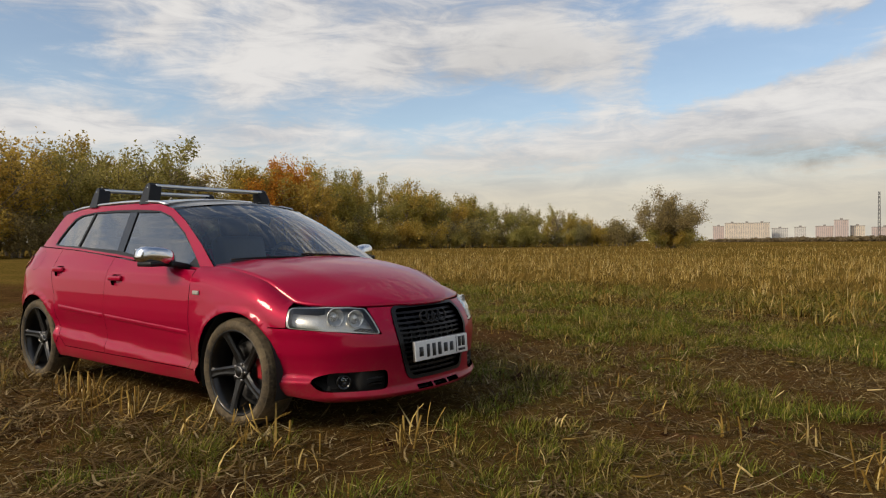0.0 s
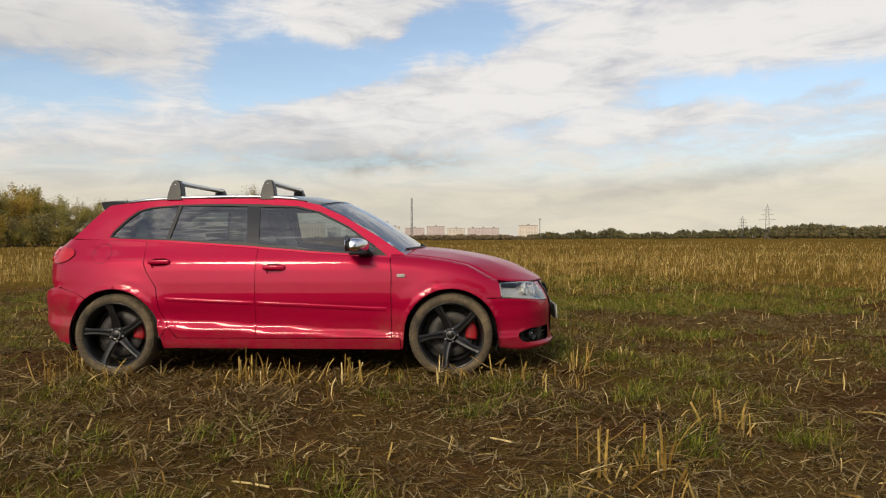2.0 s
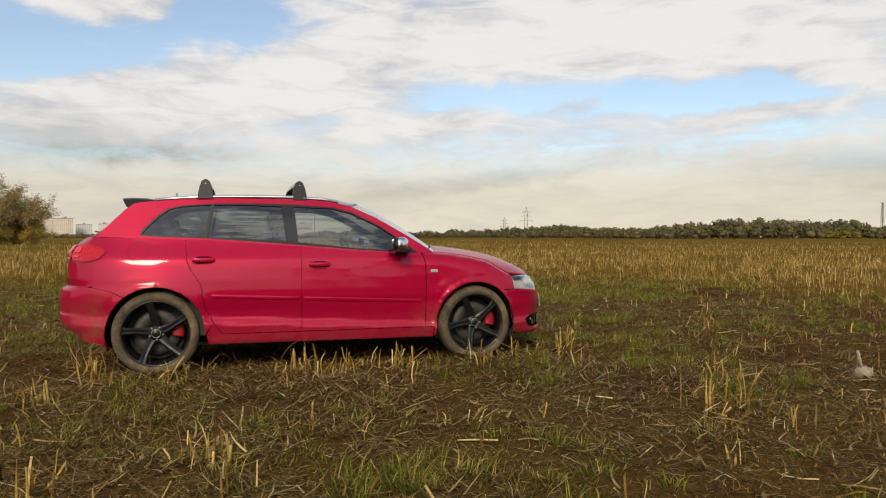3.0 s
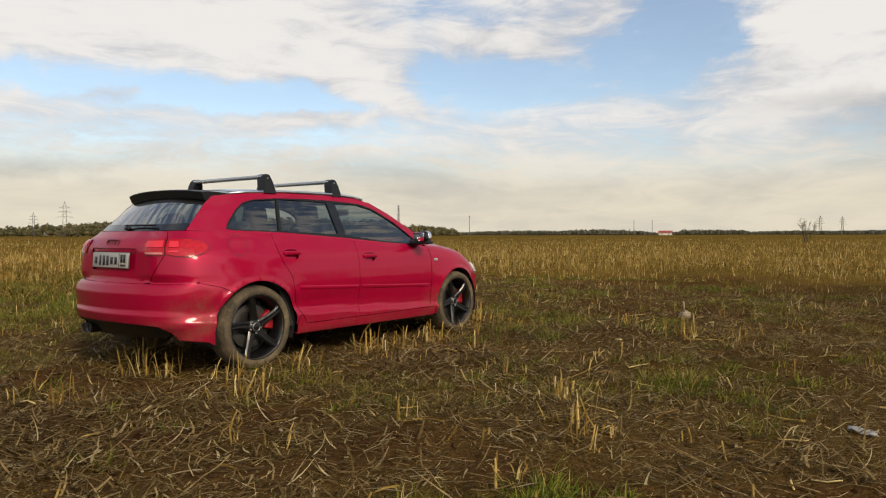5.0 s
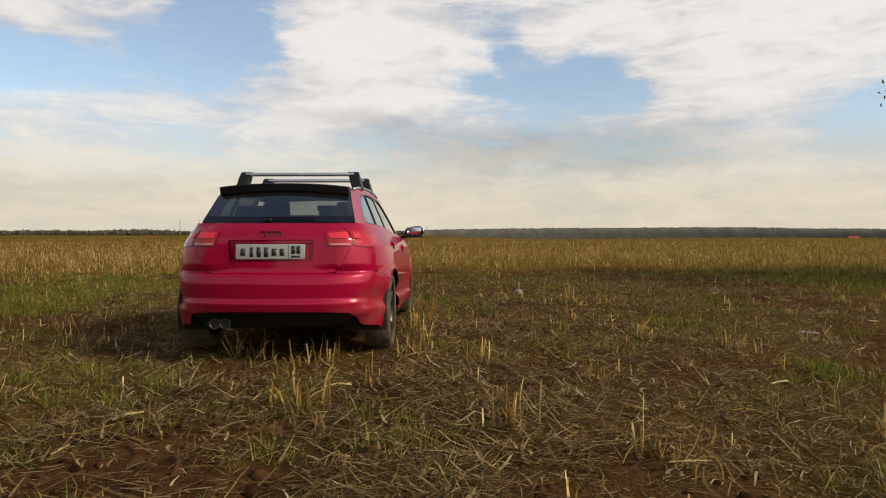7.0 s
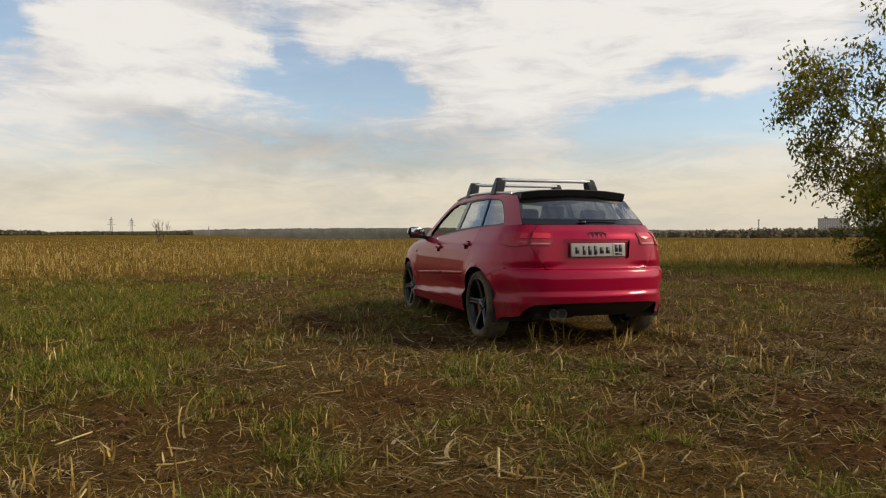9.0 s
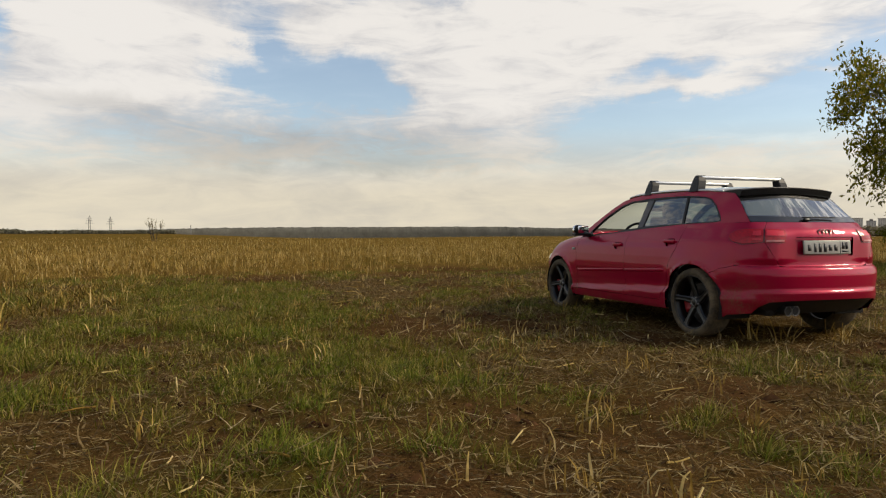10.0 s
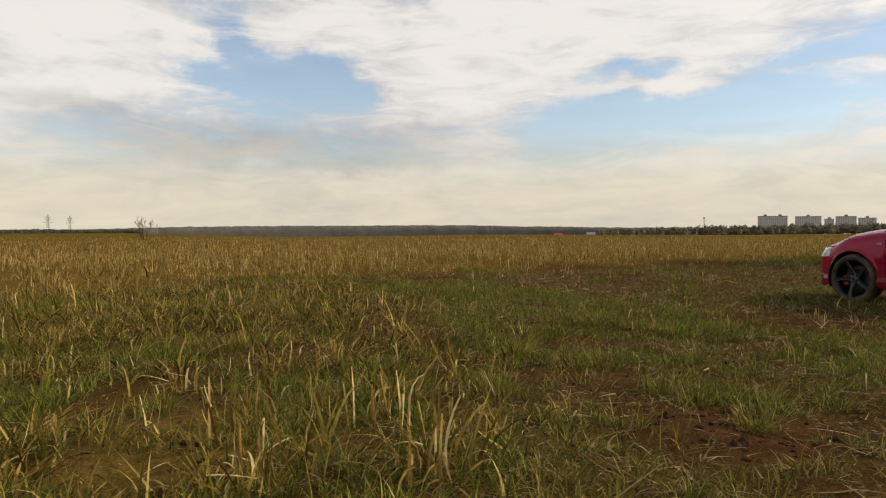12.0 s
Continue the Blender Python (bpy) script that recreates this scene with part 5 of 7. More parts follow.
    # bars of the roof rack
    for x in (-0.935, -0.182):
        bar = part("rack_bar", box(x, 0, 1.500, 0.066, 0.98, 0.030, 0.011, 3), SILVER, car, "satin aluminium roof bar")
        part("bar_slot", box(x, 0, 1.5145, 0.014, 0.94, 0.004, 0.001, 1), BLACK, bar)
        for sign in (-1, 1):
            # the foot, an arch-shaped shoe seen from the side
            loop = [(-0.062, 0.0), (0.062, 0.0), (0.056, 0.05), (0.045, 0.105), (0.030, 0.145), (0.012, 0.160), (-0.012, 0.160), (-0.030, 0.145), (-0.045, 0.105), (-0.056, 0.05)]
            v = []
            for y, k in ((0.575, 0.92), (0.567, 1.0), (0.49, 1.0), (0.478, 0.9)):
                for a, b in loop:
                    lean = -0.045 * (b / 0.16)
                    v.append((x + a * k, sign * (y + lean), 1.362 + b * (0.985 if k < 1 else 1)))
            n = len(loop)
            f = [(i * n + j, i * n + (j + 1) % n, (i + 1) * n + (j + 1) % n, (i + 1) * n + j) for i in range(3) for j in range(n)] + [tuple(range(n)), tuple(range(4 * n - 1, 3 * n - 1, -1))]
            ft = part("rack_foot", (v, f), BLACK, bar, "black rack foot", smooth=False)
            part("lock", tube([(x, sign * 0.540, 1.485), (x, sign * 0.536, 1.485)], 0.007, 10), CHROME, ft)

    # cabin: seats, dashboard, wheel
    def seat(x, y, rear=False):
        w = 0.50 if not rear else 1.22
        parts = [box(0, 0, 0, 0.50, w, 0.16, 0.05, 3, pose(x + 0.05, y, 0.50, 0, -8, 0)),
                 box(0, 0, 0, 0.14, w * 0.96, 0.62, 0.055, 3, pose(x - 0.26, y, 0.82, 0, -16, 0))]
        sb = part("rear_bench" if rear else "seat", join(*parts), CLOTH, car)
        for q in ((-0.36, 0.36) if rear else (0.0,)):
            part("headrest", box(0, 0, 0, 0.10, 0.26, 0.17, 0.045, 3, pose(x - 0.385, y + q, 1.195 if not rear else 1.12, 0, -12, 0)), CLOTH, sb)
        if not rear:
            for q in (-0.05, 0.05):
                part("headrest_post", tube([(x - 0.355, y + q, 1.06), (x - 0.385, y + q, 1.16)], 0.007, 6), STEEL, sb)

    seat(0.02, 0.36)
    seat(0.02, -0.36)
    seat(-0.86, 0.0, True)
    part("dashboard", join(box(0.74, 0, 0.80, 0.46, 1.36, 0.24, 0.07, 3), box(0.58, 0.36, 0.92, 0.22, 0.38, 0.08, 0.035, 3), box(0.35, 0, 0.55, 0.7, 0.24, 0.3, 0.05, 2)), CABIN, car)
    v, f = lathe([(0.175 + 0.015 * math.cos(w), 0.015 * math.sin(w)) for w in np.linspace(0, 2 * math.pi, 9)], 32)
    rot = pose(0.36, 0.36, 0.90, 0, 0, -90) @ pose(0, 0, 0, 22, 0, 0)
    sw = part("steering_wheel", ([rot @ Vector(q) for q in v], f), CABIN, car)
    part("wheel_boss", box(0, 0, 0, 0.30, 0.05, 0.10, 0.03, 2, rot), CABIN, sw)
    part("inner_mirror", box(0.42, 0, 1.245, 0.03, 0.22, 0.065, 0.014, 2), BLACK, car)
    v, f = bowed([(0.20, 1.29), (-0.2, 1.335), (-0.85, 1.335), (-1.3, 1.305)], [(0.30, 1.32), (-0.2, 1.375), (-0.85, 1.375), (-1.35, 1.335)])
    part("headliner", ([(x, y * 0.97, z) for x, y, z in v], f), PALE, car)

    # wheels
    for x in (HUB_X, -HUB_X):
        for sign in (-1, 1):
            hub = Matrix.Translation((x, sign * 0.755, HUB_Z)) @ Matrix.Rotation(radians(180 if sign < 0 else 0), 4, "Z") @ Matrix.Rotation(radians(18 if x > 0 else 5), 4, "Y")
            wheel_root = new("wheel")
            wheel_root.parent = car
            wheel_root.matrix_local = hub
            tagged(wheel_root, "black five-spoke alloy wheel with mud-caked tyre")
            part("tyre", lathe([(0.214, -0.090), (0.245, -0.106), (0.272, -0.112), (0.296, -0.106), (0.309, -0.092), (0.3165, -0.070), (0.319, -0.03), (0.319, 0.03), (0.3165, 0.070), (0.309, 0.092), (0.300, 0.104), (0.288, 0.1105), (0.280, 0.1135), (0.270, 0.112), (0.255, 0.107), (0.246, 0.098), (0.240, 0.090)], 64), TYRE, wheel_root)
            # tread blocks stand round the shoulder
            for side in (-1, 1):
                tv, tf = [], []
                for k in range(64):
                    w = 2 * math.pi * k / 64
                    b0 = len(tv)
                    for dw, r, yy in ((-0.030, 0.316, 0.045), (0.030, 0.316, 0.045), (0.030, 0.304, 0.101), (-0.030, 0.304, 0.101), (-0.026, 0.3205, 0.048), (0.026, 0.3205, 0.048), (0.026, 0.3075, 0.100), (-0.026, 0.3075, 0.100)):
                        tv.append((r * math.cos(w + dw), side * yy, r * math.sin(w + dw)))
                    tf += [tuple(b0 + i for i in q) for q in ((4, 5, 6, 7), (0, 1, 5, 4), (1, 2, 6, 5), (2, 3, 7, 6), (3, 0, 4, 7))]
                tagged(part("tread", (tv, tf), TYRE, wheel_root, smooth=False), kind="stuff")
            rim = part("rim", lathe([(0.240, 0.098), (0.249, 0.105), (0.254, 0.100), (0.246, 0.092), (0.233, 0.080), (0.225, 0.05), (0.220, -0.06), (0.235, -0.10)], 56), RIM, wheel_root)
            for k in range(5):
                w = 2 * math.pi * k / 5
                turn = Matrix.Rotation(w, 4, "Y")
                v = []
                secs = [(0.030, 0.040, 0.058, 0.030), (0.075, 0.033, 0.066, 0.034), (0.13, 0.027, 0.076, 0.036), (0.18, 0.026, 0.086, 0.034), (0.220, 0.030, 0.093, 0.030), (0.243, 0.040, 0.098, 0.026)]
                for r, hw, yf, th in secs:
                    for dx, y in ((-hw, yf - 0.010), (-hw * 0.55, yf), (-hw * 0.12, yf - 0.002), (hw * 0.12, yf - 0.002), (hw * 0.55, yf), (hw, yf - 0.010), (hw * 0.8, yf - th), (-hw * 0.8, yf - th)):
                        v.append(turn @ Vector((dx + 0.75 * (r - 0.03) ** 2, y, r)))
                f = [(i * 8 + j, i * 8 + (j + 1) % 8, (i + 1) * 8 + (j + 1) % 8, (i + 1) * 8 + j) for i in range(len(secs) - 1) for j in range(8)]
                f += [tuple(range(7, -1, -1)), tuple(range((len(secs) - 1) * 8, len(secs) * 8))]
                part("spoke", (v, f), RIM, rim, smooth=False)
                bt = turn @ Matrix.Rotation(radians(36), 4, "Y")
                part("wheel_bolt", tube([bt @ Vector((0, 0.052, 0.050)), bt @ Vector((0, 0.072, 0.050))], 0.010, 6), STEEL, rim)
            part("hub_cap", lathe([(0.064, 0.030), (0.064, 0.052), (0.058, 0.060), (0.036, 0.064), (0.033, 0.074), (0.026, 0.079), (0.0005, 0.080)], 32), RIM, rim)
            part("hub_ring", lathe([(0.036, 0.066), (0.036, 0.076), (0.030, 0.080), (0.029, 0.072)], 32), STEEL, rim)
            part("brake_disc", lathe([(0.0, -0.02), (0.08, -0.02), (0.085, -0.005), (0.170, -0.005), (0.173, -0.012), (0.170, -0.025)], 40), DISC, wheel_root)
            part("dust_shield", lathe([(0.0, -0.055), (0.205, -0.055), (0.215, -0.045), (0.205, -0.045), (0.0, -0.045)], 32), MATT, wheel_root)
            cv = []
            n = 10
            for i in range(n + 1):
                w = radians(-23 + 46 * i / n)
                for r, y in ((0.110, -0.045), (0.110, 0.020), (0.125, 0.036), (0.185, 0.036), (0.200, 0.022), (0.200, -0.045)):
                    cv.append((r * math.cos(w), y, r * math.sin(w)))
            cf = [(i * 6 + j, i * 6 + (j + 1) % 6, (i + 1) * 6 + (j + 1) % 6, (i + 1) * 6 + j) for i in range(n) for j in range(6)] + [tuple(range(5, -1, -1)), tuple(range(n * 6, n * 6 + 6))]
            cal = part("brake_caliper", (cv, cf), CALIPER, wheel_root, "red brake caliper")
            # calipers sit behind the axle in front and ahead of it at the back wheels as seen from the side
            back = Matrix.Rotation(radians(-18 if x > 0 else -5), 4, "Y")
            cal.matrix_local = back @ Matrix.Rotation(radians(180 if sign < 0 else 0), 4, "Y") @ Matrix.Rotation(radians(12), 4, "Y")
    return car


build_car()


# ---------------------------------------------------------------- trees
def leaf_material(name, stops, glow=0.45):
    m, t, b = shader(name)
    g = t.nodes.new("ShaderNodeNewGeometry")
    c = ramp(t, g.outputs["Random Per Island"], stops)
    o = t.nodes.new("ShaderNodeObjectInfo")
    c = blend(t, 1.0, c, ramp(t, o.outputs["Random"], [(0.0, (0.70, 0.76, 0.70)), (1.0, (1.25, 1.12, 1.0))]), "MULTIPLY")
    t.links.new(c, b.inputs["Base Color"])
    b.inputs["Roughness"].default_value = 0.7
    b.inputs["Specular IOR Level"].default_value = 0.1
    tr = t.nodes.new("ShaderNodeBsdfTranslucent")
    t.links.new(c, tr.inputs[0])
    mx = t.nodes.new("ShaderNodeMixShader")
    mx.inputs[0].default_value = glow
    t.links.new(b.outputs[0], mx.inputs[1])
    t.links.new(tr.outputs[0], mx.inputs[2])
    t.links.new(mx.outputs[0], t.nodes["Material Output"].inputs["Surface"])
    return m


BARK = plain("grey_brown_bark", (0.19, 0.155, 0.115), 0.9, 0, 0.35, 5, 0.6)
OLIVE = leaf_material("olive_leaves", [(0.0, (0.247, 0.221, 0.065)), (0.5, (0.377, 0.325, 0.0975)), (1.0, (0.52, 0.442, 0.156))])
AMBER = leaf_material("yellowing_leaves", [(0.0, (0.286, 0.208, 0.0455)), (0.5, (0.442, 0.325, 0.0715)), (1.0, (0.598, 0.455, 0.13))])
RUST = leaf_material("rust_leaves", [(0.0, (0.36, 0.13, 0.022)), (0.5, (0.56, 0.25, 0.034)), (1.0, (0.66, 0.37, 0.06))])
DULL = leaf_material("thin_brown_leaves", [(0.0, (0.1755, 0.1418, 0.0675)), (0.5, (0.27, 0.2228, 0.1053)), (1.0, (0.405, 0.3307, 0.162))], 0.35)
ASH = leaf_material("green_ash_leaves", [(0.0, (0.070, 0.082, 0.008)), (0.55, (0.15, 0.165, 0.016)), (0.85, (0.25, 0.225, 0.026)), (1.0, (0.36, 0.27, 0.04))])


def grow(rng, start, way, length, radius, depth, branches, tips, fan, lift, kids):
    """A limb with its side limbs; fan in degrees, lift turns it up or down on the way."""
    p, d = Vector(start), Vector(way).normalized()
    pts = [p.copy()]
    n = 5
    for k in range(n):
        d = (d + Vector(rng.normal(0, 0.13, 3)) + Vector((0, 0, lift))).normalized()
        p = p + d * (length / n)
        pts.append(p.copy())
    branches.append((pts, radius, radius * 0.45 if depth else radius * 0.25))
    if depth == 0:
        tips.extend(pts[1:])
        return
    if depth == 1:
        tips.extend(pts[3:])
    for k in range(int(rng.integers(kids[0], kids[1] + 1))):
        s = rng.uniform(0.25, 1.0) if k else 1.0
        i = min(n - 1, int(s * n))
        q = pts[i].lerp(pts[i + 1], s * n - i if s < 1 else 1.0)
        axis = d.cross(Vector(rng.normal(0, 1, 3))).normalized()
        w = Matrix.Rotation(radians(rng.uniform(0.5, 1.25) * fan * (1 if k else 0.4)), 3, axis) @ (pts[i + 1] - pts[i]).normalized()
        grow(rng, q, w, length * rng.uniform(0.50, 0.78), radius * 0.52, depth - 1, branches, tips, fan, lift, kids)


def limb_mesh(branches, seg=6):
    verts, faces = [], []
    for pts, r0, r1 in branches:
        if r0 < 0.045:
            pts = [pts[0], pts[2], pts[-1]]
        v, f = tube(pts, r0, seg if r0 > 0.09 else 3, False, r1 / r0)
        k = len(verts)
        verts += v
        faces += [tuple(i + k for i in q) for q in f]
    return verts, faces


def leaf_cards(rng, tips, per_tip, spread, size, aspect, droop=0.0, fine=False):
    """Small folded leaves round the twig ends."""
    t = np.array([tuple(p) for p in tips])
    c = np.repeat(t, per_tip, 0)
    n = len(c)
    c = c + rng.normal(0, spread, (n, 3))
    a = rng.normal(0, 1, (n, 3))
    a[:, 2] -= droop
    a /= np.linalg.norm(a, axis=1)[:, None]
    b = np.cross(a, rng.normal(0, 1, (n, 3)))
    b /= np.linalg.norm(b, axis=1)[:, None] + 1e-9
    s = size * rng.uniform(0.6, 1.35, n)[:, None]
    up = np.cross(a, b) * s * 0.12
    if fine:
        v = np.stack([c, c + a * s * 0.5 + b * s * aspect / 2 + up, c + a * s, c + a * s * 0.5 - b * s * aspect / 2 + up], 1).reshape(-1, 3)
        return v, np.arange(4 * n).reshape(n, 4)
    v = np.stack([c + b * s * aspect / 2, c + a * s, c - b * s * aspect / 2], 1).reshape(-1, 3)
    return v, np.arange(3 * n).reshape(n, 3)


def make_tree(name, label, rng, tall, stems, fan, depth, kids, leaf, per_tip, size, mat, lift=0.06, trunk=0.25, spread=0.28, aspect=0.7, droop=0.0, fine=False):
    branches, tips = [], []
    for k in range(stems):
        a = rng.uniform(0, 2 * math.pi)
        lean = (0.10 if stems == 1 else rng.uniform(0.15, 0.55))
        start = (0.25 * math.cos(a) * (stems > 1), 0.25 * math.sin(a) * (stems > 1), -0.15)
        grow(rng, start, (lean * math.cos(a), lean * math.sin(a), 1), tall * (0.42 if depth > 2 else 0.5) * rng.uniform(0.85, 1.1), trunk / math.sqrt(stems), depth, branches, tips, fan, lift, kids)
    root = new(name)
    tagged(root, label, "tree" if tall > 3.2 else "bush")
    zs = max(p.z for p in tips)
    k = tall / zs
    branches = [([Vector((p.x * k, p.y * k, p.z * k)) for p in pts], r0, r1) for pts, r0, r1 in branches]
    tips = [Vector((p.x * k, p.y * k, p.z * k)) for p in tips]
    v, f = limb_mesh(branches)
    part("trunk", (v, f), BARK, root)
    lv, lq = leaf_cards(rng, tips, per_tip, spread, size, aspect, droop, fine)
    lv[:, 2] = np.maximum(lv[:, 2], 0.05)
    part("crown", mesh_of("crown", lv, lq, mat, False), mat, root, leaf)
    return root


def bearing(b, dist):
    """A place at a bearing (degrees to the left of +y) and distance from the stretch of the walk that faces it."""
    ex = float(np.interp(b, [-110, -90, -75, -50, -25, -5, 12], [-5.5, -6.0, -6.4, -5.0, 0.4, 1.5, 4.7]))
    ey = float(np.interp(b, [-110, -90, -75, -50, -25, -5, 12], [8.0, 2.0, -3.0, -4.8, -6.4, -5.8, -3.4]))
    return (ex - math.sin(radians(b)) * dist, ey + math.cos(radians(b)) * dist)


def stand(kind, x, y, scale, turn, tall=1.0):
    z = float(height(np.array([x]), np.array([y]))[0])
    return copy_thing(kind, Matrix.Translation((x, y, z)) @ Matrix.Rotation(turn, 4, "Z") @ Matrix.Diagonal((scale, scale, scale * tall, 1)))


def build_woods():
    rng = np.random.default_rng(19)
    kinds = []
    for k in range(3):
        kinds.append(make_tree("tree", "olive-green broadleaf tree at the edge of the field", rng, 9.0, 2 + k, 44, 3, (3, 5), "olive autumn leaves", 7, 0.21, OLIVE, spread=0.22, trunk=0.22))
    for k in range(2):
        kinds.append(make_tree("tree", "yellowing broadleaf tree in the field hedge", rng, 9.0, 3, 42, 3, (3, 5), "yellow-olive autumn leaves", 6, 0.205, AMBER, spread=0.22, trunk=0.2))
    for k in range(2):
        kinds.append(make_tree("tree", "half-bare tree with thin brown leaves", rng, 9.0, 2, 36, 3, (3, 5), "sparse brown leaves", 4, 0.14, DULL, spread=0.22, trunk=0.18, lift=0.10))
    rust = make_tree("tree", "rust-orange autumn tree in the hedge", rng, 9.0, 2, 46, 3, (4, 5), "rust-orange leaves", 24, 0.20, RUST, spread=0.30, trunk=0.22)
    shrubs = [make_tree("bush", "dense olive scrub bush under the trees", rng, 3.0, 5, 46, 2, (3, 5), "olive leaves", 11, 0.16, OLIVE, spread=0.24, trunk=0.10, lift=0.03),
              make_tree("bush", "brown scrub bush under the trees", rng, 3.0, 5, 46, 2, (3, 5), "brown leaves", 9, 0.15, DULL, spread=0.24, trunk=0.10, lift=0.03),
              make_tree("bush", "yellow-green scrub bush by the field", rng, 3.0, 5, 46, 2, (3, 5), "yellow leaves", 11, 0.16, AMBER, spread=0.24, trunk=0.10, lift=0.03)]
    for q in kinds + shrubs:
        tagged(q, group="trees of the hedge" if q in kinds else "bushes of the hedge")

    def place(kind, b, dist, tall, wide=1.0):
        x, y = bearing(b, dist)
        base = 3.0 if kind in shrubs else 9.0
        return stand(kind, x, y, tall / base * wide, rng.uniform(0, 6.28), 1 / wide)

    reach = lambda b: float(np.interp(b, [22, 30, 40, 53, 69, 90], [135, 115, 104, 88, 66, 55]))
    tops = lambda b: float(np.interp(b, [24, 26.7, 28.6, 29.9, 32.2, 36.9, 40.6, 44.3, 47, 50, 53, 58, 62, 69, 90], [4.4, 6.6, 8.4, 7.2, 7.0, 9.0, 10.0, 11.0, 11.4, 11.6, 11.2, 11.8, 11.2, 10.6, 9]))
    b = 25.5
    while b < 73:
        for row in range(3):
            bb = b + rng.uniform(-0.5, 0.5)
            k = kinds[int(rng.choice(len(kinds), p=[0.17, 0.16, 0.14, 0.15, 0.14, 0.13, 0.11]))]
            if 52 < bb < 60 and rng.uniform() < 0.5:
                k = kinds[5 + int(rng.integers(0, 2))]
            place(k, bb, reach(bb) * (1 + 0.055 * row) + rng.uniform(-1.5, 1.5), tops(bb) * rng.uniform(0.86, 1.12) * (1 if row else 0.9), rng.uniform(0.9, 1.25))
        b += 310.0 / reach(b) * rng.uniform(0.65, 0.95)
    b = 24.0
    while b < 73:
        place(shrubs[int(rng.integers(0, 3))], b, reach(b) * 0.965 + rng.uniform(-2, 1), rng.uniform(2.0, 4.4), rng.uniform(0.9, 1.4))
        b += 122.0 / reach(b) * rng.uniform(0.6, 1.0)
    x, y = bearing(49.2, 80)
    stand(rust, x, y, 10.9 / 9 * 0.84, 0.4, 1 / 0.84)
    for bb, hh in ((47.0, 8.6), (52.6, 10.2), (54.0, 9.6)):
        place(kinds[3], bb, 82, hh, 1.15)
    small_red = copy_thing(rust, Matrix.Identity(4))
    x, y = bearing(47.2, 78)
    small_red.matrix_basis = Matrix.Translation((x, y, 0)) @ Matrix.Diagonal((0.35, 0.35, 0.42, 1))
    # the round bush alone in the field, and the low one beside it
    bush = make_tree("bush", "large round half-bare bush alone in the field", rng, 7.8, 11, 40, 3, (3, 5), "sparse olive leaves", 7, 0.15, DULL, spread=0.22, trunk=0.26, lift=0.04)
    tagged(bush, category="bush")
    x, y = bearing(18.6, 96)
    bush.matrix_basis = Matrix.Translation((x, y, 0)) @ Matrix.Diagonal((1.14, 1.14, 1.04, 1))
    for db, dd, hh, k in ((1.2, 95, 3.4, 0), (0.3, 94, 2.4, 2), (-1.0, 95, 2.8, 0), (4.0, 120, 4.4, 1), (4.7, 124, 3.6, 0), (5.6, 124, 3.2, 2), (3.4, 122, 3.0, 1)):
        place(shrubs[k], 18.6 + db, dd, hh, 1.15)
    for q in kinds + shrubs + [rust]:
        for o in (*q.children_recursive, q):
            bpy.data.objects.remove(o)

    # the tree that stands near the car, its limbs hanging into the view
    near = make_tree("ash_tree", "leafy green ash tree with hanging limbs beside the field", np.random.default_rng(5), 9.6, 3, 54, 4, (4, 5), "narrow green and yellowing leaves", 6, 0.185, ASH, spread=0.17, trunk=0.24, lift=-0.03, aspect=0.42, droop=0.9, fine=True)
    near.matrix_basis = Matrix.Translation((5.6, -14.9, 0)) @ Matrix.Rotation(0.8, 4, "Z") @ Matrix.Diagonal((0.70, 0.70, 0.82, 1))
    low = copy_thing(near, Matrix.Identity(4))
    low.matrix_basis = Matrix.Translation((5.9, -15.8, 0)) @ Matrix.Rotation(2.6, 4, "Z") @ Matrix.Diagonal((0.50, 0.50, 0.36, 1))
    tagged(low, "low leafy ash sapling under the larger ash tree", "tree")
    # small bare tree far out in the field
    lone = make_tree("bare_tree", "small bare forked tree out in the field", np.random.default_rng(8), 3.4, 5, 30, 3, (2, 4), "few brown leaves", 1, 0.10, DULL, spread=0.08, trunk=0.14, lift=0.12)
    tagged(lone, category="tree")
    dark = plain("dark_bark", (0.055, 0.042, 0.032), 0.9, 0, 0.3, 5, 0.5)
    for o in lone.children:
        if o.name.startswith("trunk"):
            o.data.materials[0] = dark
    lone.matrix_basis = Matrix.Translation((103.3, 13.0, -0.1))


build_woods()


# ---------------------------------------------------------------- distance
FAR_GREEN = leaf_material("far_mixed_woods", [(0.0, (0.115, 0.108, 0.062)), (0.5, (0.165, 0.150, 0.085)), (0.9, (0.22, 0.19, 0.095)), (1.0, (0.32, 0.25, 0.08))], 0.4)
FAR_EDGE = leaf_material("far_brown_trees", [(0.0, (0.186, 0.17, 0.134)), (0.5, (0.228, 0.204, 0.151)), (1.0, (0.276, 0.238, 0.17))], 0.45)
FAR_SCRUB = leaf_material("far_brown_scrub", [(0.0, (0.165, 0.112, 0.0675)), (1.0, (0.27, 0.195, 0.12))], 0.1)
YELLOW = leaf_material("far_yellow_bush", [(0.0, (0.17, 0.13, 0.025)), (1.0, (0.28, 0.215, 0.045))], 0.3)
CONCRETE = plain("cream_panel_wall", (0.62, 0.53, 0.43), 0.85, 0, 0.12, 0.2)
PINKISH = plain("pink_brick_wall", (0.50, 0.40, 0.37), 0.85, 0, 0.12, 0.2)
WHITEWALL = plain("white_panel_wall", (0.58, 0.56, 0.53), 0.85, 0, 0.1, 0.2)
GREYWALL = plain("grey_panel_wall", (0.60, 0.56, 0.51), 0.85, 0, 0.1, 0.2)
PANE = plain("dark_far_window", (0.26, 0.25, 0.25), 0.3, 0, 0.3, 0.5)
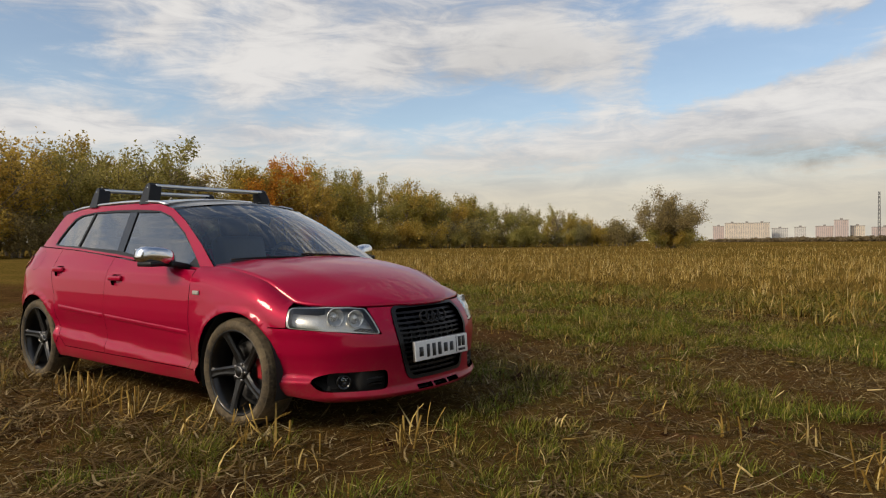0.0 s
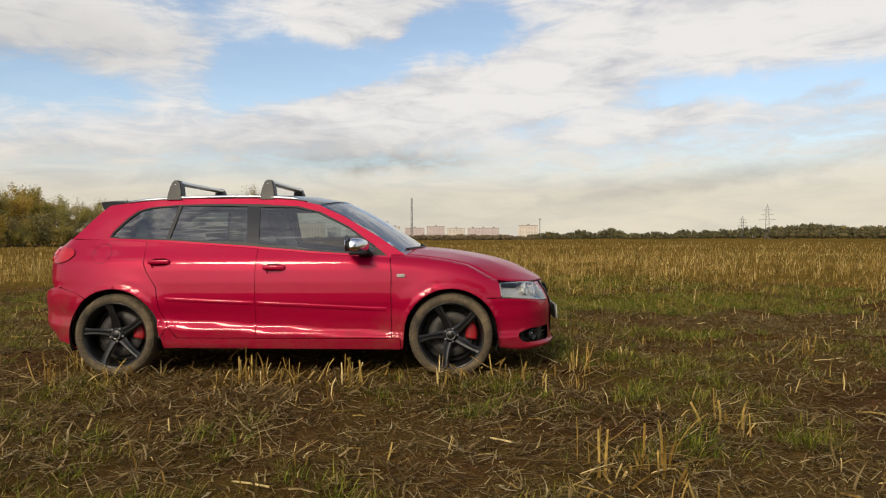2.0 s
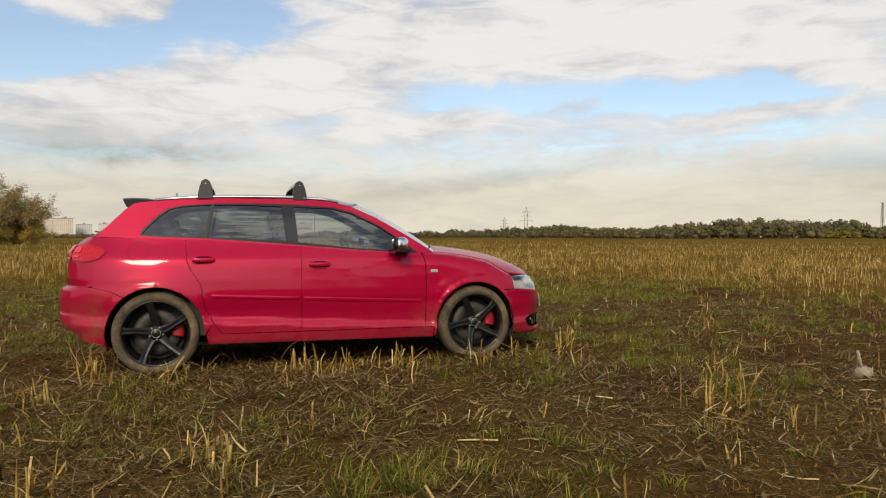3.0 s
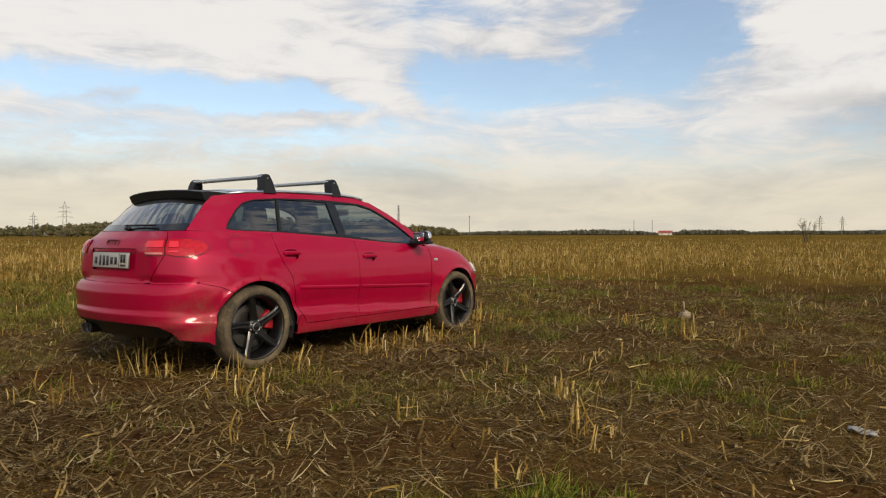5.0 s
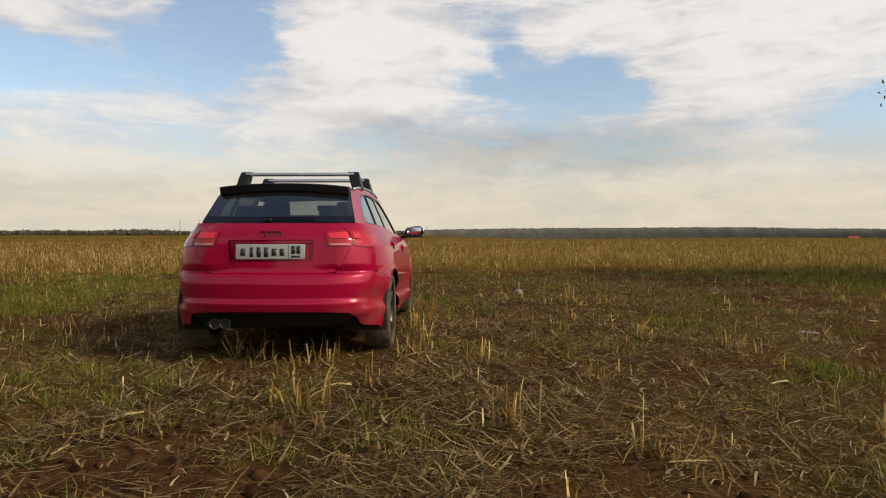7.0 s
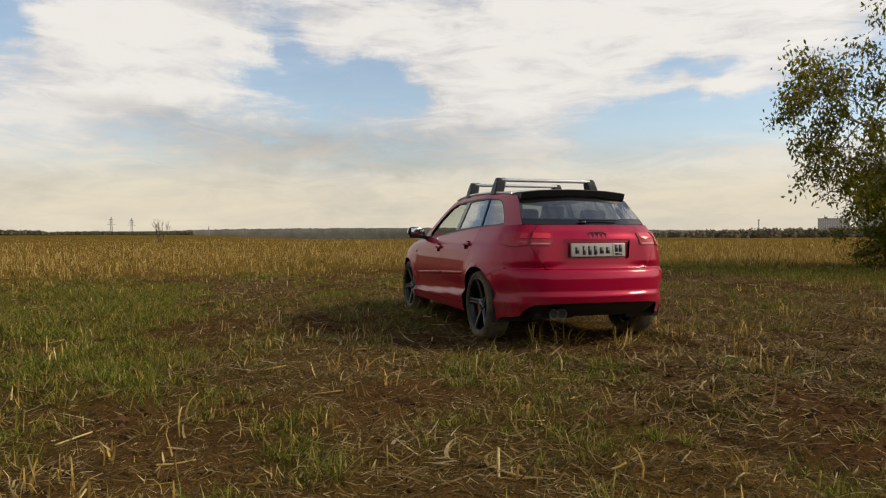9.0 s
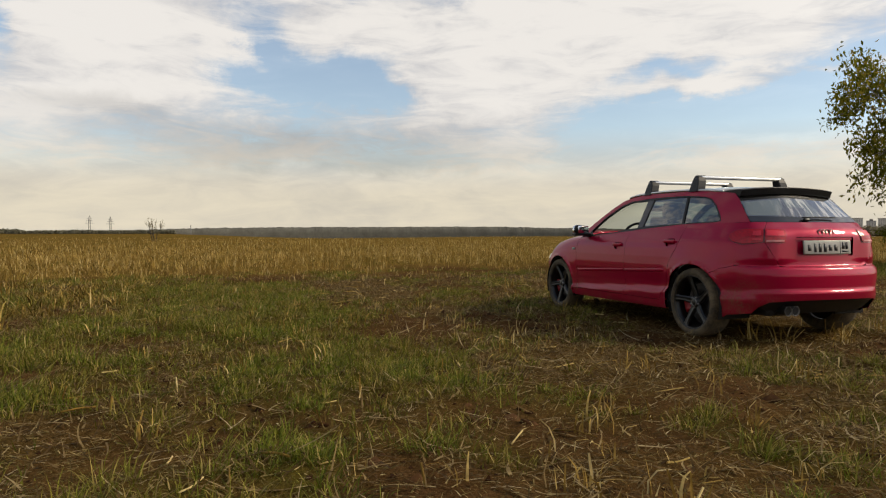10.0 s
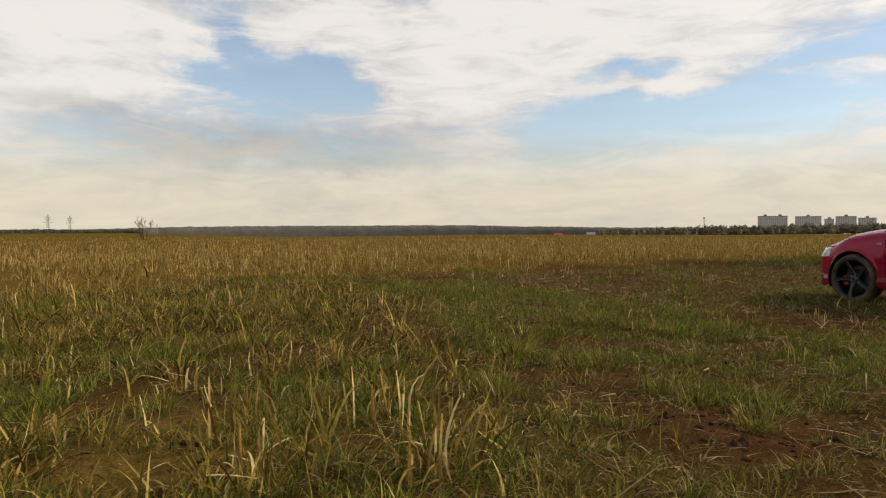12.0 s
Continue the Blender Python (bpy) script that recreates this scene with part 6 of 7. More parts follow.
GALV = plain("grey_galvanised_steel", (0.17, 0.165, 0.16), 0.6, 0.4)
REDROOF = plain("red_metal_roof", (0.33, 0.06, 0.045), 0.6)
SLATE = plain("dark_flat_roof", (0.24, 0.22, 0.20), 0.8)


GOLD = (1 + 5 ** 0.5) / 2
BALL = np.array([(-1, GOLD, 0), (1, GOLD, 0), (-1, -GOLD, 0), (1, -GOLD, 0), (0, -1, GOLD), (0, 1, GOLD), (0, -1, -GOLD), (0, 1, -GOLD), (GOLD, 0, -1), (GOLD, 0, 1), (-GOLD, 0, -1), (-GOLD, 0, 1)]) / (1 + GOLD ** 2) ** 0.5
FACES = np.array([(0, 11, 5), (0, 5, 1), (0, 1, 7), (0, 7, 10), (0, 10, 11), (1, 5, 9), (5, 11, 4), (11, 10, 2), (10, 7, 6), (7, 1, 8), (3, 9, 4), (3, 4, 2), (3, 2, 6), (3, 6, 8), (3, 8, 9), (4, 9, 5), (2, 4, 11), (6, 2, 10), (8, 6, 7), (9, 8, 1)])


def far_trees(name, label, rng, profile, dist, depth, gap, mat, cards=36, wide=0.42, size=0.33, ragged=1.1):
    """A belt of distant trees, dense lumps of crown with loose foliage round them; profile gives (bearing, height of the tops in degrees over the eye)."""
    prof = sorted(profile)
    pb, pe = [q[0] for q in prof], [q[1] for q in prof]
    vs, fs, k = [], [], 0
    b = pb[0]
    while b < pb[-1]:
        d = dist + rng.uniform(0, depth)
        top = d * math.tan(radians(float(np.interp(b, pb, pe)))) + 1.0
        x, y = bearing(b, d)
        base = float(height(np.array([x]), np.array([y]))[0])
        h = max(1.0, (top - base) * rng.uniform(1.0 - 0.22 * ragged, 1.0 + 0.05 * ragged))
        r = min(h, top + 3.0) * wide * rng.uniform(0.7, 1.25)
        # lumps, from a wide low one to a small one at the top
        for up, fat in ((0.28, 1.0), (0.50, 0.92), (0.74, 0.66)):
            c = np.array([x, y, base + h * up]) + rng.normal(0, 0.16 * r, 3) * (1, 1, 0.3)
            q = BALL * rng.uniform(0.50, 0.95, (12, 1)) * np.array([r * fat, r * fat, h * 0.26])
            vs.append(c + q)
            fs.append(FACES + k)
            k += 12
        n = cards
        a = rng.normal(0, 1, (n, 3))
        a /= np.linalg.norm(a, axis=1)[:, None]
        lift = a[:, 2:3]
        c = np.array([x, y, base + h * 0.50]) + a * rng.uniform(0.75, 1.0, (n, 1)) * np.array([r, r, h * 0.50]) * np.where(lift > 0, 1 - 0.35 * lift * np.array([1, 1, 0]), 1)
        u = rng.normal(0, 1, (n, 3))
        u /= np.linalg.norm(u, axis=1)[:, None]
        w = np.cross(u, rng.normal(0, 1, (n, 3)))
        w /= np.linalg.norm(w, axis=1)[:, None]
        s = (r * size * rng.uniform(0.5, 1.2, n))[:, None]
        q = np.stack([c - u * s, c + w * s, c + u * s], 1)
        q[..., 2] = np.maximum(q[..., 2], base - 0.5)
        vs.append(q.reshape(-1, 3))
        fs.append(np.arange(3 * n).reshape(n, 3) + k)
        k += 3 * n
        b += math.degrees(gap * r / d) * rng.uniform(0.6, 1.2)
    return tagged(new(name, mesh_of(name, np.concatenate(vs), np.concatenate(fs), mat, True)), label, "trees", kind="stuff")


CANOPY = plain("grey_brown_canopy", (0.125, 0.118, 0.096), 0.95, 0, 0.35, 0.05, 0.0, spec=0.0)


def canopy(name, label, profile, dist):
    """A closed forest far away: three ranks of crowns, each a lumpy bank with an uneven top."""
    prof = sorted(profile)
    pb, pe = [q[0] for q in prof], [q[1] for q in prof]
    b = np.arange(pb[0], pb[-1], 0.045)
    verts, faces, k = [], [], 0
    for rank in range(3):
        d = dist + 70 * rank
        lift = np.interp(b, pb, pe) * (0.90 + 0.05 * rank)
        lump = 0.055 * (lattice(b * 10, b * 0 + rank * 7, 5.2, 3) - 0.5) + 0.05 * (lattice(b * 10, b * 0 + rank * 5, 1.6, 4) - 0.5) + 0.05 * (lattice(b * 10, b * 0 + rank * 3, 0.7, 6) - 0.5)
        ends = np.clip((b - pb[0]) / 1.5, 0, 1) * np.clip((pb[-1] - b) / 1.5, 0, 1)
        top = d * np.tan(np.radians((lift + lump) * ends)) + 1.0
        for up, back in ((-30.0, -4.0), (0.0, -3.0), (0.55, 0.0), (0.85, 4.0), (1.0, 10.0), (0.8, 34.0)):
            for i in range(len(b)):
                x, y = bearing(float(b[i]), d + back)
                verts.append((x, y, up if up < 0 else top[i] * up))
        n = len(b)
        for r in range(5):
            faces += [(k + r * n + i, k + r * n + i + 1, k + (r + 1) * n + i + 1, k + (r + 1) * n + i) for i in range(n - 1)]
        k += 6 * n
    return tagged(new(name, mesh_of(name, verts, faces, CANOPY, True)), label, "trees", kind="stuff")


def apartment_block(b0, b1, elev, dist, wall, floors, lift_house=True):
    """A distant block of flats that spans two bearings."""
    root = new("apartment_building")
    tagged(root, "distant panel-built apartment block beyond the field", "building", "far apartment buildings")
    p0, p1 = Vector((*bearing(b0, dist), 0)), Vector((*bearing(b1, dist), 0))
    width = (p1 - p0).length
    tall = dist * math.tan(radians(elev)) + 1.0
    deep = 14.0
    ang = math.atan2((p1 - p0).y, (p1 - p0).x)
    root.matrix_basis = Matrix.Translation((p0 + p1) / 2) @ Matrix.Rotation(ang, 4, "Z")
    bays = max(1, int(width / 22))
    bm = [box(0, 0, tall / 2, width, deep, tall)]
    for k in range(bays):
        bm.append(box(-width / 2 + width * (k + 0.5) / bays, -deep / 2 - 0.6, tall * 0.49, width / bays * 0.42, 0.8, tall * 0.96))
    part("wall", join(*bm), wall, root, smooth=False)
    part("roof", join(box(0, 0, tall + 0.4, width + 0.8, deep + 0.8, 0.8), *[box(-width / 2 + width * (k + 0.5) / bays, 0, tall + 2.0, 5, 5, 3.0) for k in range(bays if lift_house else 0)]), SLATE, root, smooth=False)
    verts, faces = [], []
    cols = max(3, int(width / 3.2))
    for f in range(floors):
        z = tall * (f + 0.55) / floors
        for c in range(cols):
            x = -width / 2 + width * (c + 0.5) / cols
            y = -deep / 2 - (1.06 if abs((x + width / 2) / (width / bays) % 1.0 - 0.5) < 0.21 else 0.06)
            i = len(verts)
            hw, hh = 0.75, tall / floors * 0.28
            verts += [(x - hw, y, z - hh), (x + hw, y, z - hh), (x + hw, y, z + hh), (x - hw, y, z + hh)]
            faces.append((i, i + 1, i + 2, i + 3))
    w = part("windows", (verts, faces), PANE, root, smooth=False)
    tagged(w, kind="stuff")
    return root


def lattice_mast(b, dist, elev, foot=3.0, head=0.9, r=0.16, rungs=12, name="radio_mast", label="tall grey lattice mast in the distance"):
    root = new(name)
    tagged(root, label, "mast")
    x, y = bearing(b, dist)
    tall = dist * math.tan(radians(elev)) + 1.0
    root.matrix_basis = Matrix.Translation((x, y, 0))
    for sx, sy in ((-1, -1), (1, -1), (1, 1), (-1, 1)):
        part("leg", tube([(sx * foot / 2, sy * foot / 2, 0), (sx * head / 2, sy * head / 2, tall)], r, 5), GALV, root)
    verts, faces = [], []
    for k in range(rungs):
        z0, z1 = tall * k / rungs, tall * (k + 1) / rungs
        w0, w1 = (foot + (head - foot) * q / tall for q in (z0, z1))
        for sx in (-1, 1):
            for a, c in (((-w0 / 2, sx * w0 / 2, z0), (w1 / 2, sx * w1 / 2, z1)), ((w0 / 2, sx * w0 / 2, z0), (-w1 / 2, sx * w1 / 2, z1))):
                v, f = tube([a, c], r * 0.6, 4)
                i = len(verts)
                verts += v
                faces += [tuple(q + i for q in g) for g in f]
    part("bracing", (verts, faces), GALV, root)
    return root


def pylon(b, dist, elev, turn=0.0):
    root = new("power_pylon")
    tagged(root, "grey steel high-voltage pylon with three crossarms", "pylon", "power pylons")
    x, y = bearing(b, dist)
    tall = dist * math.tan(radians(elev)) + 1.0
    root.matrix_basis = Matrix.Translation((x, y, 0)) @ Matrix.Rotation(radians(b + turn), 4, "Z")
    r = dist * 0.00028
    for s in (-1, 1):
        part("leg", tube([(s * tall * 0.060, 0, -1), (s * tall * 0.035, 0, tall * 0.86), (0, 0, tall)], r, 5), GALV, root)
    for z, w in ((0.56, 0.22), (0.70, 0.17), (0.83, 0.13)):
        part("crossarm", tube([(-tall * w, 0, tall * z), (0, 0, tall * (z + 0.025)), (tall * w, 0, tall * z)], r * 0.75, 5), GALV, root)
    for k in range(7):
        z0, z1 = tall * 0.12 * k, tall * 0.12 * (k + 1)
        s = 1 if k % 2 else -1
        part("brace", tube([(-s * tall * 0.055, 0, z0), (s * tall * 0.050, 0, z1)], r * 0.6, 4), GALV, root)
    return root


def pole(b, dist, elev, r=0.25, name="utility_pole", label="thin grey pole at the far edge of the field"):
    x, y = bearing(b, dist)
    tall = dist * math.tan(radians(elev)) + 1.0
    root = new(name)
    tagged(root, label, "pole")
    root.matrix_basis = Matrix.Translation((x, y, 0))
    part("shaft", tube([(0, 0, -12), (0, 0, tall)], r, 6, True, 0.6), GALV, root)
    part("head", tube([(-r * 1.5, 0, tall * 0.95), (r * 1.5, 0, tall * 0.95)], r * 0.8, 5), GALV, root)


def house(b, dist, wide, tall, wall, roof):
    x, y = bearing(b, dist)
    root = new("farm_house")
    tagged(root, "small distant house with a pitched roof", "house")
    root.matrix_basis = Matrix.Translation((x, y, float(height(np.array([x]), np.array([y]))[0]))) @ Matrix.Rotation(radians(b), 4, "Z")
    part("wall", box(0, 0, tall * 0.3, wide, 7, tall * 0.6), wall, root, smooth=False)
    w, d = wide / 2 + 0.4, 4.0
    part("roof", ([(-w, -d, tall * 0.58), (w, -d, tall * 0.58), (w, d, tall * 0.58), (-w, d, tall * 0.58), (-w, 0, tall), (w, 0, tall)], [(0, 1, 5, 4), (2, 3, 4, 5), (0, 4, 3), (1, 2, 5), (0, 3, 2, 1)]), roof, root, smooth=False)
    for k in (-0.25, 0.25):
        part("window", box(k * wide, -3.52, tall * 0.32, 1.2, 0.06, 1.3), PANE, root, smooth=False)


def build_far():
    rng = np.random.default_rng(31)
    # the town
    apartment_block(15.7, 14.9, 1.05, 1500, PINKISH, 12)
    apartment_block(14.85, 11.75, 1.27, 1480, CONCRETE, 14)
    apartment_block(11.6, 10.5, 0.84, 1520, WHITEWALL, 9)
    apartment_block(10.1, 9.3, 0.90, 1500, WHITEWALL, 10)
    apartment_block(8.7, 7.55, 0.95, 1520, PINKISH, 10)
    apartment_block(7.5, 6.6, 1.38, 1500, PINKISH, 14)
    apartment_block(6.5, 5.6, 0.95, 1520, CONCRETE, 10)
    apartment_block(5.2, 3.6, 0.84, 1560, PINKISH, 9)
    apartment_block(3.4, 1.9, 0.97, 1540, PINKISH, 10)
    apartment_block(1.7, 0.2, 0.80, 1600, CONCRETE, 8)
    apartment_block(0.0, -2.6, 0.82, 1600, PINKISH, 8)
    apartment_block(-4.2, -5.8, 1.02, 1500, CONCRETE, 10)
    apartment_block(20.3, 17.6, 0.80, 1500, CONCRETE, 8)
    apartment_block(-135.6, -137.6, 1.05, 1300, GREYWALL, 11)
    apartment_block(-138.1, -139.8, 1.00, 1320, GREYWALL, 11)
    apartment_block(-140.0, -140.6, 0.80, 1340, WHITEWALL, 9)
    apartment_block(-140.7, -142.0, 0.97, 1330, GREYWALL, 11)
    apartment_block(-142.1, -143.2, 0.85, 1330, WHITEWALL, 9)
    lattice_mast(4.7, 900, 3.35, 2.6, 1.5, 0.24)
    pole(-5.95, 1100, 1.62, 0.9, "chimney", "slim far chimney beside the town")
    pylon(-23.2, 330, 2.45)
    pylon(-21.45, 440, 1.62)
    lattice_mast(-49.05, 1500, 2.42, 4.3, 2.0, 0.42)
    pole(-55.0, 500, 1.55, 0.35)
    pole(-68.3, 600, 1.08, 0.35)
    pole(-69.7, 620, 1.08, 0.35)
    pole(-88.2, 700, 0.60, 0.5)
    pylon(-82.75, 2600, 1.22)
    pylon(-81.35, 2600, 1.30)
    pole(-131.8, 900, 1.05, 0.8, "water_tower", "slender far tower above the trees")
    house(-70.7, 620, 11.0, 4.2, CONCRETE, REDROOF)
    house(-123.2, 800, 9.0, 6.5, WHITEWALL, SLATE)
    house(-120.6, 820, 9.0, 6.0, WHITEWALL, REDROOF)
    house(-127.8, 700, 7.0, 6.0, WHITEWALL, SLATE)
    # belts of trees and scrub
    far_trees("far_scrub", "brown scrub along the far edge of the field", rng, [(16, 0.10), (9, 0.20), (4, 0.30), (-3, 0.26), (-5.5, 0.10)], 420, 30, 0.5, FAR_SCRUB, 40, 0.8, 0.4)
    far_trees("far_trees", "scattered far trees behind the golden field", rng, [(-5, 0.30), (-6.5, 0.55), (-8, 0.40), (-9.4, 0.85), (-10.2, 0.45), (-11.1, 0.90), (-12.3, 0.75), (-12.9, 0.35), (-14.8, 0.55), (-16.4, 0.35), (-17.3, 0.70), (-18.3, 0.45), (-19, 0.75), (-20.7, 0.62), (-22, 0.85), (-23.5, 0.85)], 460, 40, 0.75, FAR_GREEN, 120, 0.40, 0.22)
    far_trees("far_woods", "mixed autumn woods beyond the golden field", rng, [(-23.5, 0.85), (-25.9, 1.08), (-28, 0.85), (-30, 0.78), (-33, 0.75), (-35, 1.05), (-36.8, 1.2), (-40, 1.45), (-42.5, 1.35), (-45, 1.30), (-47.7, 1.25), (-48.9, 0.80), (-50.4, 0.92), (-51.5, 0.7), (-53.5, 0.62), (-54.2, 0.2)], 430, 60, 0.45, FAR_GREEN, 130, 0.40, 0.22)
    far_trees("far_bushes", "bright yellow bushes before the far woods", rng, [(-46.0, 0.45), (-46.8, 0.62), (-47.9, 0.45)], 410, 10, 1.2, YELLOW, 40, 0.6)
    far_trees("far_hedge", "low dark line of far trees", rng, [(-54.3, 0.22), (-58, 0.35), (-62.6, 0.32), (-65.4, 0.45), (-68, 0.35), (-70.2, 0.12), (-71.6, 0.2), (-72, 0.36), (-76.3, 0.34), (-76.8, 0.20), (-80, 0.26), (-84, 0.24), (-87, 0.26)], 700, 40, 0.40, FAR_EDGE, 20)
    canopy("distant_forest", "long grey-brown forest on the horizon", [(-76, 0.16), (-83.5, 0.22), (-88.5, 0.36), (-94.5, 0.46), (-103, 0.50), (-107, 0.52), (-113, 0.50), (-116.6, 0.42), (-122, 0.34), (-125.7, 0.26), (-132, 0.26)], 1500)
    far_trees("near_forest_edge", "brown trees before the far apartment blocks", rng, [(-124, 0.18), (-128, 0.32), (-133, 0.46), (-138, 0.50), (-143, 0.55), (-150, 0.7)], 620, 60, 0.36, FAR_EDGE, 30)
    # a scrap of pale plastic on the soil
    sheet, nn = [], 7
    for i in range(nn):
        for j in range(nn):
            u, v = i / (nn - 1) - 0.5, j / (nn - 1) - 0.5
            sheet.append((-0.60 + 0.08 * v + 0.04 * u, -4.76 + 0.13 * u, 0.026 + 0.010 * math.sin(7 * u + 3) * math.cos(6 * v) + 0.008 * math.sin(17 * v + 9 * u)))
    scrap = part("plastic_scrap", (sheet, grid_faces(nn, nn)), plain("white_plastic", (0.36, 0.34, 0.31), 0.55), None)
    tagged(scrap, "crumpled white plastic scrap lying on the soil", "litter")
    sol = scrap.modifiers.new("thickness", "SOLIDIFY")
    sol.thickness = 0.004


build_far()


def root_ball(x, y, size, turn, name, label, mat, stump):
    """A knobbly lump of roots and soil, with the broken stalk it came up with."""
    rng = np.random.default_rng(int(abs(x * 100)))
    bm = bmesh.new()
    bmesh.ops.create_icosphere(bm, subdivisions=3, radius=1.0)
    for v in bm.verts:
        n = 0.75 + 0.5 * float(lattice(v.co.x * 3 + 9, v.co.y * 3 + v.co.z * 5, 1.0, 71)) + 0.2 * float(lattice(v.co.x * 9, v.co.y * 9 + v.co.z * 7, 1.0, 72))
        v.co = Vector((v.co.x * 1.15, v.co.y, v.co.z * 0.85)) * (size * n)
    z = float(height(np.array([x]), np.array([y]))[0])
    root = new(name)
    tagged(root, label, "clod")
    root.matrix_basis = Matrix.Translation((x, y, z + size * 0.55)) @ Matrix.Rotation(turn, 4, "Z")
    part("lump", bm, mat, root)
    part("stump", tube([(0, 0, size * 0.5), (-0.02, 0.01, size * 1.3), (-0.05, 0.02, size * stump)], size * 0.22, 7, True, 0.8), mat, root)
    for _ in range(7):
        a = rng.uniform(0, 6.28)
        p = Vector((math.cos(a), math.sin(a), rng.uniform(-0.4, 0.3))) * size
        part("rootlet", tube([p * 0.7, p * 1.15, p * 1.4 + Vector((0, 0, -0.3 * size))], size * 0.06, 4, True, 0.4), mat, root)


ROOTY = plain("pale_dry_roots", (0.30, 0.235, 0.16), 0.9, 0, 0.4, 60, 0.6)
root_ball(3.82, -2.43, 0.060, 0.4, "root_ball", "pale dry maize root ball with a broken stalk", ROOTY, 2.9)


# ---------------------------------------------------------------- straw, stalks and grass
def blade_material(name, stops, rough=0.75, glow=0.17, fresh=None):
    """Dry or green blades, each of its own shade, that let some light through."""
    m, t, b = shader(name)
    g = t.nodes.new("ShaderNodeNewGeometry")
    c = ramp(t, g.outputs["Random Per Island"], stops)
    if fresh:
        c = blend(t, ramp(t, noise_of(t, coords(t), 1.4, 3), [(0.42, (0, 0, 0)), (0.58, (1, 1, 1))]), c, ramp(t, g.outputs["Random Per Island"], fresh))
    n = noise_of(t, coords(t), 30, 3)
    c = blend(t, 1.0, c, ramp(t, n, [(0.3, (0.60, 0.60, 0.60)), (0.7, (1.3, 1.3, 1.3))]), "MULTIPLY")
    t.links.new(c, b.inputs["Base Color"])
    b.inputs["Roughness"].default_value = rough
    b.inputs["Specular IOR Level"].default_value = 0.06
    if glow:
        tr = t.nodes.new("ShaderNodeBsdfTranslucent")
        t.links.new(c, tr.inputs[0])
        mx = t.nodes.new("ShaderNodeMixShader")
        mx.inputs[0].default_value = glow
        t.links.new(b.outputs[0], mx.inputs[1])
        t.links.new(tr.outputs[0], mx.inputs[2])
        t.links.new(mx.outputs[0], t.nodes["Material Output"].inputs["Surface"])
    return m


def blades(rng, pos, length, width, lean, bend, seg=3, yaw=None, tip=0.15, twist=0.0, curl=0.0):
    """Thin strips that start at pos; lean and bend in degrees from upright, curl in degrees sideways."""
    n = len(pos)
    yaw = rng.uniform(0, 2 * np.pi, n) if yaw is None else yaw
    curl = rng.uniform(-1, 1, n) * radians(curl)
    p = np.array(pos, float)
    rows = []
    for k in range(seg + 1):
        s = k / seg
        w = width * (1 - (1 - tip) * s ** 1.5) / 2
        way = yaw + curl * s
        ty = way + np.pi / 2 + twist * s
        side = np.column_stack([np.cos(ty), np.sin(ty), np.zeros(n)]) * w[:, None]
        rows += [p - side, p + side]
        a = np.radians(lean + bend * (s + 0.5 / seg))
        step = length / seg
        p = p + np.column_stack([np.cos(way) * np.sin(a) * step, np.sin(way) * np.sin(a) * step, np.cos(a) * step])
    v = np.stack(rows, 1).reshape(-1, 3)
    base = np.arange(n) * 2 * (seg + 1)
    q = np.concatenate([np.column_stack([base + 2 * k, base + 2 * k + 1, base + 2 * k + 3, base + 2 * k + 2]) for k in range(seg)])
    return v, q


def merge(pieces):
    vs, qs, k = [], [], 0
    for v, q in pieces:
        vs.append(v)
        qs.append(q + k)
        k += len(v)
    return np.concatenate(vs), np.concatenate(qs)


def scatter(rng, n, x0, x1, y0, y1, weight, top=1.0):
    x, y = rng.uniform(x0, x1, n), rng.uniform(y0, y1, n)
    keep = rng.uniform(0, top, n) < weight(x, y)
    # nothing grows under the tyres
    for cx in (1.286, -1.286):
        for cy in (0.76, -0.76):
            keep &= ~((np.abs(x - cx) < 0.20) & (np.abs(y - cy) < 0.15))
    x, y = x[keep], y[keep]
    return np.column_stack([x, y, height(x, y)])


def ring_scatter(rng, n, r0, r1, weight):
    r, a = np.sqrt(rng.uniform(r0 * r0, r1 * r1, n)), rng.uniform(0, 2 * np.pi, n)
    x, y = r * np.cos(a), r * np.sin(a)
    a = np.degrees(a)
    keep = (rng.uniform(0, 1, n) < weight(x, y)) & (((a < 150) | (a > 285)))
    x, y = x[keep], y[keep]
    return np.column_stack([x, y, height(x, y)])


def trodden(x, y):
    """A strip beside the field where nothing tall stands."""
    return (np.abs(x + 7.7 - 0.37 * (y - 2)) < np.where(y > 6.5, 3.0, 2.1)) & (y > -1) & (y < 12.5)


def under_car(x, y):
    return (np.abs(x) < 2.05) & (np.abs(y) < 0.80)


STRAW = blade_material("dry_straw", [(0.0, (0.052, 0.0290, 0.0110)), (0.40, (0.122, 0.0750, 0.0275)), (0.74, (0.230, 0.152, 0.060)), (0.93, (0.32, 0.232, 0.104)), (1.0, (0.47, 0.370, 0.205))])
STALK = blade_material("standing_stalk", [(0.0, (0.149, 0.0845, 0.0174)), (0.4, (0.298, 0.184, 0.0423)), (0.75, (0.479, 0.326, 0.0957)), (1.0, (0.746, 0.572, 0.261))])
WILT = blade_material("wilted_leaf", [(0.0, (0.0475, 0.0342, 0.0066)), (0.35, (0.1234, 0.0778, 0.0133)), (0.68, (0.2563, 0.1661, 0.0323)), (0.92, (0.4082, 0.2848, 0.0712)), (1.0, (0.5316, 0.4082, 0.1614))])
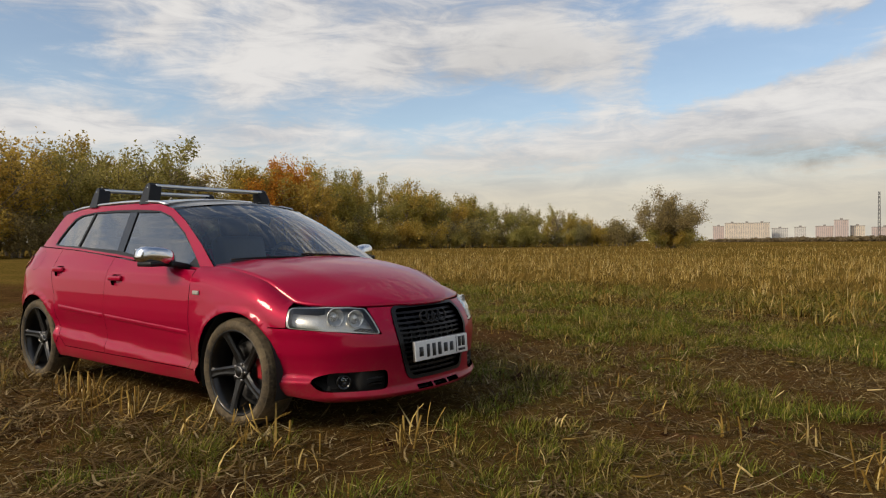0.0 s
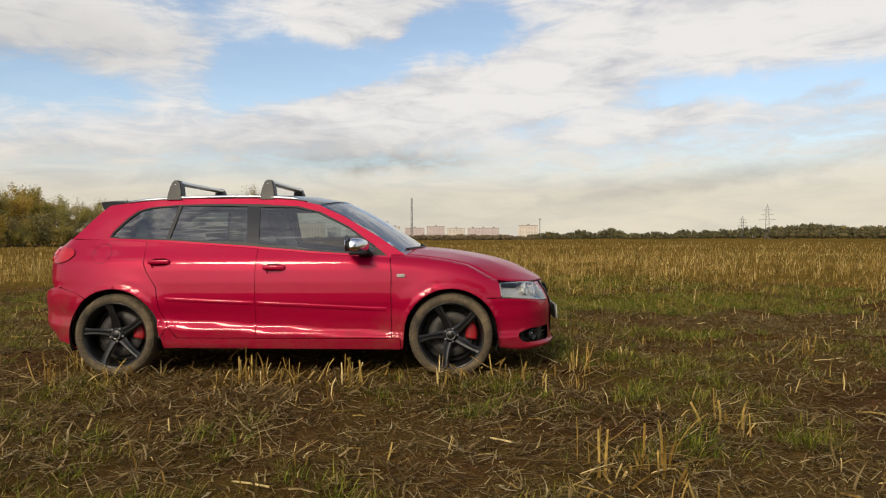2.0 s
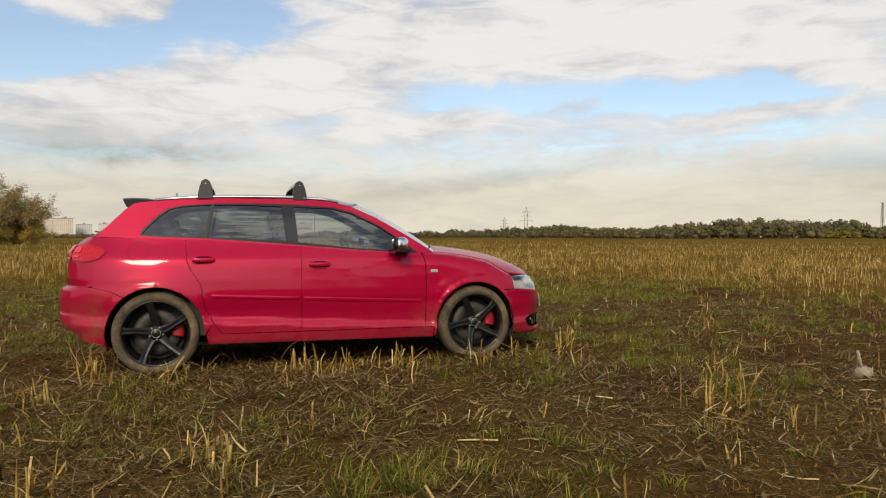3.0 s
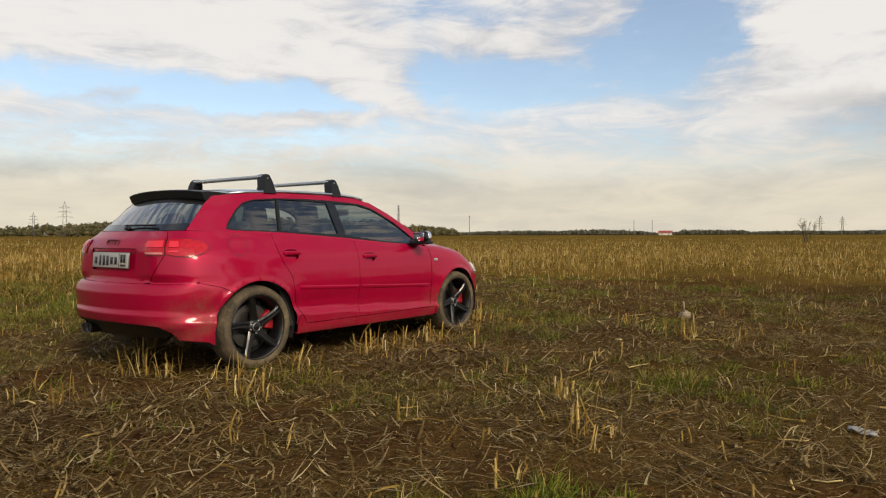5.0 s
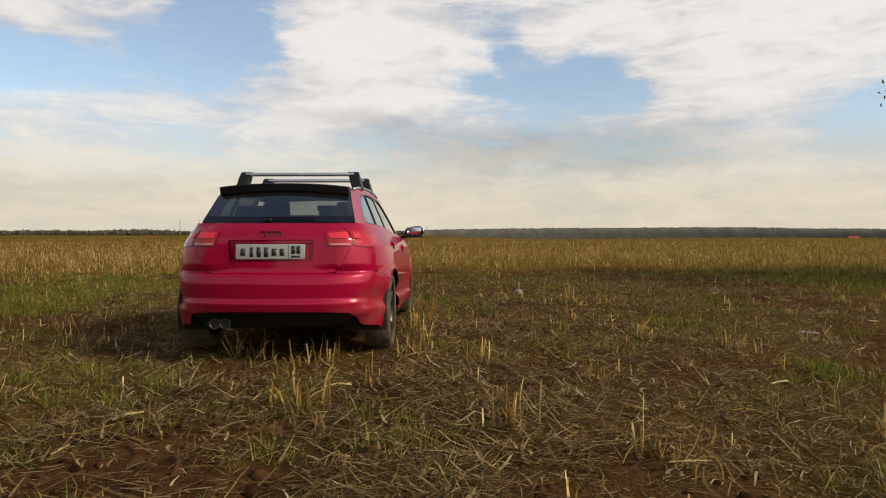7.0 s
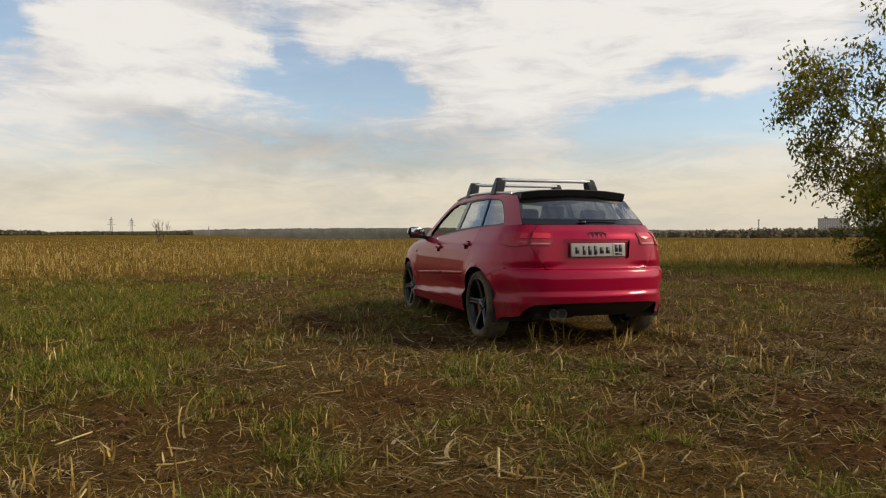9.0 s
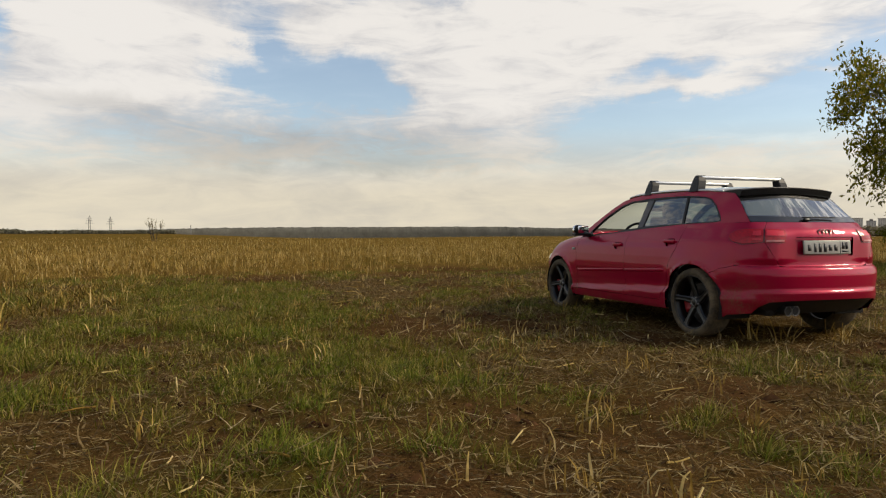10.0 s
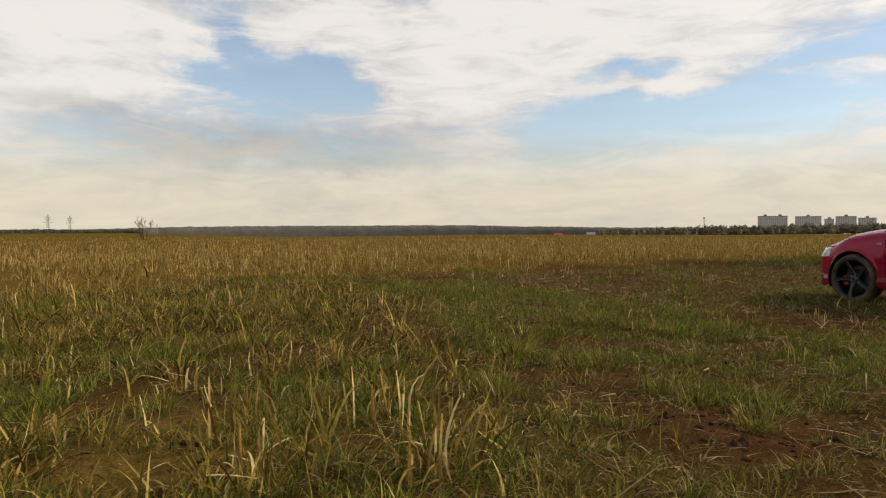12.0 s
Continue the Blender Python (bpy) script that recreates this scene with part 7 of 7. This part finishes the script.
CHAFF = blade_material("matted_chaff", [(0.0, (0.03842, 0.02486, 0.01017)), (0.3, (0.09266, 0.06441, 0.02034)), (0.55, (0.1559, 0.1175, 0.03729)), (0.8, (0.2655, 0.1865, 0.06667)), (1.0, (0.4972, 0.3842, 0.1695))])
CLOD = blade_material("soil_crumb", [(0.0, (0.020, 0.0074, 0.0022)), (0.6, (0.056, 0.0250, 0.0090)), (1.0, (0.110, 0.053, 0.021))], 0.95, 0.0)
GRASS = blade_material("green_grass", [(0.0, (0.0616, 0.0616, 0.0079)), (0.36, (0.1320, 0.1250, 0.0141)), (0.66, (0.2244, 0.1892, 0.0299)), (0.88, (0.3256, 0.2376, 0.0616)), (1.0, (0.4752, 0.3432, 0.1320))], 0.55, 0.25,
                       [(0.0, (0.055, 0.074, 0.009)), (0.45, (0.132, 0.162, 0.016)), (0.80, (0.222, 0.222, 0.030)), (0.93, (0.34, 0.275, 0.062)), (1.0, (0.48, 0.36, 0.13))])


BUNCHES = [(-0.3, -1.08), (0.18, -1.08), (0.57, -1.08), (1.26, -1.08), (-1.68, -1.08), (-1.17, -1.08), (-1.78, -0.42), (-1.9, -0.28), (-1.66, 0.12), (-1.56, 0.41), (-1.92, -1.58), (-0.2, -0.98), (-0.05, -1.05), (-0.81, -3.21), (-4.15, -2.29), (-2.67, -0.85), (-3.4, -0.5),
           (-3.78, -1.65), (-3.96, -3.42), (-1.48, -3.6), (2.21, -3.02), (4.4, 0.13), (1.69, -1.0), (2.3, -0.5), (2.84, -2.13), (1.99, -2.99), (-0.76, 8.96), (-1.86, 8.02),
           (-2.4, 7.96), (-2.81, 8.14), (-2.49, 8.79), (-0.21, 7.94)]
GOLDEN = [(-0.4, 9.0), (-2.54, 8.51), (-1.6, 7.94), (-2.76, 8.12), (-0.61, 6.65), (1.11, 7.5), (3.24, 6.25), (-0.56, 7.91), (0.4, 8.4), (2.2, 7.3), (-2.2, 7.36), (4.4, 6.8), (-0.5, 7.15), (-0.15, 7.4), (0.6, 7.2), (1.4, 7.6), (2.3, 7.7), (-1.0, 7.3), (0.1, 7.05), (1.0, 7.0), (2.9, 7.2), (3.6, 7.0)]
TUFTS = [(-1.58, 7.3), (-1.84, 6.37), (-2.2, 7.3), (-0.61, 6.6), (-0.9, 8.4), (-1.35, 9.1), (3.11, -2.59), (1.62, -1.35), (-2.71, 6.53), (0.6, 5.2), (-1.2, 5.6), (2.1, 4.6), (-0.6, -5.2), (0.9, -5.9)]


def clumps(rng, spots, low, high, spread, size, wide, seg=3):
    """Bunches of broken stalks round each spot: upright butts with some snapped over."""
    k = rng.integers(low, high, len(spots))
    c = np.repeat(spots, k, 0)
    n = len(c)
    c[:, :2] += rng.normal(0, spread, (n, 2))
    snapped = rng.uniform(0, 1, n) < 0.45
    return blades(rng, c, rng.uniform(*size, n) * np.where(snapped, 1.35, 1.0), rng.uniform(*wide, n), rng.normal(0, 22, n), np.where(snapped, rng.uniform(60, 135, n), rng.uniform(-6, 22, n)), seg, tip=0.55, twist=0.7, curl=35)


def rods(rng, pos, length, radius, lean, yaw=None):
    """Straight stems of stalk, with their cut ends closed; lean in degrees from upright."""
    n, sides = len(pos), 6
    yaw = rng.uniform(0, 2 * np.pi, n) if yaw is None else yaw
    a = np.radians(lean)
    way = np.column_stack([np.cos(yaw) * np.sin(a), np.sin(yaw) * np.sin(a), np.cos(a)])
    u = np.column_stack([-np.sin(yaw), np.cos(yaw), np.zeros(n)])
    w = np.cross(way, u)
    rows = []
    for s, thin in ((0.0, 1.0), (0.5, 0.92), (1.0, 0.86)):
        mid = pos + way * (length * s)[:, None] + w * (rng.normal(0, 0.012, n) * length / 0.3 * (s == 0.5))[:, None]
        for k in range(sides):
            c = 2 * np.pi * k / sides
            rows.append(mid + (u * math.cos(c) + w * math.sin(c)) * (radius * thin)[:, None])
    v = np.stack(rows, 1).reshape(-1, 3)
    base = np.arange(n) * 3 * sides
    q = [np.column_stack([base + r * sides + k, base + r * sides + (k + 1) % sides, base + (r + 1) * sides + (k + 1) % sides, base + (r + 1) * sides + k]) for r in (0, 1) for k in range(sides)]
    q += [np.column_stack([base + 12, base + 12 + k, base + 13 + k, base + 14 + k]) for k in (1, 3)]
    return v, np.concatenate(q)


def tufts(rng, spots, low, high, spread, size, wide, lean, bend, seg=2, tip=0.1, curl=40):
    """Bunches of leaves that spring from each spot and part towards their tips."""
    k = rng.integers(low, high, len(spots))
    grow = np.repeat(rng.uniform(0.65, 1.3, len(spots)), k)
    c = np.repeat(spots, k, 0)
    n = len(c)
    off = rng.normal(0, spread, (n, 2)) * grow[:, None]
    c[:, :2] += off
    yaw = np.arctan2(off[:, 1], off[:, 0]) + rng.normal(0, 0.9, n)
    return blades(rng, c, rng.uniform(*size, n) * grow, rng.uniform(*wide, n), rng.uniform(*lean, n), rng.uniform(*bend, n), seg, yaw, tip, 0.9, curl)


def tangles(rng, spots, low, high, spread, size, wide, rise):
    """Heaps of torn leaves that lie more or less one way."""
    k = rng.integers(low, high, len(spots))
    c = np.repeat(spots, k, 0)
    n = len(c)
    c[:, :2] += rng.normal(0, spread, (n, 2))
    c[:, 2] += rng.uniform(0.0, rise, n)
    yaw = np.repeat(rng.uniform(0, 2 * np.pi, len(spots)), k) + rng.normal(0, 0.7, n) + np.pi * rng.integers(0, 2, n)
    return blades(rng, c, rng.gamma(3.2, size / 3.2, n) + 0.04, rng.uniform(*wide, n), rng.uniform(66, 96, n), rng.uniform(-28, 38, n), 4, yaw, 0.35, rng.uniform(-1.8, 1.8, n), 38)


def build_plants():
    rng = np.random.default_rng(7)
    open_ground = lambda x, y: np.where(under_car(x, y), 0.15, 1.0)
    # straw litter, lying: fine bits, torn leaves in heaps
    pieces = []
    p = scatter(rng, 150000, -8, 9, -8.5, 10, litter)
    n = len(p)
    p[:, 2] += rng.uniform(-0.004, 0.022, n)
    pieces.append(blades(rng, p, rng.gamma(2.0, 0.032, n) + 0.02, rng.gamma(3.0, 0.0016, n) + 0.0016, rng.uniform(68, 100, n), rng.uniform(-35, 45, n), 2, tip=0.55, twist=1.0, curl=45))
    spots = scatter(rng, 9500, -7.5, 8.5, -7.5, 9.5, lambda x, y: litter(x, y) * open_ground(x, y))
    pieces.append(tangles(rng, spots, 5, 13, 0.08, 0.085, (0.004, 0.011), 0.035))
    # trampled straw lies thickest behind and beside the car
    thick = lambda x, y: np.maximum(np.exp(-((x + 3.1) / 1.8) ** 2 - ((y + 0.9) / 1.5) ** 2), 0.85 * np.exp(-((x - 0.8) / 3.2) ** 2 - ((y + 1.75) / 0.9) ** 2)) * np.clip(-0.10 + 1.6 * lattice(x, y, 0.8, 33), 0, 1) * (1 - 0.6 * bare(x, y)) * open_ground(x, y)
    p = scatter(rng, 70000, -7, 4.5, -6, 2.5, thick)
    n = len(p)
    p[:, 2] += rng.uniform(0.0, 0.035, n)
    pieces.append(blades(rng, p, rng.gamma(2.6, 0.028, n) + 0.04, rng.gamma(4.0, 0.0018, n) + 0.0025, rng.uniform(70, 98, n), rng.uniform(-25, 35, n), 2, tip=0.6, twist=0.8, curl=70))
    spots = scatter(rng, 7000, -7, 4.5, -6, 2.5, thick)
    pieces.append(tangles(rng, spots, 5, 13, 0.09, 0.10, (0.005, 0.014), 0.045))
    # broad flattened leaves
    p = scatter(rng, 9000, -7.5, 7, -7.5, 8, lambda x, y: litter(x, y) * 0.8 * open_ground(x, y))
    n = len(p)
    p[:, 2] += rng.uniform(0.003, 0.02, n)
    pieces.append(blades(rng, p, rng.uniform(0.07, 0.26, n), rng.uniform(0.008, 0.022, n), rng.uniform(78, 93, n), rng.uniform(-14, 22, n), 4, tip=0.25, twist=rng.uniform(-1.2, 1.2, n), curl=75))
    # straw pressed up against the tyres
    hubs = np.repeat([(cx, cy) for cx in (1.286, -1.286) for cy in (0.99, -0.99)], 16, 0)
    hubs = hubs + rng.normal(0, 1, hubs.shape) * (0.24, 0.06)
    hubs = np.column_stack([hubs, height(hubs[:, 0], hubs[:, 1])])
    pieces.append(tangles(rng, hubs, 4, 10, 0.05, 0.12, (0.005, 0.014), 0.07))
    v, q = merge(pieces)
    tagged(new("straw_litter", mesh_of("straw_litter", v, q, STRAW)), "tan and brown torn maize leaves and straw lying on the soil", "straw", kind="stuff")

    # short chaff and dead grass matted over the soil
    p = scatter(rng, 430000, -7.5, 7, -7.5, 10.8, lambda x, y: (0.22 + 0.78 * litter(x, y)) * (1 - 0.8 * bare(x, y)))
    n = len(p)
    p[:, 2] += rng.uniform(-0.002, 0.020, n)
    a, tilt = rng.uniform(0, 6.28, n), rng.normal(0.12, 0.30, n)
    run = rng.gamma(2.2, 0.018, n) + 0.012
    w = rng.uniform(0.0010, 0.0034, n)
    way = np.column_stack([np.cos(a) * np.cos(tilt), np.sin(a) * np.cos(tilt), np.sin(tilt)]) * run[:, None]
    side = np.column_stack([-np.sin(a), np.cos(a), rng.normal(0, 0.4, n)]) * w[:, None]
    v = np.stack([p - side, p + side, p + way], 1).reshape(-1, 3)
    tagged(new("chaff", mesh_of("chaff", v, np.arange(3 * n).reshape(n, 3), CHAFF)), "short brown and olive chaff matted over the soil", "chaff", kind="stuff")

    # cut stems, lying and upright
    p = scatter(rng, 2600, -7, 7, -7, 9, lambda x, y: litter(x, y) * 0.6 * open_ground(x, y))
    n = len(p)
    r = rng.uniform(0.003, 0.0075, n)
    p[:, 2] += r + rng.uniform(0.0, 0.02, n)
    pieces = [rods(rng, p, rng.gamma(3.0, 0.032, n) + 0.04, r * 0.8, rng.uniform(82, 94, n))]
    marks = np.array(BUNCHES, float)
    c = np.repeat(np.column_stack([marks, height(marks[:, 0], marks[:, 1]) - 0.01]), rng.integers(2, 6, len(marks)), 0)
    n = len(c)
    c[:, :2] += rng.normal(0, 0.07, (n, 2))
    pieces.append(rods(rng, c, rng.uniform(0.07, 0.22, n), rng.uniform(0.0045, 0.0085, n), rng.normal(0, 16, n)))
    p = scatter(rng, 900, -7, 9, -8, 10, lambda x, y: np.where(under_car(x, y) | trodden(x, y), 0, 0.35 * (1 - 0.6 * bare(x, y))))
    n = len(p)
    p[:, 2] -= 0.01
    pieces.append(rods(rng, p, rng.uniform(0.04, 0.14, n), rng.uniform(0.0035, 0.007, n), rng.normal(0, 24, n)))
    v, q = merge(pieces)
    tagged(new("cut_stems", mesh_of("cut_stems", v, q, STALK)), "pale cut maize stems, some standing and some fallen", "stubble", kind="stuff")

    # standing stalks: lone ones and bunches on the trodden part, a stand beyond it
    pieces = []
    spots = scatter(rng, 4300, -8, 11, -13.5, 10, lambda x, y: np.where(under_car(x, y) | trodden(x, y), 0, (0.30 + 0.6 * stubble(x, y)) * (1 - 0.8 * bare(x, y))))
    pieces.append(clumps(rng, spots, 3, 9, 0.05, (0.03, 0.145), (0.005, 0.013), 3))
    # bunches that stand out round the car and along the walk
    marks = np.column_stack([marks, height(marks[:, 0], marks[:, 1])])
    pieces.append(clumps(rng, marks, 8, 16, 0.06, (0.09, 0.24), (0.006, 0.015), 5))
    pieces.append(tangles(rng, marks, 8, 18, 0.13, 0.13, (0.006, 0.016), 0.09))
    for r0, r1, count, low, high in ((4, 15, 4200, 3, 9), (15, 27, 13000, 3, 9)):
        p = ring_scatter(rng, count, r0, r1, lambda x, y: stubble(x, y) * np.clip(-0.25 + 1.1 * lattice(x, y, 1.9, 41) + 0.8 * lattice(x, y, 0.6, 42), 0, 1) * np.where(trodden(x, y), 0, 1))
        pieces.append(clumps(rng, p, low, high, 0.055, (0.10, 0.31), (0.006, 0.014), 3))
    for r0, r1, count, grow in ((26, 45, 56000, 1.9), (45, 90, 50000, 3.4), (90, 190, 32000, 6.0)):
        p = ring_scatter(rng, count, r0, r1, lambda x, y: stubble(x, y) * np.clip(0.10 + 1.25 * lattice(x, y, 2.4, 41), 0, 1))
        n = len(p)
        pieces.append(blades(rng, p, rng.uniform(0.10, 0.34, n), rng.uniform(0.004, 0.011, n) * grow, rng.uniform(0, 28, n), rng.uniform(0, 95, n) * rng.integers(0, 2, n), 2 if r0 < 45 else 1, tip=0.4))
    v, q = merge(pieces)
    tagged(new("dry_stalks", mesh_of("dry_stalks", v, q, STALK)), "golden dry stalks standing in the harvested field", "stubble", kind="stuff")

    # bent wilted leaves among the near stalks, in heavy bunches where the uncut edge begins
    pieces = []
    p = ring_scatter(rng, 34000, 4, 17, lambda x, y: stubble(x, y) * np.clip(-0.7 + 2.6 * lattice(x, y, 0.7, 43), 0, 1))
    n = len(p)
    pieces.append(blades(rng, p, rng.uniform(0.12, 0.36, n), rng.uniform(0.006, 0.017, n), rng.uniform(5, 45, n), rng.uniform(30, 115, n), 4, tip=0.12, twist=0.9))
    p = ring_scatter(rng, 42000, 14, 48, lambda x, y: stubble(x, y) * np.clip(-0.6 + 1.3 * lattice(x, y, 1.9, 41) + 0.9 * lattice(x, y, 0.6, 44), 0, 1))
    n = len(p)
    pieces.append(blades(rng, p, rng.uniform(0.14, 0.40, n), rng.uniform(0.014, 0.034, n), rng.uniform(10, 70, n), rng.uniform(20, 100, n), 2, tip=0.2, twist=0.9))
    edge = lambda x, y: np.clip((y - np.interp(x, [-5, -1, 0.7, 3.4, 7], [7.9, 7.1, 6.9, 6.5, 5.6])) / 1.0, 0, 1)
    spots = scatter(rng, 3400, -4.4, 7, 5.5, 12.5, lambda x, y: edge(x, y) * np.clip(-1.15 + 3.2 * lattice(x, y, 0.75, 45), 0, 1) * (1 - 0.9 * bare(x, y)))
    pieces.append(tufts(rng, spots, 10, 28, 0.10, (0.10, 0.32), (0.005, 0.016), (10, 75), (30, 130), 4, 0.10, 80))
    # heavy golden bunches whose long leaves droop
    marks = np.array(GOLDEN, float)
    marks = np.column_stack([marks, height(marks[:, 0], marks[:, 1])])
    pieces.append(tufts(rng, marks, 16, 30, 0.06, (0.22, 0.46), (0.008, 0.021), (4, 40), (55, 150), 6, 0.08, 50))
    pieces.append(tangles(rng, spots[::2], 5, 14, 0.12, 0.13, (0.007, 0.018), 0.09))
    v, q = merge(pieces)
    tagged(new("wilted_leaves", mesh_of("wilted_leaves", v, q, WILT)), "bent tan wilted leaves among the stalks", "leaves", kind="stuff")

    # green grass in tufts
    pieces = []
    p = scatter(rng, 120000, -8, 11, -8.5, 11, lambda x, y: greenness(x, y) * np.where(under_car(x, y), 0, 1))
    n = len(p)
    pieces.append(blades(rng, p, rng.uniform(0.02, 0.08, n), rng.uniform(0.003, 0.007, n), rng.uniform(5, 60, n), rng.uniform(0, 40, n), 1, tip=0.1))
    spots = scatter(rng, 24000, -7.5, 10, -8, 10.5, lambda x, y: greenness(x, y) ** 1.1 * np.where(under_car(x, y), 0, 1))
    pieces.append(tufts(rng, spots, 16, 46, 0.045, (0.05, 0.13), (0.0035, 0.0075), (2, 55), (15, 85)))
    # rank grass in the lee of the ash tree
    spots = scatter(rng, 5200, -3, 13, -14.5, -7.5, lambda x, y: np.clip(0.15 + greenness(x, y), 0, 1))
    pieces.append(tufts(rng, spots, 12, 34, 0.07, (0.06, 0.20), (0.004, 0.010), (2, 50), (10, 80)))
    # longer grass mixed into the wilted edge
    spots = scatter(rng, 1500, -4.2, 6, 5.8, 11.5, lambda x, y: np.clip(edge(x, y) + 0.15, 0, 1) * np.clip(-0.6 + 2.3 * lattice(x, y, 0.7, 46), 0, 1))
    pieces.append(tufts(rng, spots, 20, 50, 0.07, (0.08, 0.20), (0.004, 0.009), (0, 55), (15, 95), 3))
    # single tufts of longer grass
    marks = np.array(TUFTS, float)
    pieces.append(tufts(rng, np.column_stack([marks, height(marks[:, 0], marks[:, 1])]), 150, 230, 0.07, (0.08, 0.19), (0.003, 0.006), (0, 60), (15, 75), 3))
    p = ring_scatter(rng, 26000, 10, 45, greenness)
    n = len(p)
    pieces.append(blades(rng, p, rng.uniform(0.06, 0.18, n), rng.uniform(0.006, 0.014, n), rng.uniform(0, 40, n), rng.uniform(5, 60, n), 2, tip=0.1))
    v, q = merge(pieces)
    tagged(new("grass", mesh_of("grass", v, q, GRASS)), "short green grass growing in uneven tufts", "grass", kind="stuff")

    # crumbs and clods of soil
    p = scatter(rng, 30000, -7.5, 7, -8, 8.5, lambda x, y: np.clip(0.25 * (1 - litter(x, y)) + 0.9 * bare(x, y), 0.04, 1))
    n = len(p)
    r = (rng.gamma(1.6, 0.006, n) + 0.005)[:, None, None]
    unit = np.array([(1, 0, 0), (0, 1, 0), (-1, 0, 0), (0, -1, 0), (0.2, 0.1, 0.8)])
    v = unit[None] * r * rng.uniform(0.6, 1.5, (n, 5, 3))
    a = rng.uniform(0, 6.28, n)[:, None]
    v = np.stack([v[..., 0] * np.cos(a) - v[..., 1] * np.sin(a), v[..., 0] * np.sin(a) + v[..., 1] * np.cos(a), v[..., 2]], -1) + p[:, None, :]
    tri = np.array([(0, 1, 4), (1, 2, 4), (2, 3, 4), (3, 0, 4)])
    q = (np.arange(n)[:, None, None] * 5 + tri[None]).reshape(-1, 3)
    crumbs = v.reshape(-1, 3), q
    p = scatter(rng, 15000, -7.5, 7, -8, 9, lambda x, y: bare(x, y) * np.where(under_car(x, y), 0.3, 1))
    n = len(p)
    r = (rng.gamma(1.5, 0.0060, n) + 0.004)[:, None, None]
    big = p[:, None, :] + BALL[None] * r * rng.uniform(0.55, 1.3, (n, 12, 1)) * (1.2, 1.0, 0.7)
    v, q = merge([crumbs, (big.reshape(-1, 3), (np.arange(n)[:, None, None] * 12 + FACES[None]).reshape(-1, 3))])
    tagged(new("soil_clods", mesh_of("soil_clods", v.reshape(-1, 3), q, CLOD, False)), "dark brown crumbs and clods of soil", "soil", kind="stuff")


build_plants()
